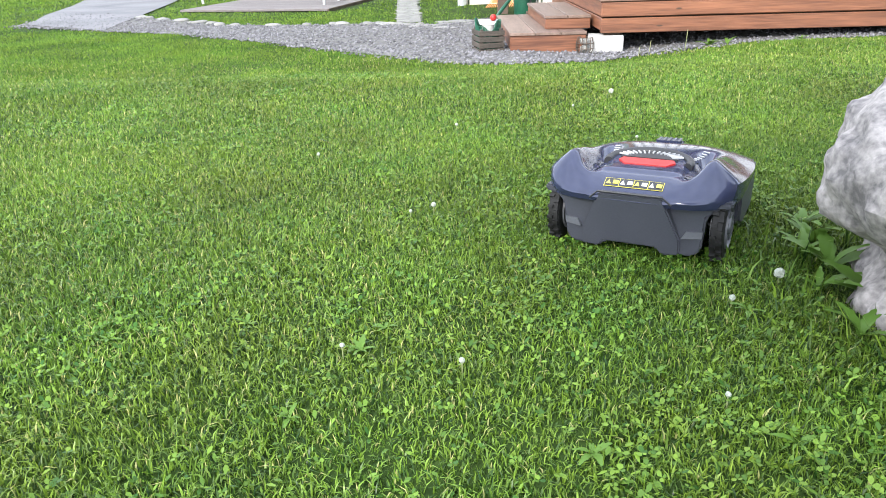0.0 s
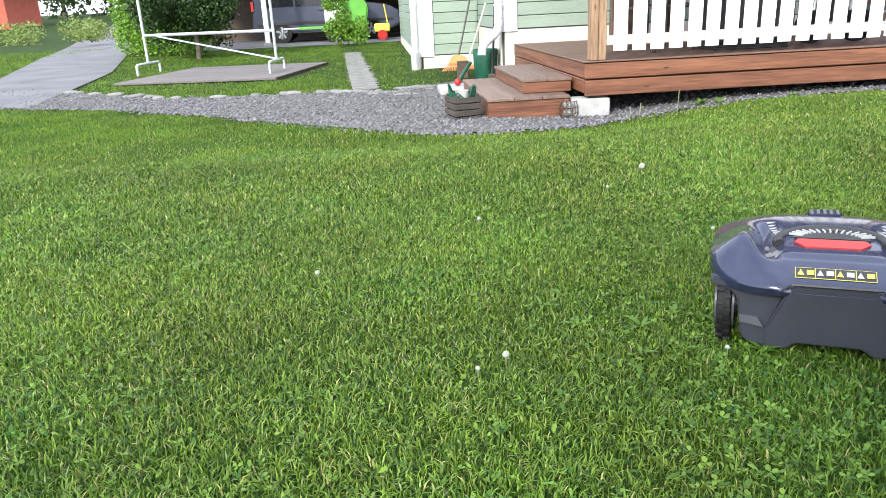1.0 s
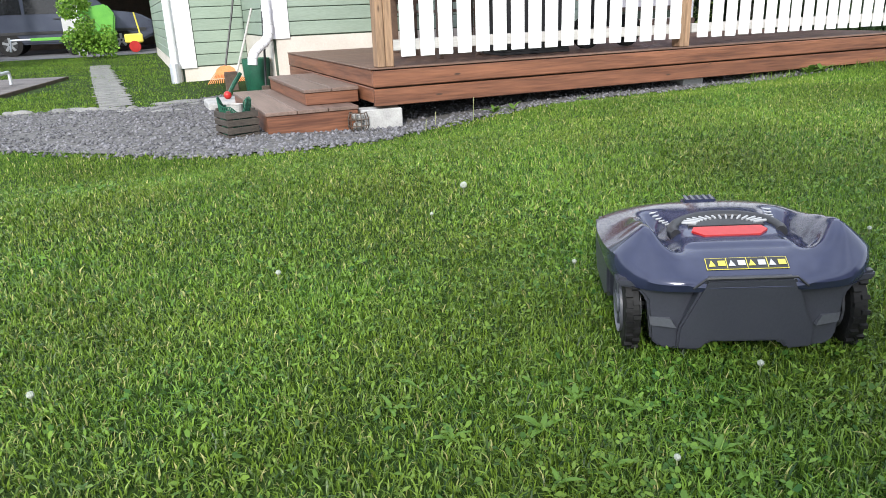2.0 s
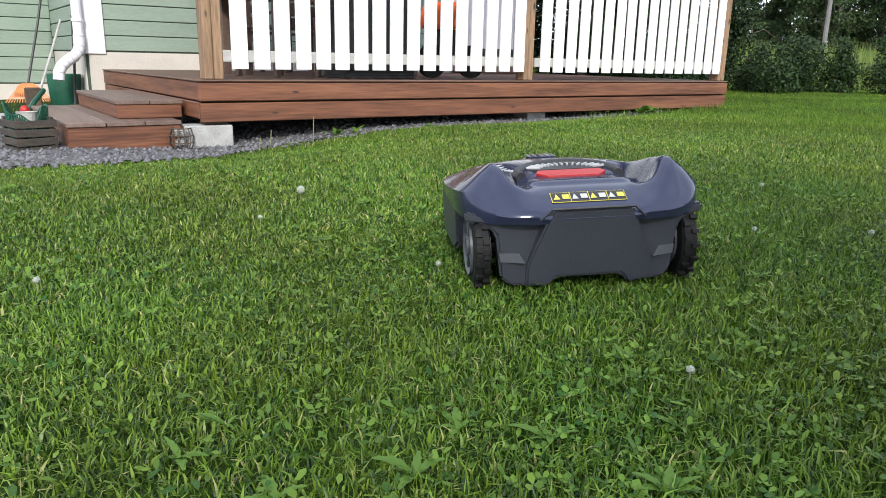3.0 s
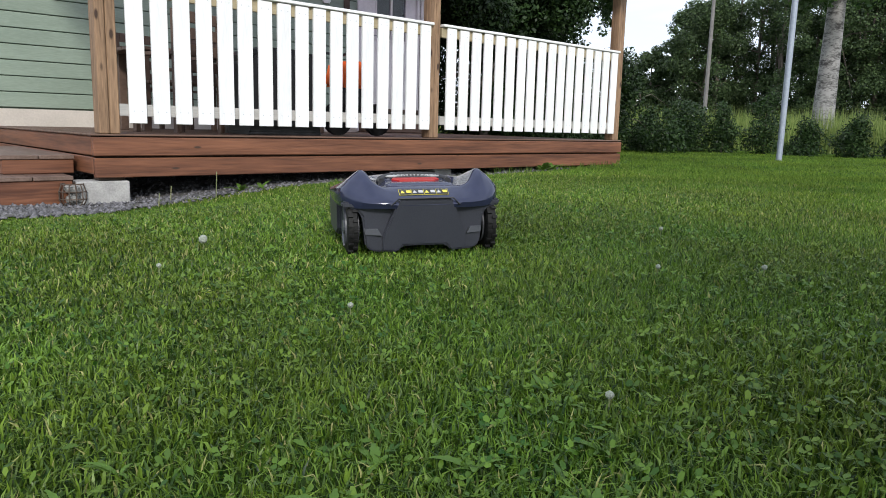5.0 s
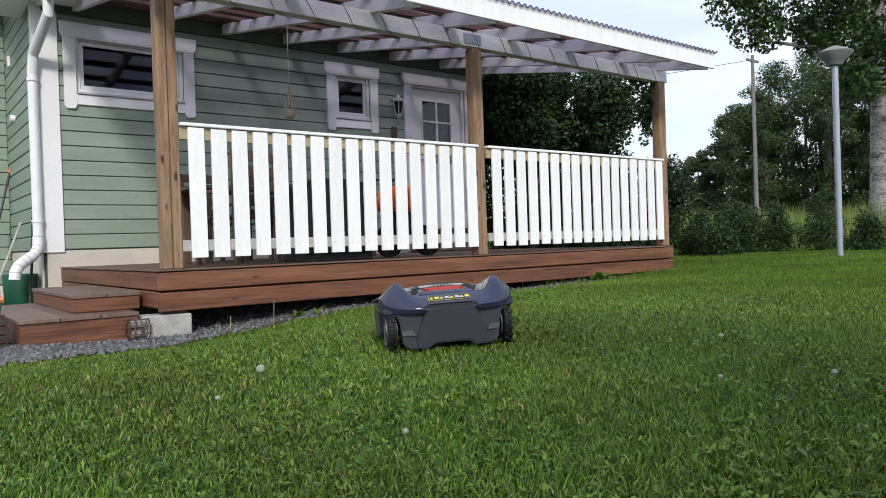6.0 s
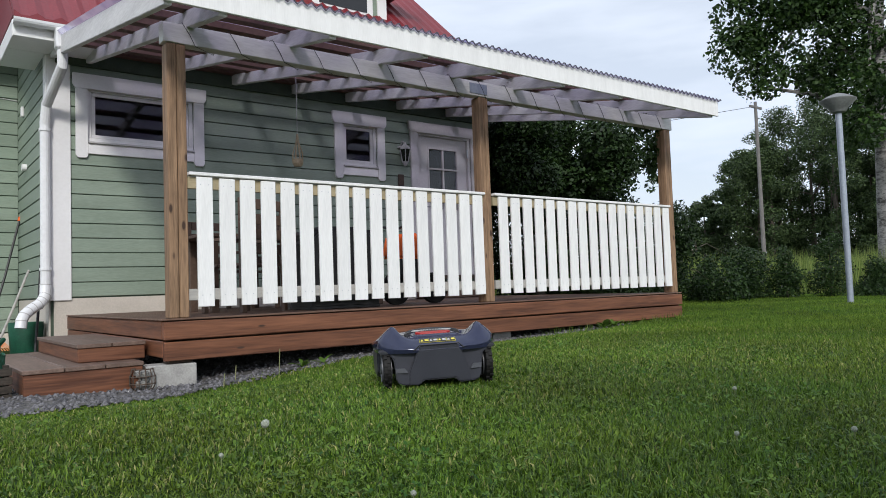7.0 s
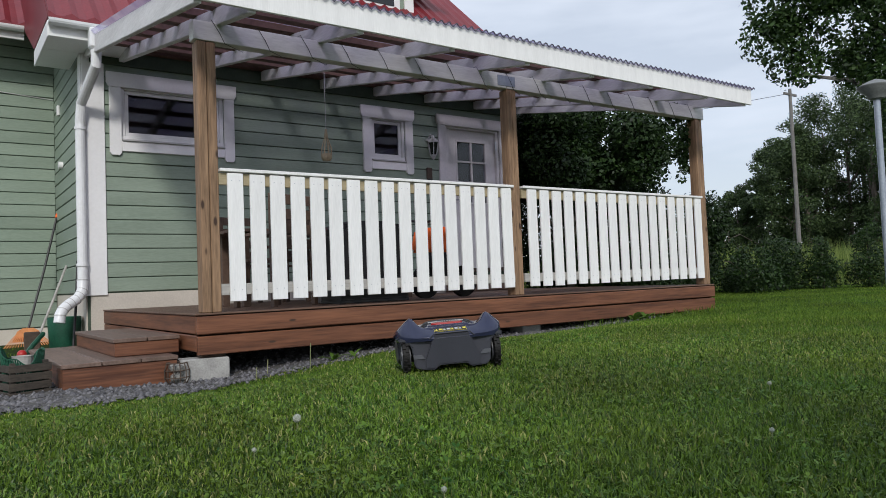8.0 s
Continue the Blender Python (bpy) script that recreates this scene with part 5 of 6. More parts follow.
def right_side():
    rng = random.Random(11)
    # birch behind the lamp
    bl = random_blobs(rng, 20.1, 9.1, 5.4, 12.5, 3.3, 56, 0.6)
    bl += [(18.9 + rng.uniform(-0.9, 1.6), 8.9 + rng.uniform(-1.2, 1.0), rng.uniform(3.9, 5.6), 0.38, 0.38, 0.5) for i in range(18)]
    bl += [(20.0 - 0.45 * i * 0.75, 9.3 + 0.2 * i + rng.uniform(-0.5, 0.5), 7.6 + rng.uniform(-2.0, 1.4), 0.6, 0.6, 0.7) for i in range(1, 11)]
    for i in range(26):
        u = rng.random()
        bl.append((19.9 - 2.3 * u, 9.2 + 2.1 * u, 7.0 - 0.3 * u + rng.uniform(-1.3, 1.2), 0.5, 0.5, 0.5))
    limb_tree("birch_tree", (20.1, 9.1), 11.5, 0.29, M_BIRCH, M_BIRCHLEAF, bl, 40000, 0.12, "tall birch with white bark and hanging branches", "tree", 21, (0.2, 0.1), 26)
    # dark climber and shrubs behind the deck end
    z = 0.2
    bl = [(8.6 + rng.uniform(-0.4, 2.3), 10.4 + rng.uniform(-0.8, 1.6), z + rng.uniform(2.0, 3.15), 0.48, 0.48, 0.40) for i in range(64)]
    bl += [(9.6 + rng.uniform(-0.5, 2.0), 11.6 + rng.uniform(-0.8, 1.6), z + rng.uniform(0.5, 2.2), 0.5, 0.5, 0.5) for i in range(8)]
    bl += [(9.2 + rng.uniform(-0.4, 3.2), 12.6 + rng.uniform(-0.9, 1.4), z + rng.uniform(0.2, 1.9), 0.5, 0.5, 0.45) for i in range(17)]
    limb_tree("apple_tree", (9.6, 11.0), 2.6, 0.10, M_BARK, M_DARKLEAF, bl, 120000, 0.072, "dense dark leafy tree beyond the deck end", "tree", 5, limbs=16)
    bl = [(7.84 + rng.uniform(-0.10, 0.10), 7.14 + rng.uniform(-0.03, 0.12), rng.uniform(1.75, 2.55), 0.07, 0.07, 0.12) for i in range(14)]
    bl += [(rng.uniform(7.45, 7.9), 7.15 + rng.uniform(0.0, 0.2), rng.uniform(2.5, 2.68), 0.10, 0.10, 0.07) for i in range(9)]
    v = leaf_cloud("climbing_vine", bl, 1300, 0.055, M_BIRCHLEAF, 9)
    tagged(v, "green climbing vine on the deck end post", "vine")
    bl = [(9.3 + 0.35 * i + rng.uniform(-0.15, 0.15), 9.0 + rng.uniform(-0.4, 0.4), z + rng.uniform(0.1, 0.75), 0.42, 0.42, 0.4) for i in range(12)]
    bl += [(10.15 + rng.uniform(-0.3, 0.3), 8.5 + rng.uniform(-0.3, 0.3), z + rng.uniform(0.4, 1.3), 0.32, 0.32, 0.4) for i in range(6)]
    limb_tree("shrub", (10.2, 8.8), 0.9, 0.03, M_BARK, M_DARKLEAF, bl, 24000, 0.052, "dark green shrub beside the deck end", "shrub", 13, limbs=12)
    bl = [(11.2 + rng.uniform(-1.0, 1.1), 10.6 + rng.uniform(-0.7, 0.9), z + rng.uniform(0.3, 1.75), 0.42, 0.42, 0.42) for i in range(26)]
    limb_tree("shrub", (11.2, 10.6), 1.5, 0.04, M_BARK, M_DARKLEAF, bl, 30000, 0.055, "tall dark shrub behind the deck end", "shrub", 14, limbs=12)
    # clipped young hedge
    for i in range(17):
        x, y = 12.0 + 0.28 * i, 10.9 - 0.66 * i
        h = rng.uniform(0.6, 1.2)
        gz = ground_z(x, y)
        bl = [(rng.uniform(-0.1, 0.1), rng.uniform(-0.1, 0.1), h * (0.15 + 0.145 * k), (0.38 - 0.04 * k) * rng.uniform(0.75, 1.15), (0.38 - 0.04 * k) * rng.uniform(0.75, 1.15), 0.19) for k in range(6)]
        b = thing("hedge_bush", (x, y, gz), "young conical hedge bush at the lawn edge", "bush", "hedge row")
        part("stem", tube(bmesh.new(), [(x, y, gz - 0.1), (x, y, gz + h * 0.7)], 0.02, 6), M_BARK, b)
        c = leaf_cloud("crown", bl, 4200, 0.055, M_HEDGELEAF, 40 + i, shell=0.3, shape=0.4)
        c.parent = b
    # tall field grass and far wood
    rng2 = np.random.default_rng(8)
    n = 130000
    x = rng2.uniform(14, 40, n)
    y = 14 - (x - 14) * 0.5 + rng2.uniform(-16, 16, n)
    keep = (x * 0.9 + y * 0.43) > 18.5
    x, y = x[keep], y[keep]
    n = len(x)
    h = rng2.uniform(0.45, 1.15, n)
    a = rng2.random(n) * 6.28
    w = 0.014
    base = np.c_[x, y, np.full(n, 0.18)]
    d = np.c_[np.cos(a), np.sin(a), np.zeros(n)] * w
    tip = base + np.c_[rng2.normal(0, 0.12, n), rng2.normal(0, 0.12, n), h]
    verts = np.stack([base - d, base + d, tip], 1).reshape(-1, 3)
    tagged(quads_object("field_grass", verts, np.arange(3 * n).reshape(-1, 3), M_FIELD), "tall pale field grass behind the hedge", "grass", kind="stuff")
    for i in range(34):
        deg = 56.5 + 0.72 * i + rng.uniform(-0.2, 0.2)
        a = math.radians(deg)
        dist = rng.uniform(42, 54)
        x, y = dist * math.sin(a), 1.7 + dist * math.cos(a)
        h = float(np.interp(deg, [56.4, 57.2, 58.0, 58.8, 60.5, 62, 65, 82], [1.8, 3.6, 5.2, 6.3, 7.9, 8.8, 10.0, 12])) * dist / 47 * rng.uniform(0.84, 1.12)
        bl = random_blobs(rng, x, y, 0.6, h, h * 0.24, 44, h * 0.075)
        limb_tree("far_tree", (x, y), h * 0.8, 0.2, M_BARK, M_FARLEAF, bl, 15000, 0.125, "distant leafy tree behind the field", "tree", 100 + i, limbs=5, group="far trees")
    for (x, y, h) in ((31.6, 18.6, 8.6), (42.0, 26.5, 7.0)):
        p = thing("utility_pole", (x, y, 0.2), "weathered grey wooden utility pole", "pole", "utility poles")
        part("pole", tube(bmesh.new(), [(x, y, 0), (x, y, h)], 0.11, 10, True, [0.10, 0.07]), M_DARKPOLE, p)
        part("crossarm", bx(x - 0.5, x + 0.5, y - 0.04, y + 0.04, h - 0.3, h - 0.2), M_DARKPOLE, p)
    bm = bmesh.new()
    tube(bm, [(31.6 + (60 - 31.6) * -u, 18.6 + 34 * u, 8.4 - 2.2 * u * (1 - u) * 2) for u in [i / 16 for i in range(17)]], 0.012, 5)
    single("overhead_wire", bm, M_BLACK, "thin overhead wire from the utility pole", "wire")


right_side()


def shade_tree():
    """Unseen tree added south-west of the lawn; its crown shades grass by the boulder."""
    rng = random.Random(77)
    bl = random_blobs(rng, -1.95, -5.25, 4.6, 5.6, 1.05, 80, 0.42)
    limb_tree("birch_tree", (-1.95, -5.25), 5.3, 0.13, M_BIRCH, M_BIRCHLEAF, bl, 90000, 0.16, "unseen leafy birch added to shade the lawn", "tree", 79, (0.1, 0.1), 16)


shade_tree()


# ---- beyond the gravel: platform, rack, hedge, trees, carport ----
def platform_and_rack():
    root = thing("timber_platform", (-2.5, 12.6, 0), "weathered low timber platform lying on the grass", "platform")
    gz = -0.005
    ang = math.degrees(math.atan2(0.66, -3.21))
    m = pose(-1.675, 12.047, gz, 0, 0, ang)
    n = 19
    for i in range(n):
        y0 = -3.0 / n * i
        part("plank", bx(0, 2.64, y0 - 3.0 / n + 0.008, y0, 0.025, 0.06, 0.004, m), M_PLATFORM, root)
    for x in (0.1, 1.3, 2.5):
        part("bearer", bx(x, x + 0.06, -2.98, -0.02, -0.03, 0.029, 0, m), M_DARKWOOD, root)
    part("edge_board", bx(-0.03, -0.002, -3.0, 0, -0.02, 0.06, 0.004, m), M_DARKWOOD, root)
    top = gz + 0.06
    rack = thing("carpet_rack", (-2.7, 12.2, top), "galvanised tube carpet-drying rack on the platform", "rack")
    a, b = Vector((-1.80, 13.4, top)), Vector((-4.22, 14.4, top))
    side = Vector((0.06, 0.48, 0))
    for p in (a, b):
        part("foot", tube(bmesh.new(), [p - side, p - side + Vector((0, 0, 0.16)), p - side * 0.9 + Vector((0, 0, 0.18)), p + side * 0.9 + Vector((0, 0, 0.18)), p + side + Vector((0, 0, 0.16)), p + side], 0.024, 10), M_STEEL, rack)
        part("upright", tube(bmesh.new(), [p + Vector((0, 0, 0.18)), p + Vector((0, 0, 1.95))], 0.024, 10), M_STEEL, rack)
    for z in (0.66, 1.93):
        part("crossbar", tube(bmesh.new(), [a + Vector((0, 0, z)), b + Vector((0, 0, z))], 0.026, 10), M_STEEL, rack)
    part("brace", tube(bmesh.new(), [b + Vector((0, 0, 0.64)) + (a - b) * 0.1, a + Vector((0, 0, 0.2))], 0.014, 8), M_STEEL, rack)


platform_and_rack()


def left_plants():
    rng = random.Random(4)
    for i in range(7):
        x, y = -7.0 + 0.36 * i, 22.6 - 0.25 * i
        gz = ground_z(x, y)
        b = thing("hedge_bush", (x, y, gz), "dense bright green hedge bush beside the driveway", "bush", "driveway hedge")
        part("stem", tube(bmesh.new(), [(x, y, gz - 0.1), (x, y, gz + 1.4)], 0.03, 6), M_BARK, b)
        c = leaf_cloud("crown", [(0, 0, 0.35 + 0.35 * k, 0.5, 0.5, 0.35) for k in range(6)], 3800, 0.085, M_LIMELEAF, 60 + i, shell=0.5)
        c.parent = b
    bl = [(-4.6 + rng.uniform(-1.1, 1.1), 19.4 + rng.uniform(-1.0, 1.0), rng.uniform(0.7, 2.6), 0.42, 0.42, 0.5) for i in range(30)]
    limb_tree("weeping_tree", (-4.5, 19.4), 2.6, 0.07, M_BARK, M_BIRCHLEAF, bl, 15000, 0.085, "small weeping tree with drooping leaves on the grass", "tree", 31, limbs=14)
    bl = [(-0.95 + rng.uniform(-0.45, 0.45), 22.5 + rng.uniform(-0.4, 0.4), rng.uniform(0.3, 1.5), 0.25, 0.25, 0.28) for i in range(14)]
    s = limb_tree("lilac_shrub", (-0.95, 22.5), 1.3, 0.03, M_BARK, M_LIMELEAF, bl, 4200, 0.08, "light green young shrub before the carport", "shrub", 33, limbs=8)
    bl = [(-16 + rng.uniform(-7, 5), 37 + rng.uniform(-5, 8), rng.uniform(0.2, 0.9), 0.9, 0.9, 0.5) for i in range(24)]
    tagged(leaf_cloud("roadside_scrub", bl, 9000, 0.14, M_FIELD, 17), "rough scrub and tall weeds by the driveway", "scrub", kind="stuff")
    for i in range(16):
        x, y = rng.uniform(-60, 20), rng.uniform(62, 110)
        h = rng.uniform(9, 15)
        bl = random_blobs(rng, x, y, 1.5, h, h * 0.3, 18, h * 0.13)
        limb_tree("far_tree", (x, y), h * 0.8, 0.22, M_BARK, M_FARLEAF, bl, 2600, 0.5, "distant leafy tree beyond the driveway", "tree", 200 + i, limbs=4, group="far trees")
    barn = thing("red_barn", (-33, 62, 0.9), "far red boarded barn behind the scrub", "barn")
    part("wall", bx(-39, -28.5, 62, 68, 0.0, 4.2, 0), M_BARN, barn)
    part("roof", prism(bmesh.new(), [(61.5, 4.1), (68.5, 4.1), (65, 6.4)], 0, -39.5, -27), M_DARKWOOD, barn)


left_plants()


def carport():
    c = thing("carport", (-1.5, 27, 0), "open white-posted carport with a dark interior", "carport")
    gz = 0.02
    for x in (-3.52, -1.30, 1.3):
        part("post", bx(x - 0.07, x + 0.07, 24.6, 24.74, gz + 0.1, 2.6), M_TRIM, c)
        part("post_base", bx(x - 0.13, x + 0.13, 24.54, 24.8, gz - 0.1, gz + 0.1), M_CONCRETE, c)
    # Dark colour on these two walls puts in the shade of the interior.
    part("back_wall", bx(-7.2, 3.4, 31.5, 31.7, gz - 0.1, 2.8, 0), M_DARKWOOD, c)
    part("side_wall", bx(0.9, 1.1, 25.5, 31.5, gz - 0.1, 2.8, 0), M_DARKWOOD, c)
    part("roof", prism(bmesh.new(), [(25.6, 2.6), (32, 2.9), (32, 3.05), (25.6, 2.75)], 0, -7.4, 3.6), M_REDROOF, c)


carport()


def van():
    gz = 0.03
    v = thing("van", (-2.0, 27.2, gz), "dark graphite passenger van parked under the carport", "van")
    x0 = -4.2
    prof = [(x0, 0.42), (x0 + 0.05, 0.30), (x0 + 4.6, 0.30), (x0 + 4.95, 0.45), (x0 + 4.95, 0.85), (x0 + 4.55, 1.08), (x0 + 3.75, 1.20), (x0 + 3.05, 1.86), (x0 + 2.4, 1.95), (x0 + 0.5, 1.95), (x0 + 0.16, 1.85), (x0 + 0.05, 1.1)]
    part("body", prism(bmesh.new(), [(x, z + gz) for x, z in prof], 1, 26.3, 28.2, 0.06), M_VAN, v, smooth=True)
    for a, b in ((0.35, 1.40), (1.48, 2.45), (2.53, 3.22)):
        out = [(x0 + a, 1.15), (x0 + b, 1.15), (x0 + (b if b < 3 else b - 0.42), 1.72), (x0 + a + 0.03, 1.74)]
        part("side_window", prism(bmesh.new(), [(x, z + gz) for x, z in out], 1, 26.285, 26.31, 0), M_DARKGLASS, v)
    part("rub_strip", bx(x0 + 0.15, x0 + 4.7, 26.27, 26.32, gz + 0.58, gz + 0.66), M_BLACK, v)
    part("tail_light", bx(x0 + 0.02, x0 + 0.10, 26.27, 26.35, gz + 1.05, gz + 1.35), M_RED, v)
    for z in (0.98,):
        part("door_handle", bx(x0 + 2.2, x0 + 2.42, 26.27, 26.3, gz + z, gz + z + 0.035), M_BLACK, v)
    for wx in (x0 + 0.95, x0 + 3.95):
        for y0 in (26.28, 28.0):
            wh = part("wheel", tube(bmesh.new(), [(wx, y0, gz + 0.32), (wx, y0 + 0.22, gz + 0.32)], 0.33, 24), M_RUBBER, v)
            part("rim", tube(bmesh.new(), [(wx, y0 - 0.008, gz + 0.32), (wx, y0 + 0.02, gz + 0.32)], 0.19, 20), M_BLACK, wh)
            bm = bmesh.new()
            for k in range(5):
                box(bm, -0.035, 0.035, -0.02, 0.0, 0.03, 0.20, 0.004, pose(wx, y0 - 0.004, gz + 0.32, 0, 72 * k, 0))
            part("spokes", bm, M_ALLOY, wh, "silver alloy spokes")


van()


def trailer():
    gz = 0.03
    t = thing("garden_trailer", (-1.3, 25.4, gz), "bright green garden machine on wheels beside the van", "machine")
    part("frame", bx(-2.6, -0.5, 25.3, 25.42, gz + 0.42, gz + 0.50), M_LIME, t)
    part("hood", prism(bmesh.new(), [(-1.75, gz + 0.45), (-0.4, gz + 0.45), (-0.3, gz + 1.05), (-0.5, gz + 1.35), (-1.3, gz + 1.25), (-1.7, gz + 0.8)], 1, 25.2, 25.9, 0.05), M_LIME, t)
    part("panel", bx(-1.72, -1.15, 25.17, 25.198, gz + 0.55, gz + 1.0), M_PALE, t)
    part("drawbar", tube(bmesh.new(), [(-2.6, 25.36, gz + 0.46), (-3.1, 25.36, gz + 0.46), (-3.15, 25.36, gz + 0.15)], 0.03, 8), M_STEEL, t)
    for x in (-0.75, -1.5):
        part("wheel", tube(bmesh.new(), [(x, 25.12, gz + 0.2), (x, 25.26, gz + 0.2)], 0.22, 18), M_RUBBER, t)
    p = thing("push_cart", (0.1, 25.0, gz), "small yellow and red hand cart in the shade", "cart")
    part("tray", bx(-0.15, 0.35, 24.9, 25.3, gz + 0.25, gz + 0.5, 0.03), M_YELLOW, p)
    part("wheel", tube(bmesh.new(), [(0.1, 24.82, gz + 0.15), (0.1, 24.9, gz + 0.15)], 0.16, 16), M_RED, p)
    part("handle", tube(bmesh.new(), [(0.3, 25.1, gz + 0.4), (0.2, 25.1, gz + 1.1)], 0.02, 8), M_YELLOW, p)


trailer()


# ---- things by the steps and on the deck ----
def garden_tools():
    b = thing("plant_basket", (0.67, 7.27, -0.055), "low crate of dark weathered slats lined with green net", "crate")
    m = pose(0.67, 7.27, -0.055, 0, 0, 14)
    rng = random.Random(12)
    for sx in (-1, 1):
        for sy in (-1, 1):
            part("corner_stake", box(bmesh.new(), sx * 0.10 - 0.016, sx * 0.10 + 0.016, sy * 0.11 - 0.014, sy * 0.11 + 0.014, 0, 0.235 + rng.uniform(0, 0.03), 0.003, m), M_CRATE, b)
    for z in (0.012, 0.070, 0.128, 0.186):
        for sy in (-1, 1):
            part("slat", box(bmesh.new(), -0.13, 0.13, sy * 0.131 - 0.006, sy * 0.131 + 0.006, z, z + 0.048, 0.002, m @ pose(0, 0, 0, 0, rng.uniform(-2, 2), 0)), M_CRATE, b)
        for sx in (-1, 1):
            part("slat", box(bmesh.new(), sx * 0.123 - 0.006, sx * 0.123 + 0.006, -0.122, 0.122, z + 0.004, z + 0.05, 0.002, m), M_CRATE, b)
    part("bottom", box(bmesh.new(), -0.114, 0.114, -0.12, 0.12, 0.006, 0.014, 0, m), M_CRATE, b)
    # draped net: strands in two slants round an uneven rim
    bm = bmesh.new()

    def rim(a, u):
        top = 0.285 + 0.045 * math.cos(2 * a + 0.6) + 0.02 * math.sin(5 * a)
        r = 0.098 + 0.014 * u + 0.012 * math.cos(4 * a) * u
        return m @ Vector((r * math.cos(a) * 1.08, r * math.sin(a), 0.02 + (top - 0.02) * u))
    for k in range(44):
        a = 2 * math.pi * k / 44
        for turn in (-0.45, 0.45):
            tube(bm, [rim(a + turn * u, u) for u in (0.0, 0.5, 0.8, 1.0)], 0.0042, 4, False)
    tube(bm, [rim(2 * math.pi * k / 40, 1.0) for k in range(41)], 0.004, 4, False)
    part("net", bm, M_GREENNET, b, "dark green plastic net")
    part("pot", lathe(bmesh.new(), [(0.05, 0.02), (0.062, 0.27), (0.066, 0.28), (0.058, 0.28), (0.05, 0.2)], (0.67, 7.27, -0.05), 16), M_GREYRAIL, b, "grey plastic pot")
    def tool(name, pts, head, label, cat, mat, headmat, grip=None):
        t = thing(name, pts[0], label, cat, "garden tools")
        part("shaft", tube(bmesh.new(), pts, 0.014, 8), mat, t)
        part("head", head, headmat, t)
        if grip:
            e, f_ = Vector(pts[-1]), Vector(pts[-2])
            part("grip", tube(bmesh.new(), [e.lerp(f_, 0.04), e + (e - f_) * 0.03], 0.022, 8), grip, t)
    bm = bmesh.new()
    for k in range(19):
        u = (k - 9) / 9
        tube(bm, [(1.16, 12.18, 0.24), (1.16 + 0.14 * u, 12.10, 0.15), (1.16 + 0.27 * u, 11.98, 0.01)], 0.006, 4)
    prism(bm, [(0.99, 0.07), (1.33, 0.07), (1.28, 0.20), (1.22, 0.24), (1.10, 0.24), (1.04, 0.20)], 1, 12.08, 12.095)
    tool("leaf_rake", [(1.16, 12.12, 0.20), (1.37, 12.32, 0.95), (1.56, 12.52, 1.70)], bm, "orange plastic leaf rake leaning in the corner", "rake", M_BLACK, M_RAKE, M_ORANGE)
    tool("spade", [(1.10, 10.9, 0.05), (1.32, 11.15, 0.55), (1.50, 11.35, 0.98)], bx(1.0, 1.16, 10.82, 10.85, -0.02, 0.24, 0.01), "grey handled spade leaning by the downpipe", "spade", M_GREYRAIL, M_DARKWOOD)
    tool("hoe", [(1.42, 10.40, 0.0), (1.46, 10.43, 0.5), (1.49, 10.46, 1.0)], bx(1.37, 1.47, 10.37, 10.40, -0.04, 0.08, 0.01), "dark handled hoe leaning by the downpipe", "hoe", M_BLACK, M_DARKWOOD)
    ball = bmesh.new()
    bmesh.ops.create_uvsphere(ball, u_segments=20, v_segments=12, radius=0.042)
    bmesh.ops.translate(ball, vec=(0.85, 9.35, 0.10), verts=ball.verts[:])
    single("toy_ball", ball, M_RED, "red and white toy ball beside the steps", "ball", smooth=True)
    can = thing("watering_can", (1.38, 10.68, -0.04), "dark green plastic watering can below the downpipe", "watering can")
    part("tub", lathe(bmesh.new(), [(0.12, 0.0), (0.15, 0.05), (0.17, 0.37), (0.17, 0.43), (0.155, 0.43), (0.13, 0.1)], (1.38, 10.68, -0.04), 22), M_GREENNET, can, smooth=True)
    part("spout", tube(bmesh.new(), [(1.16, 10.6, 0.22), (1.03, 10.3, 0.12), (0.92, 10.0, 0.02)], 0.025, 8), M_GREENNET, can)
    single("stone_slab", bx(0.62, 0.98, 9.05, 9.6, -0.08, 0.06, 0.015), M_CONCRETE, "pale concrete slab at the step's end", "slab")


garden_tools()


def garden_chair(x, y, rz, label):
    c = thing("garden_chair", (x, y, DECK_Z), label, "chair", "deck chairs", rz=rz)
    def p(name, *b):
        part(name, bx(*b), M_BROWNCHAIR, c, local=True)
    for lx in (-0.26, 0.22):
        for ly, h in ((-0.26, 0.62), (0.22, 0.98)):
            p("leg", lx, lx + 0.045, ly, ly + 0.045, 0.002, h)
    for i in range(5):
        p("seat_slat", -0.25, 0.25, -0.25 + i * 0.1, -0.17 + i * 0.1, 0.40, 0.425)
    for i in range(4):
        p("back_slat", -0.21, 0.21, 0.225, 0.25, 0.50 + i * 0.13, 0.59 + i * 0.13)
    for lx in (-0.28, 0.20):
        p("armrest", lx, lx + 0.08, -0.28, 0.26, 0.622, 0.65)


garden_chair(2.70, 7.85, 200, "brown stained slatted garden armchair by the railing")
garden_chair(3.80, 9.35, 5, "brown stained slatted garden armchair beside the table")
garden_chair(4.50, 8.9, 240, "brown stained slatted garden armchair near the door")
garden_chair(3.10, 9.5, 10, "brown stained slatted garden armchair by the wall")


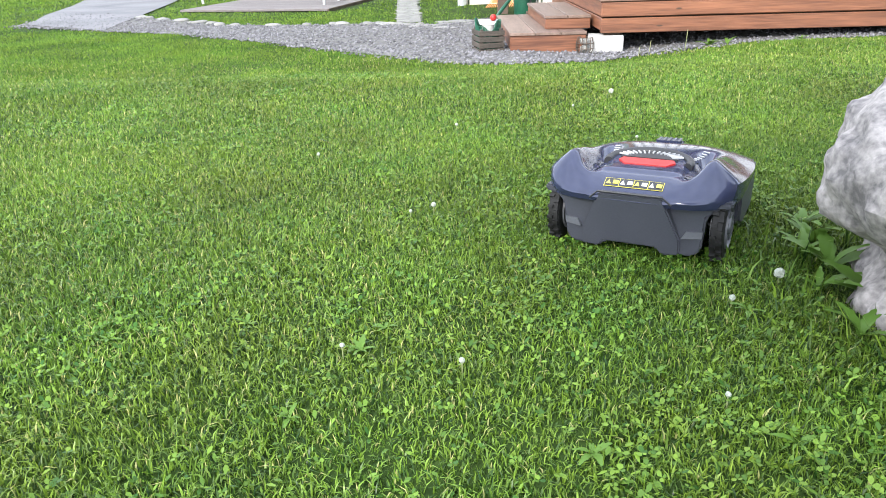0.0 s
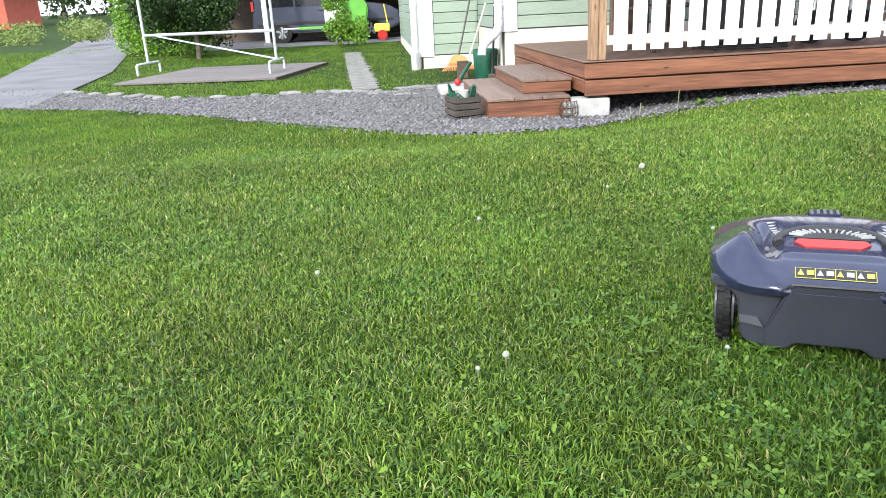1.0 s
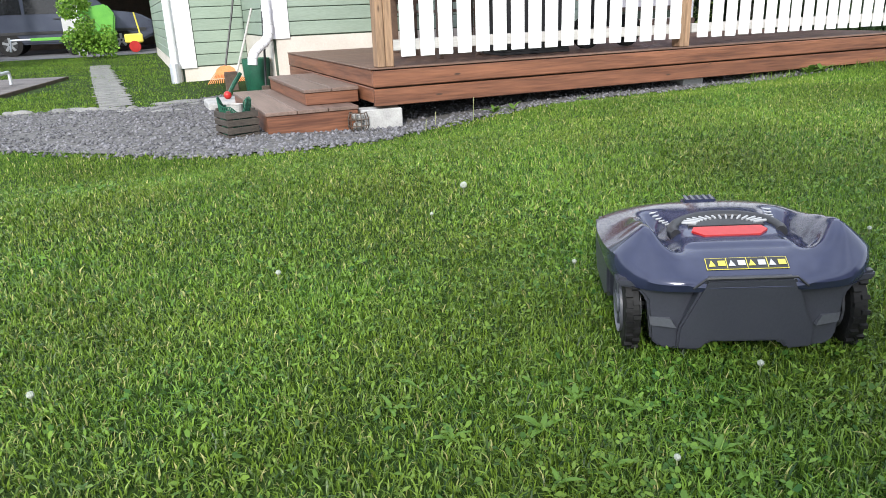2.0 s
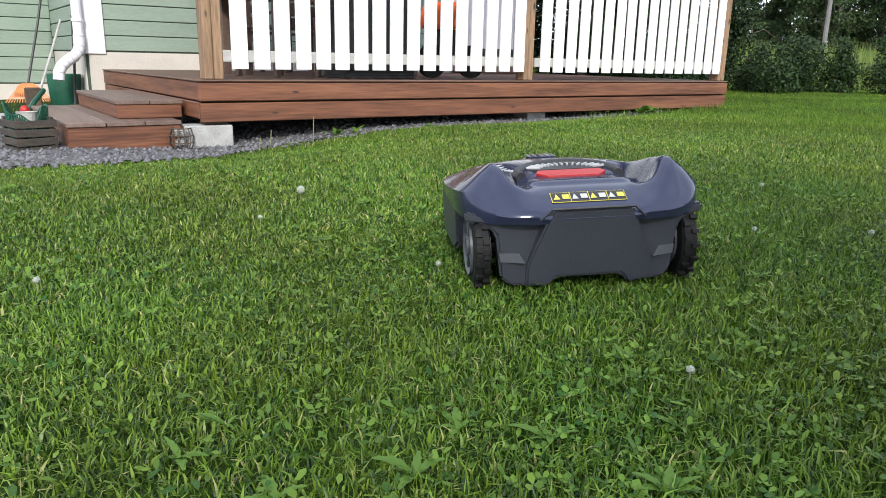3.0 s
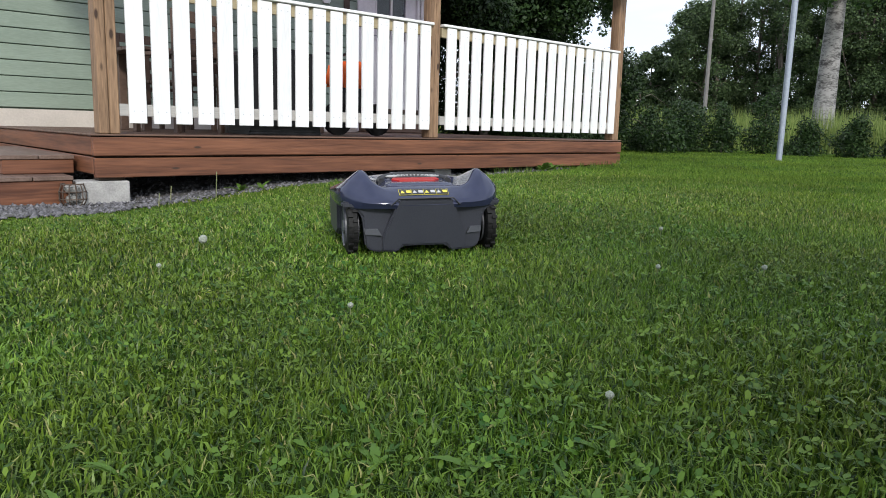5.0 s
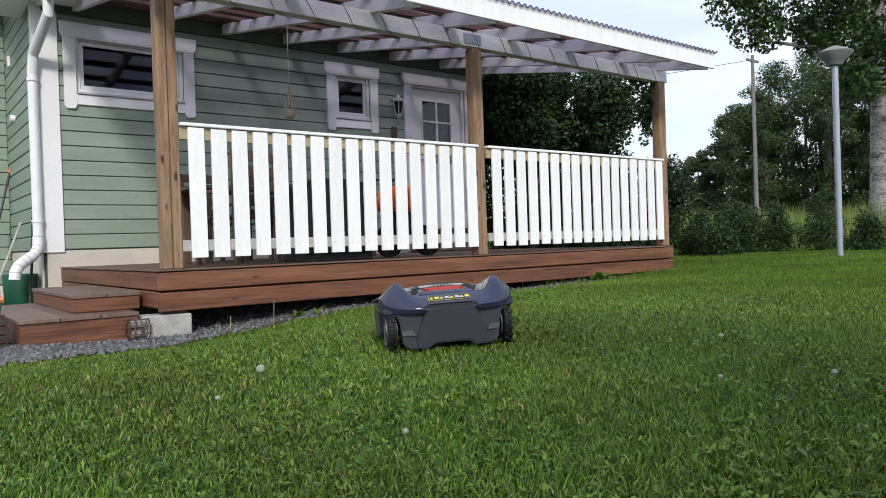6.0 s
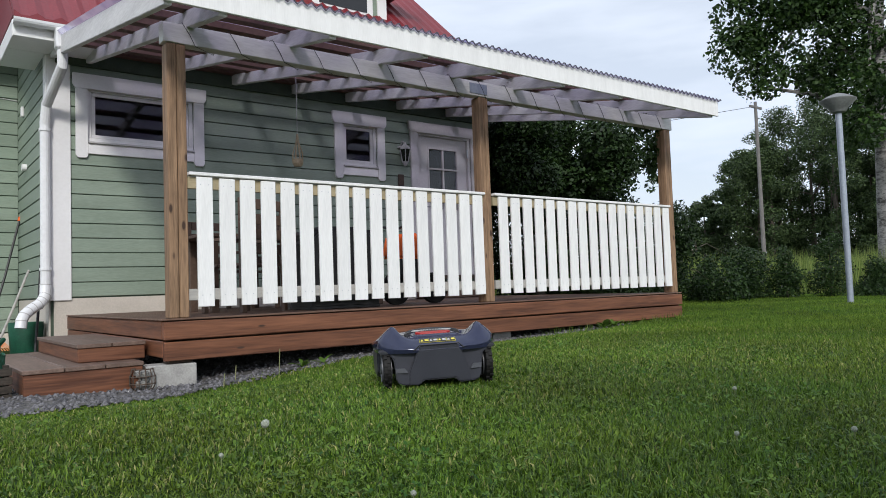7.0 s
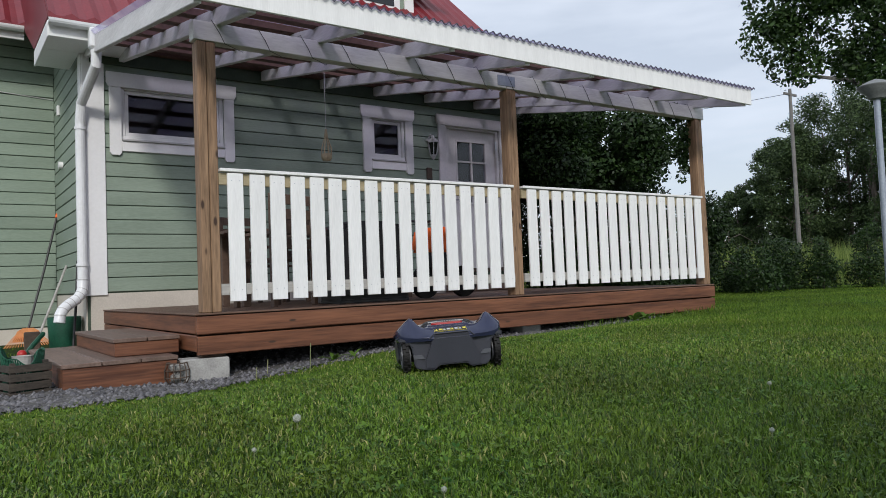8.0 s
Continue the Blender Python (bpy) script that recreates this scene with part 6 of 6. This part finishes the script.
def deck_things():
    t = thing("garden_table", (3.1, 8.6, DECK_Z), "brown slatted garden table on the deck", "table")
    for i in range(6):
        part("top_slat", bx(2.45, 3.9, 8.2 + i * 0.13, 8.32 + i * 0.13, DECK_Z + 0.70, DECK_Z + 0.73), M_BROWNCHAIR, t)
    for x in (2.55, 3.72):
        for y in (8.26, 8.84):
            part("leg", bx(x, x + 0.07, y, y + 0.07, DECK_Z + 0.002, DECK_Z + 0.698), M_BROWNCHAIR, t)
    g = thing("covered_grill", (3.45, 7.6, DECK_Z), "black covered barbecue behind the railing", "barbecue")
    part("cover", prism(bmesh.new(), [(3.07, DECK_Z + 0.03), (3.87, DECK_Z + 0.03), (3.85, DECK_Z + 0.66), (3.70, DECK_Z + 0.74), (3.20, DECK_Z + 0.74), (3.07, DECK_Z + 0.64)], 1, 7.35, 7.85, 0.05), M_BLACK, g, smooth=True)
    part("foot", bx(3.11, 3.83, 7.4, 7.8, DECK_Z + 0.001, DECK_Z + 0.03), M_BLACK, g)
    l = thing("lantern", (3.2, 8.0, DECK_Z), "lidded lantern with a red top on the deck", "lantern")
    part("body", bx(3.14, 3.26, 7.94, 8.06, DECK_Z + 0.001, DECK_Z + 0.70), M_PALE, l)
    part("top", lathe(bmesh.new(), [(0.07, 0), (0.05, 0.1), (0.02, 0.14)], (3.2, 8.0, DECK_Z + 0.701), 12), M_RED, l)
    r = thing("balance_bike", (4.35, 7.6, DECK_Z), "orange and black child's scooter behind the railing", "scooter")
    for x in (4.15, 4.62):
        part("wheel", tube(bmesh.new(), [(x, 7.58, DECK_Z + 0.16), (x, 7.63, DECK_Z + 0.16)], 0.158, 20), M_RUBBER, r)
    part("body", prism(bmesh.new(), [(4.10, DECK_Z + 0.46), (4.52, DECK_Z + 0.46), (4.54, DECK_Z + 0.66), (4.46, DECK_Z + 0.72), (4.16, DECK_Z + 0.70)], 1, 7.6, 7.8, 0.03), M_ORANGE, r, "orange body", smooth=True)
    part("frame", prism(bmesh.new(), [(4.18, DECK_Z + 0.2), (4.60, DECK_Z + 0.2), (4.5, DECK_Z + 0.458), (4.15, DECK_Z + 0.458)], 1, 7.63, 7.75, 0.02), M_BLACK, r, "black frame")
    part("handlebar", tube(bmesh.new(), [(4.25, 7.45, DECK_Z + 0.80), (4.25, 7.7, DECK_Z + 0.76), (4.25, 7.95, DECK_Z + 0.80)], 0.014, 8), M_BLACK, r)
    part("fork", tube(bmesh.new(), [(4.15, 7.6, DECK_Z + 0.16), (4.25, 7.7, DECK_Z + 0.77)], 0.016, 8), M_STEEL, r)
    # on the wall
    w = thing("wall_lantern", (6.19, WALL_Y - 0.05, 2.5), "pale grey outdoor wall lantern beside the door", "wall lamp")
    part("bracket", tube(bmesh.new(), [(6.19, WALL_Y - 0.03, 2.70), (6.19, WALL_Y - 0.10, 2.78), (6.19, WALL_Y - 0.16, 2.74)], 0.012, 8), M_PALE, w)
    part("plate", lathe(bmesh.new(), [(0.05, 0), (0.05, 0.02)], (6.19, WALL_Y - 0.05, 2.69), 12), M_PALE, w)
    part("glass", lathe(bmesh.new(), [(0.042, 2.47), (0.075, 2.645)], (6.19, WALL_Y - 0.16, 0), 6), M_DARKGLASS, w, "dark lantern glass")
    part("lid", lathe(bmesh.new(), [(0.095, 2.646), (0.08, 2.67), (0.03, 2.72), (0.012, 2.76)], (6.19, WALL_Y - 0.16, 0), 6), M_PALE, w)
    part("base", lathe(bmesh.new(), [(0.010, 2.40), (0.03, 2.43), (0.055, 2.469)], (6.19, WALL_Y - 0.16, 0), 6), M_PALE, w)
    for k in range(6):
        a = math.pi * k / 3
        part("bar", tube(bmesh.new(), [(6.19 + 0.05 * math.cos(a), WALL_Y - 0.16 + 0.05 * math.sin(a), 2.468), (6.19 + 0.084 * math.cos(a), WALL_Y - 0.16 + 0.084 * math.sin(a), 2.648)], 0.007, 5), M_PALE, w)
    fx, fy = 4.0, 9.36
    f = thing("bird_feeder", (fx, fy, 2.1), "hanging straw bird feeder on a cord", "bird feeder")
    part("cord", tube(bmesh.new(), [(fx, fy, 2.46), (fx, fy, 3.19)], 0.004, 5), M_PALE, f)
    part("cup", lathe(bmesh.new(), [(0.045, 2.09), (0.062, 2.12), (0.066, 2.17), (0.055, 2.17)], (fx, fy, 0), 14), M_YELLOWRAIL, f)
    for k in range(8):
        a = math.pi * k / 4
        part("wire", tube(bmesh.new(), [(fx + 0.062 * math.cos(a), fy + 0.062 * math.sin(a), 2.165), (fx + 0.06 * math.cos(a), fy + 0.06 * math.sin(a), 2.24), (fx + 0.02 * math.cos(a), fy + 0.02 * math.sin(a), 2.36), (fx + 0.006 * math.cos(a), fy + 0.006 * math.sin(a), 2.47)], 0.006, 5), M_YELLOWRAIL, f)
    o = thing("wall_ornament", (6.2, WALL_Y - 0.04, 2.05), "dark iron ornament on the wall below the lantern", "ornament")
    part("plate", bx(6.14, 6.24, WALL_Y - 0.05, WALL_Y - 0.023, 2.12, 2.30, 0.01), M_DARKWOOD, o)
    ring = bmesh.new()
    tube(ring, [(6.19 + 0.06 * math.cos(a * math.pi / 10), WALL_Y - 0.05, 2.05 + 0.08 * math.sin(a * math.pi / 10)) for a in range(21)], 0.012, 6)
    part("ring", ring, M_BLACK, o)


deck_things()


# ---- lawn: blades, clover, weeds, flower heads ----
def off_lawn(x, y):
    """True where no grass grows: gravel, road, deck, house, boulder."""
    near = np.interp(x, [p[0] for p in GRAVEL_NEAR], [p[1] for p in GRAVEL_NEAR])
    far = np.interp(x, [p[0] for p in GRAVEL_FAR], [p[1] for p in GRAVEL_FAR])
    edge = 0.05 * np.sin(x * 9) + 0.04 * np.sin(x * 23 + y * 5)
    bad = (x > -6.2) & (x < 6.8) & (y > near + edge) & (y < far + edge)
    bad |= (x > 1.0) & (x < 8.0) & (y > 7.03) & (y < 13)
    right = np.interp(y, [8.4, 11.2, 15.9, 23.8], [-4.4, -4.5, -5.4, -7.6])
    left = np.interp(y, [11.0, 12.6, 14.9, 23.8], [-6.0, -6.6, -7.2, -10.2])
    bad |= (x < right) & (x > left) & (y > 10.3)
    bad |= (x > 0.55) & (y > 12.4)
    bad |= ((x + 1.28) / 0.13) ** 2 + ((y - 3.4) / 0.09) ** 2 < 1
    bad |= ((x - 1.66) / 0.42) ** 2 + ((y - 1.38) / 0.42) ** 2 < 1
    bad |= (x > -4.9) & (x < -1.38 + 0.2 * (y - 11.9)) & (y > 11.92 - 0.205 * (x + 1.05)) & (y < 14.95 - 0.205 * (x + 1.05)) & (x > -4.3 + 0.2 * (y - 12.5))
    bad |= (np.abs(x + 0.27 + (y - 10.2) * 0.052) < 0.13) & (y > 10)
    return bad


GROUND_V = np.vectorize(ground_z)


def grass(name, regions, mat, seed, label):
    """Blades of two faces each, bent to one side. regions: x0, x1, y0, y1, blades a square metre, length, width."""
    rng = np.random.default_rng(seed)
    allv, allf, off = [], [], 0
    for x0, x1, y0, y1, dens, length, width in regions:
        n = int((x1 - x0) * (y1 - y0) * dens)
        soft = min(0.35, 0.11 * min(x1 - x0, y1 - y0)) if x1 - x0 < 7 else 0.7
        x, y = rng.uniform(x0, x1, n) + rng.normal(0, soft, n), rng.uniform(y0, y1, n) + rng.normal(0, soft, n)
        patch = 0.5 + 0.5 * np.sin(x * 2.1 + 1.3 * np.sin(y * 1.7)) * np.cos(y * 2.4 + np.sin(x * 1.9))
        fringe = 0.06 if width < 0.01 else 0.14
        keep = ~off_lawn(x + rng.normal(0, fringe, n), y + rng.normal(0, fringe, n)) & (rng.random(n) < 0.75 + 0.25 * patch)
        x, y, patch = x[keep], y[keep], patch[keep]
        n = len(x)
        z = GROUND_V(x, y) - 0.004
        a = rng.random(n) * 2 * math.pi
        h = length * (0.45 + 0.75 * rng.random(n)) * (0.85 + 0.3 * patch)
        lean = h * rng.uniform(0.1, 1.25, n)
        b = a + rng.normal(0, 0.8, n) + math.pi / 2
        w = width * (0.6 + 0.8 * rng.random(n))
        d = np.c_[np.cos(a), np.sin(a), np.zeros(n)] * w[:, None] * 0.5
        base = np.c_[x, y, z]
        mid = base + np.c_[np.cos(b) * lean * 0.35, np.sin(b) * lean * 0.35, h * 0.6]
        tip = base + np.c_[np.cos(b) * lean, np.sin(b) * lean, h * np.sqrt(np.clip(1 - (lean / h) ** 2 * 0.55, 0.12, 1))]
        if width > 0.0065:
            allv.append(np.stack([base - d, base + d, tip], 1).reshape(-1, 3))
            allf.append(np.arange(3 * n).reshape(-1, 3) + off)
            off += 3 * n
            continue
        verts = np.stack([base - d, base + d, mid + d * 0.8, tip, mid - d * 0.8], 1).reshape(-1, 3)
        i = (np.arange(n) * 5 + off)[:, None]
        allf.append(np.concatenate([i + np.array([[0, 1, 2]]), i + np.array([[0, 2, 4]]), i + np.array([[4, 2, 3]])]))
        allv.append(verts)
        off += 5 * n
    ob = quads_object(name, np.concatenate(allv), np.concatenate(allf), mat)
    return tagged(ob, label, "grass", kind="stuff")


grass("lawn_grass", [(-1.8, 3.4, 0.0, 3.5, 27000, 0.031, 0.0037), (-3.6, 5.0, 3.2, 5.4, 15000, 0.029, 0.005)], M_BLADE, 1, "short mown green lawn grass")
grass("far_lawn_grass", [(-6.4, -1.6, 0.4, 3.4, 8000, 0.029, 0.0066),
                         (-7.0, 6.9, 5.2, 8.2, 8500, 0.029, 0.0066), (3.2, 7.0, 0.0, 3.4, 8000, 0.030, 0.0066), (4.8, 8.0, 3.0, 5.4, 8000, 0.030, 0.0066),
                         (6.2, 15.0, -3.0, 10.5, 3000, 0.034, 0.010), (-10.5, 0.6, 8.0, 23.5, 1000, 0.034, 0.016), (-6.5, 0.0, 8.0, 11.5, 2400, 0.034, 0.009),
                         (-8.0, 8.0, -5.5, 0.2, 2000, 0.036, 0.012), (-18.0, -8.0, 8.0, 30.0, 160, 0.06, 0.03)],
      M_BLADE_FAR, 4, "short mown lawn grass farther off")
grass("dry_grass", [(-1.6, 4.4, 0.4, 5.2, 900, 0.030, 0.0034), (-5, 6, 2.6, 7.0, 420, 0.031, 0.006), (-3.5, 0.2, 1.0, 3.6, 1500, 0.029, 0.0034)], M_STRAW, 2, "scattered dry cut grass blades in the lawn")
grass("long_grass", [(1.08, 1.5, 0.9, 1.95, 1100, 0.09, 0.005), (3.2, 5.6, 6.80, 6.92, 260, 0.06, 0.005), (5.4, 8.0, 6.78, 7.0, 700, 0.085, 0.006)], M_BLADE, 3, "longer uncut grass by the boulder and the deck")


def clover():
    """Three-part clover leaves and pointed weed leaves low in the grass."""
    rng = np.random.default_rng(6)
    allv, allf, off = [], [], 0
    for x0, x1, y0, y1, dens, size in ((-1.6, 3.0, 0.2, 3.6, 430, 0.0080), (-3.0, 4.6, 3.4, 5.8, 200, 0.009), (0.4, 2.6, 0.3, 2.6, 380, 0.0090)):
        n = int((x1 - x0) * (y1 - y0) * dens)
        x, y = rng.uniform(x0, x1, n), rng.uniform(y0, y1, n)
        patch = np.sin(x * 3.1 + 1.7 * np.sin(y * 2.3)) * np.cos(y * 2.9 + 1.1 * np.sin(x * 2.7))
        keep = ~off_lawn(x, y) & (rng.random(n) < 0.25 + 0.75 * (patch > 0.1))
        x, y = x[keep], y[keep]
        z = GROUND_V(x, y) + rng.uniform(0.012, 0.032, len(x))
        tilt = rng.normal(0, 0.35, (len(x), 2))
        for k in range(3):
            a = rng.random(len(x)) * 0.5 + 2.094 * k + x * 40
            s = size * (0.7 + 0.6 * rng.random(len(x)))
            c = np.c_[x, y, z]
            u = np.c_[np.cos(a), np.sin(a), 0.25 + tilt[:, 0] * np.cos(a) + tilt[:, 1] * np.sin(a)]
            v = np.c_[-np.sin(a), np.cos(a), tilt[:, 1] * np.cos(a) - tilt[:, 0] * np.sin(a)]
            sc = s[:, None]
            pts = np.stack([c, c + (u * 0.7 + v * 0.55) * sc, c + (u * 1.25 + v * 0.35) * sc, c + (u * 1.25 - v * 0.35) * sc, c + (u * 0.7 - v * 0.55) * sc], 1)
            allv.append(pts.reshape(-1, 3))
            allf.append(np.arange(len(x) * 5).reshape(-1, 5) + off)
            off += 5 * len(x)
    # single oval leaves of plantain and dandelion standing up between the blades
    for x0, x1, y0, y1, dens, size in ((-1.6, 3.0, 0.2, 3.6, 1500, 0.0105), (-3.0, 4.8, 3.4, 5.8, 420, 0.013), (0.3, 2.4, 0.3, 2.5, 1000, 0.0125)):
        n = int((x1 - x0) * (y1 - y0) * dens)
        x, y = rng.uniform(x0, x1, n) + rng.normal(0, 0.2, n), rng.uniform(y0, y1, n) + rng.normal(0, 0.2, n)
        patch = np.sin(x * 2.3 + 1.4 * np.sin(y * 3.1)) * np.cos(y * 2.1 + 1.3 * np.sin(x * 3.3))
        keep = ~off_lawn(x, y) & (rng.random(n) < 0.3 + 0.7 * (patch > 0.0))
        x, y = x[keep], y[keep]
        n = len(x)
        a, up = rng.random(n) * 2 * math.pi, rng.uniform(-0.1, 1.0, n)
        c = np.c_[x, y, GROUND_V(x, y) + rng.uniform(0.004, 0.02, n)]
        u = np.c_[np.cos(a) * np.cos(up), np.sin(a) * np.cos(up), np.sin(up)]
        v = np.c_[-np.sin(a), np.cos(a), rng.normal(0, 0.3, n)]
        sc = (size * (0.55 + 0.9 * rng.random(n)))[:, None]
        wd = rng.uniform(0.22, 0.42, n)[:, None]
        sag = np.array([[0, 0, 0.18]])
        pts = np.stack([c, c + (u * 0.75 + v * wd) * sc, c + (u * 1.5 + v * wd * 0.5 - sag) * sc, c + (u * 1.5 - v * wd * 0.5 - sag) * sc, c + (u * 0.75 - v * wd) * sc], 1)
        allv.append(pts.reshape(-1, 3))
        allf.append(np.arange(n * 5).reshape(-1, 5) + off)
        off += 5 * n
    tagged(quads_object("clover_patch", np.concatenate(allv), np.concatenate(allf), M_CLOVER), "low clover and plantain leaves between the grass", "clover", kind="stuff")


clover()


def weed(x, y, n, length, seed, upright=0.6):
    """A rosette of long toothed leaves."""
    rng = random.Random(seed)
    gz = ground_z(x, y)
    plant = thing("weed", (x, y, gz), "leafy green weed rosette in the lawn", "weed", "weeds")
    for k in range(n):
        bm = bmesh.new()
        a = 2 * math.pi * k / n + rng.uniform(-0.7, 0.7)
        l = length * rng.uniform(0.45, 1.1)
        slim, lift = rng.uniform(0.10, 0.17), upright * rng.uniform(0.55, 1.25)
        rows = []
        for i in range(9):
            u = i / 8
            w = slim * l * (math.sin(math.pi * min(1, 0.06 + u * 0.95)) + (0.22 if i % 2 else -0.08))
            r = l * u * math.cos(lift * (1 - 0.5 * u))
            h = l * (math.sin(lift) * u - 0.35 * u * u)
            c = Vector((x + r * math.cos(a), y + r * math.sin(a), gz + 0.01 + h))
            s = Vector((-math.sin(a), math.cos(a), 0)) * max(w, 0.002)
            rows.append((bm.verts.new(c - s + Vector((0, 0, 0.25 * w))), bm.verts.new(c), bm.verts.new(c + s + Vector((0, 0, 0.25 * w)))))
        for p, q in zip(rows, rows[1:]):
            bm.faces.new((p[0], p[1], q[1], q[0]))
            bm.faces.new((p[1], p[2], q[2], q[1]))
        part("leaf", bm, M_WEED, plant, smooth=True)


for i, (x, y, n, l) in enumerate([(1.36, 1.80, 7, 0.15), (1.33, 1.62, 7, 0.16), (1.34, 1.42, 6, 0.15), (1.40, 1.95, 6, 0.12), (1.36, 1.22, 6, 0.15), (1.30, 1.72, 6, 0.115), (1.24, 1.50, 5, 0.12), (1.22, 1.25, 5, 0.115), (1.28, 1.02, 6, 0.12), (1.02, 1.40, 7, 0.06),
                                  (0.61, 2.36, 6, 0.056), (0.82, 2.33, 6, 0.064), (0.44, 2.41, 6, 0.056), (1.09, 2.39, 6, 0.048), (1.45, 2.78, 6, 0.04), (0.85, 2.15, 6, 0.056), (0.45, 2.62, 6, 0.048), (0.85, 2.07, 6, 0.06), (0.73, 2.43, 6, 0.048), (0.37, 2.57, 6, 0.048), (-0.08, 0.99, 6, 0.056), (-0.27, 1.4, 6, 0.04), (0.04, 1.25, 6, 0.048), (0.71, 1.13, 6, 0.048), (0.91, 0.87, 6, 0.056), (0.52, 0.86, 6, 0.056), (-0.6, 1.33, 6, 0.04), (0.09, 1.36, 6, 0.04), (0.66, 2.2, 6, 0.048), (1, 2.25, 6, 0.044), (0.55, 2.2, 6, 0.048),
                                  (1.12, 2.46, 8, 0.05), (1.75, 2.6, 7, 0.045), (6.35, 6.85, 9, 0.22), (6.55, 6.88, 8, 0.18), (2.75, 6.85, 8, 0.14), (2.9, 6.8, 7, 0.12), (3.6, 6.82, 7, 0.1)]):
    weed(x, y, n, l, 70 + i, (1.15 if l > 0.1 else 0.75) if y < 3 else 0.9)


def flower_head(x, y, r, h):
    gz = ground_z(x, y)
    f = thing("clover_flower", (x, y, gz), "round white clover flower head in the lawn", "flower", "white flower heads")
    part("stem", tube(bmesh.new(), [(x, y, gz - 0.01), (x, y, gz + h)], 0.0016, 5), M_STEM, f)
    bm = bmesh.new()
    bmesh.ops.create_icosphere(bm, subdivisions=3, radius=r)
    for v in bm.verts:
        v.co *= 1 + 0.22 * noise.noise(v.co * 420)
    bmesh.ops.translate(bm, vec=(x, y, gz + h + r * 0.6), verts=bm.verts[:])
    part("head", bm, M_FLOWER, f)


for x, y, r in ((1.24, 4.13, 0.015), (0.96, 3.81, 0.007), (2.09, 2.83, 0.007), (2.78, 3.24, 0.008), (1.13, 2.33, 0.007), (0.75, 2.14, 0.006), (2.32, 2.61, 0.008), (1.14, 3.08, 0.007),
                (1.15, 1.54, 0.014), (0.2, 2.21, 0.009), (0.28, 1.15, 0.007), (0.0, 1.23, 0.006), (-0.33, 2.92, 0.008), (0.3, 3.45, 0.008), (0.98, 1.42, 0.008), (0.82, 1.0, 0.006), (0.12, 2.15, 0.006)):
    flower_head(x, y, r, 0.035)
for x, y, h in ((2.15, 6.72, 0.13), (2.47, 6.68, 0.2), (2.02, 6.6, 0.1)):
    s = single("seed_stalk", tube(bmesh.new(), [(x, y, ground_z(x, y)), (x + 0.01, y, ground_z(x, y) + h)], 0.003, 5), M_STEM, "dry upright seed stalk beside the gravel", "stalk", "seed stalks")


# ---- movement of the mower and its wheels ----
def motions():
    rows, turns = [], []
    ts = [r[0] for r in MOWER_LINE]
    dist, last = 0.0, None
    for i in range(41):
        t = 8.0 * i / 40
        x, y, h = (float(np.interp(t, ts, [r[k] for r in MOWER_LINE])) for k in (1, 2, 3))
        d = Vector((-math.sin(radians(h)), math.cos(radians(h))))
        z0, z1 = ground_z(x - 0.05 * d.x, y - 0.05 * d.y), ground_z(x + 0.36 * d.x, y + 0.36 * d.y)
        zl, zr = ground_z(x - 0.2 * d.y, y + 0.2 * d.x), ground_z(x + 0.2 * d.y, y - 0.2 * d.x)
        if last:
            dist += math.hypot(x - last[0], y - last[1])
        last = (x, y)
        rows.append((t, pose(x, y, (zl + zr) / 2 - 0.012, math.degrees(math.atan2(z1 - z0, 0.41)), math.degrees(math.atan2(zl - zr, 0.4)) + float(np.interp(t, [0, 2, 3.4, 4.0, 5.5, 8], [0, -0.6, -1.6, -0.4, -1.0, -0.6])), h)))
        turns.append((t, -math.degrees(dist / (WHEEL_R * 1.07))))
    walk(MOWER, rows)
    for wheel, side in WHEELS:
        walk(wheel, [(t, pose(side * 0.245, -0.03, WHEEL_R * 1.07, a, 0, 0)) for t, a in turns])


motions()
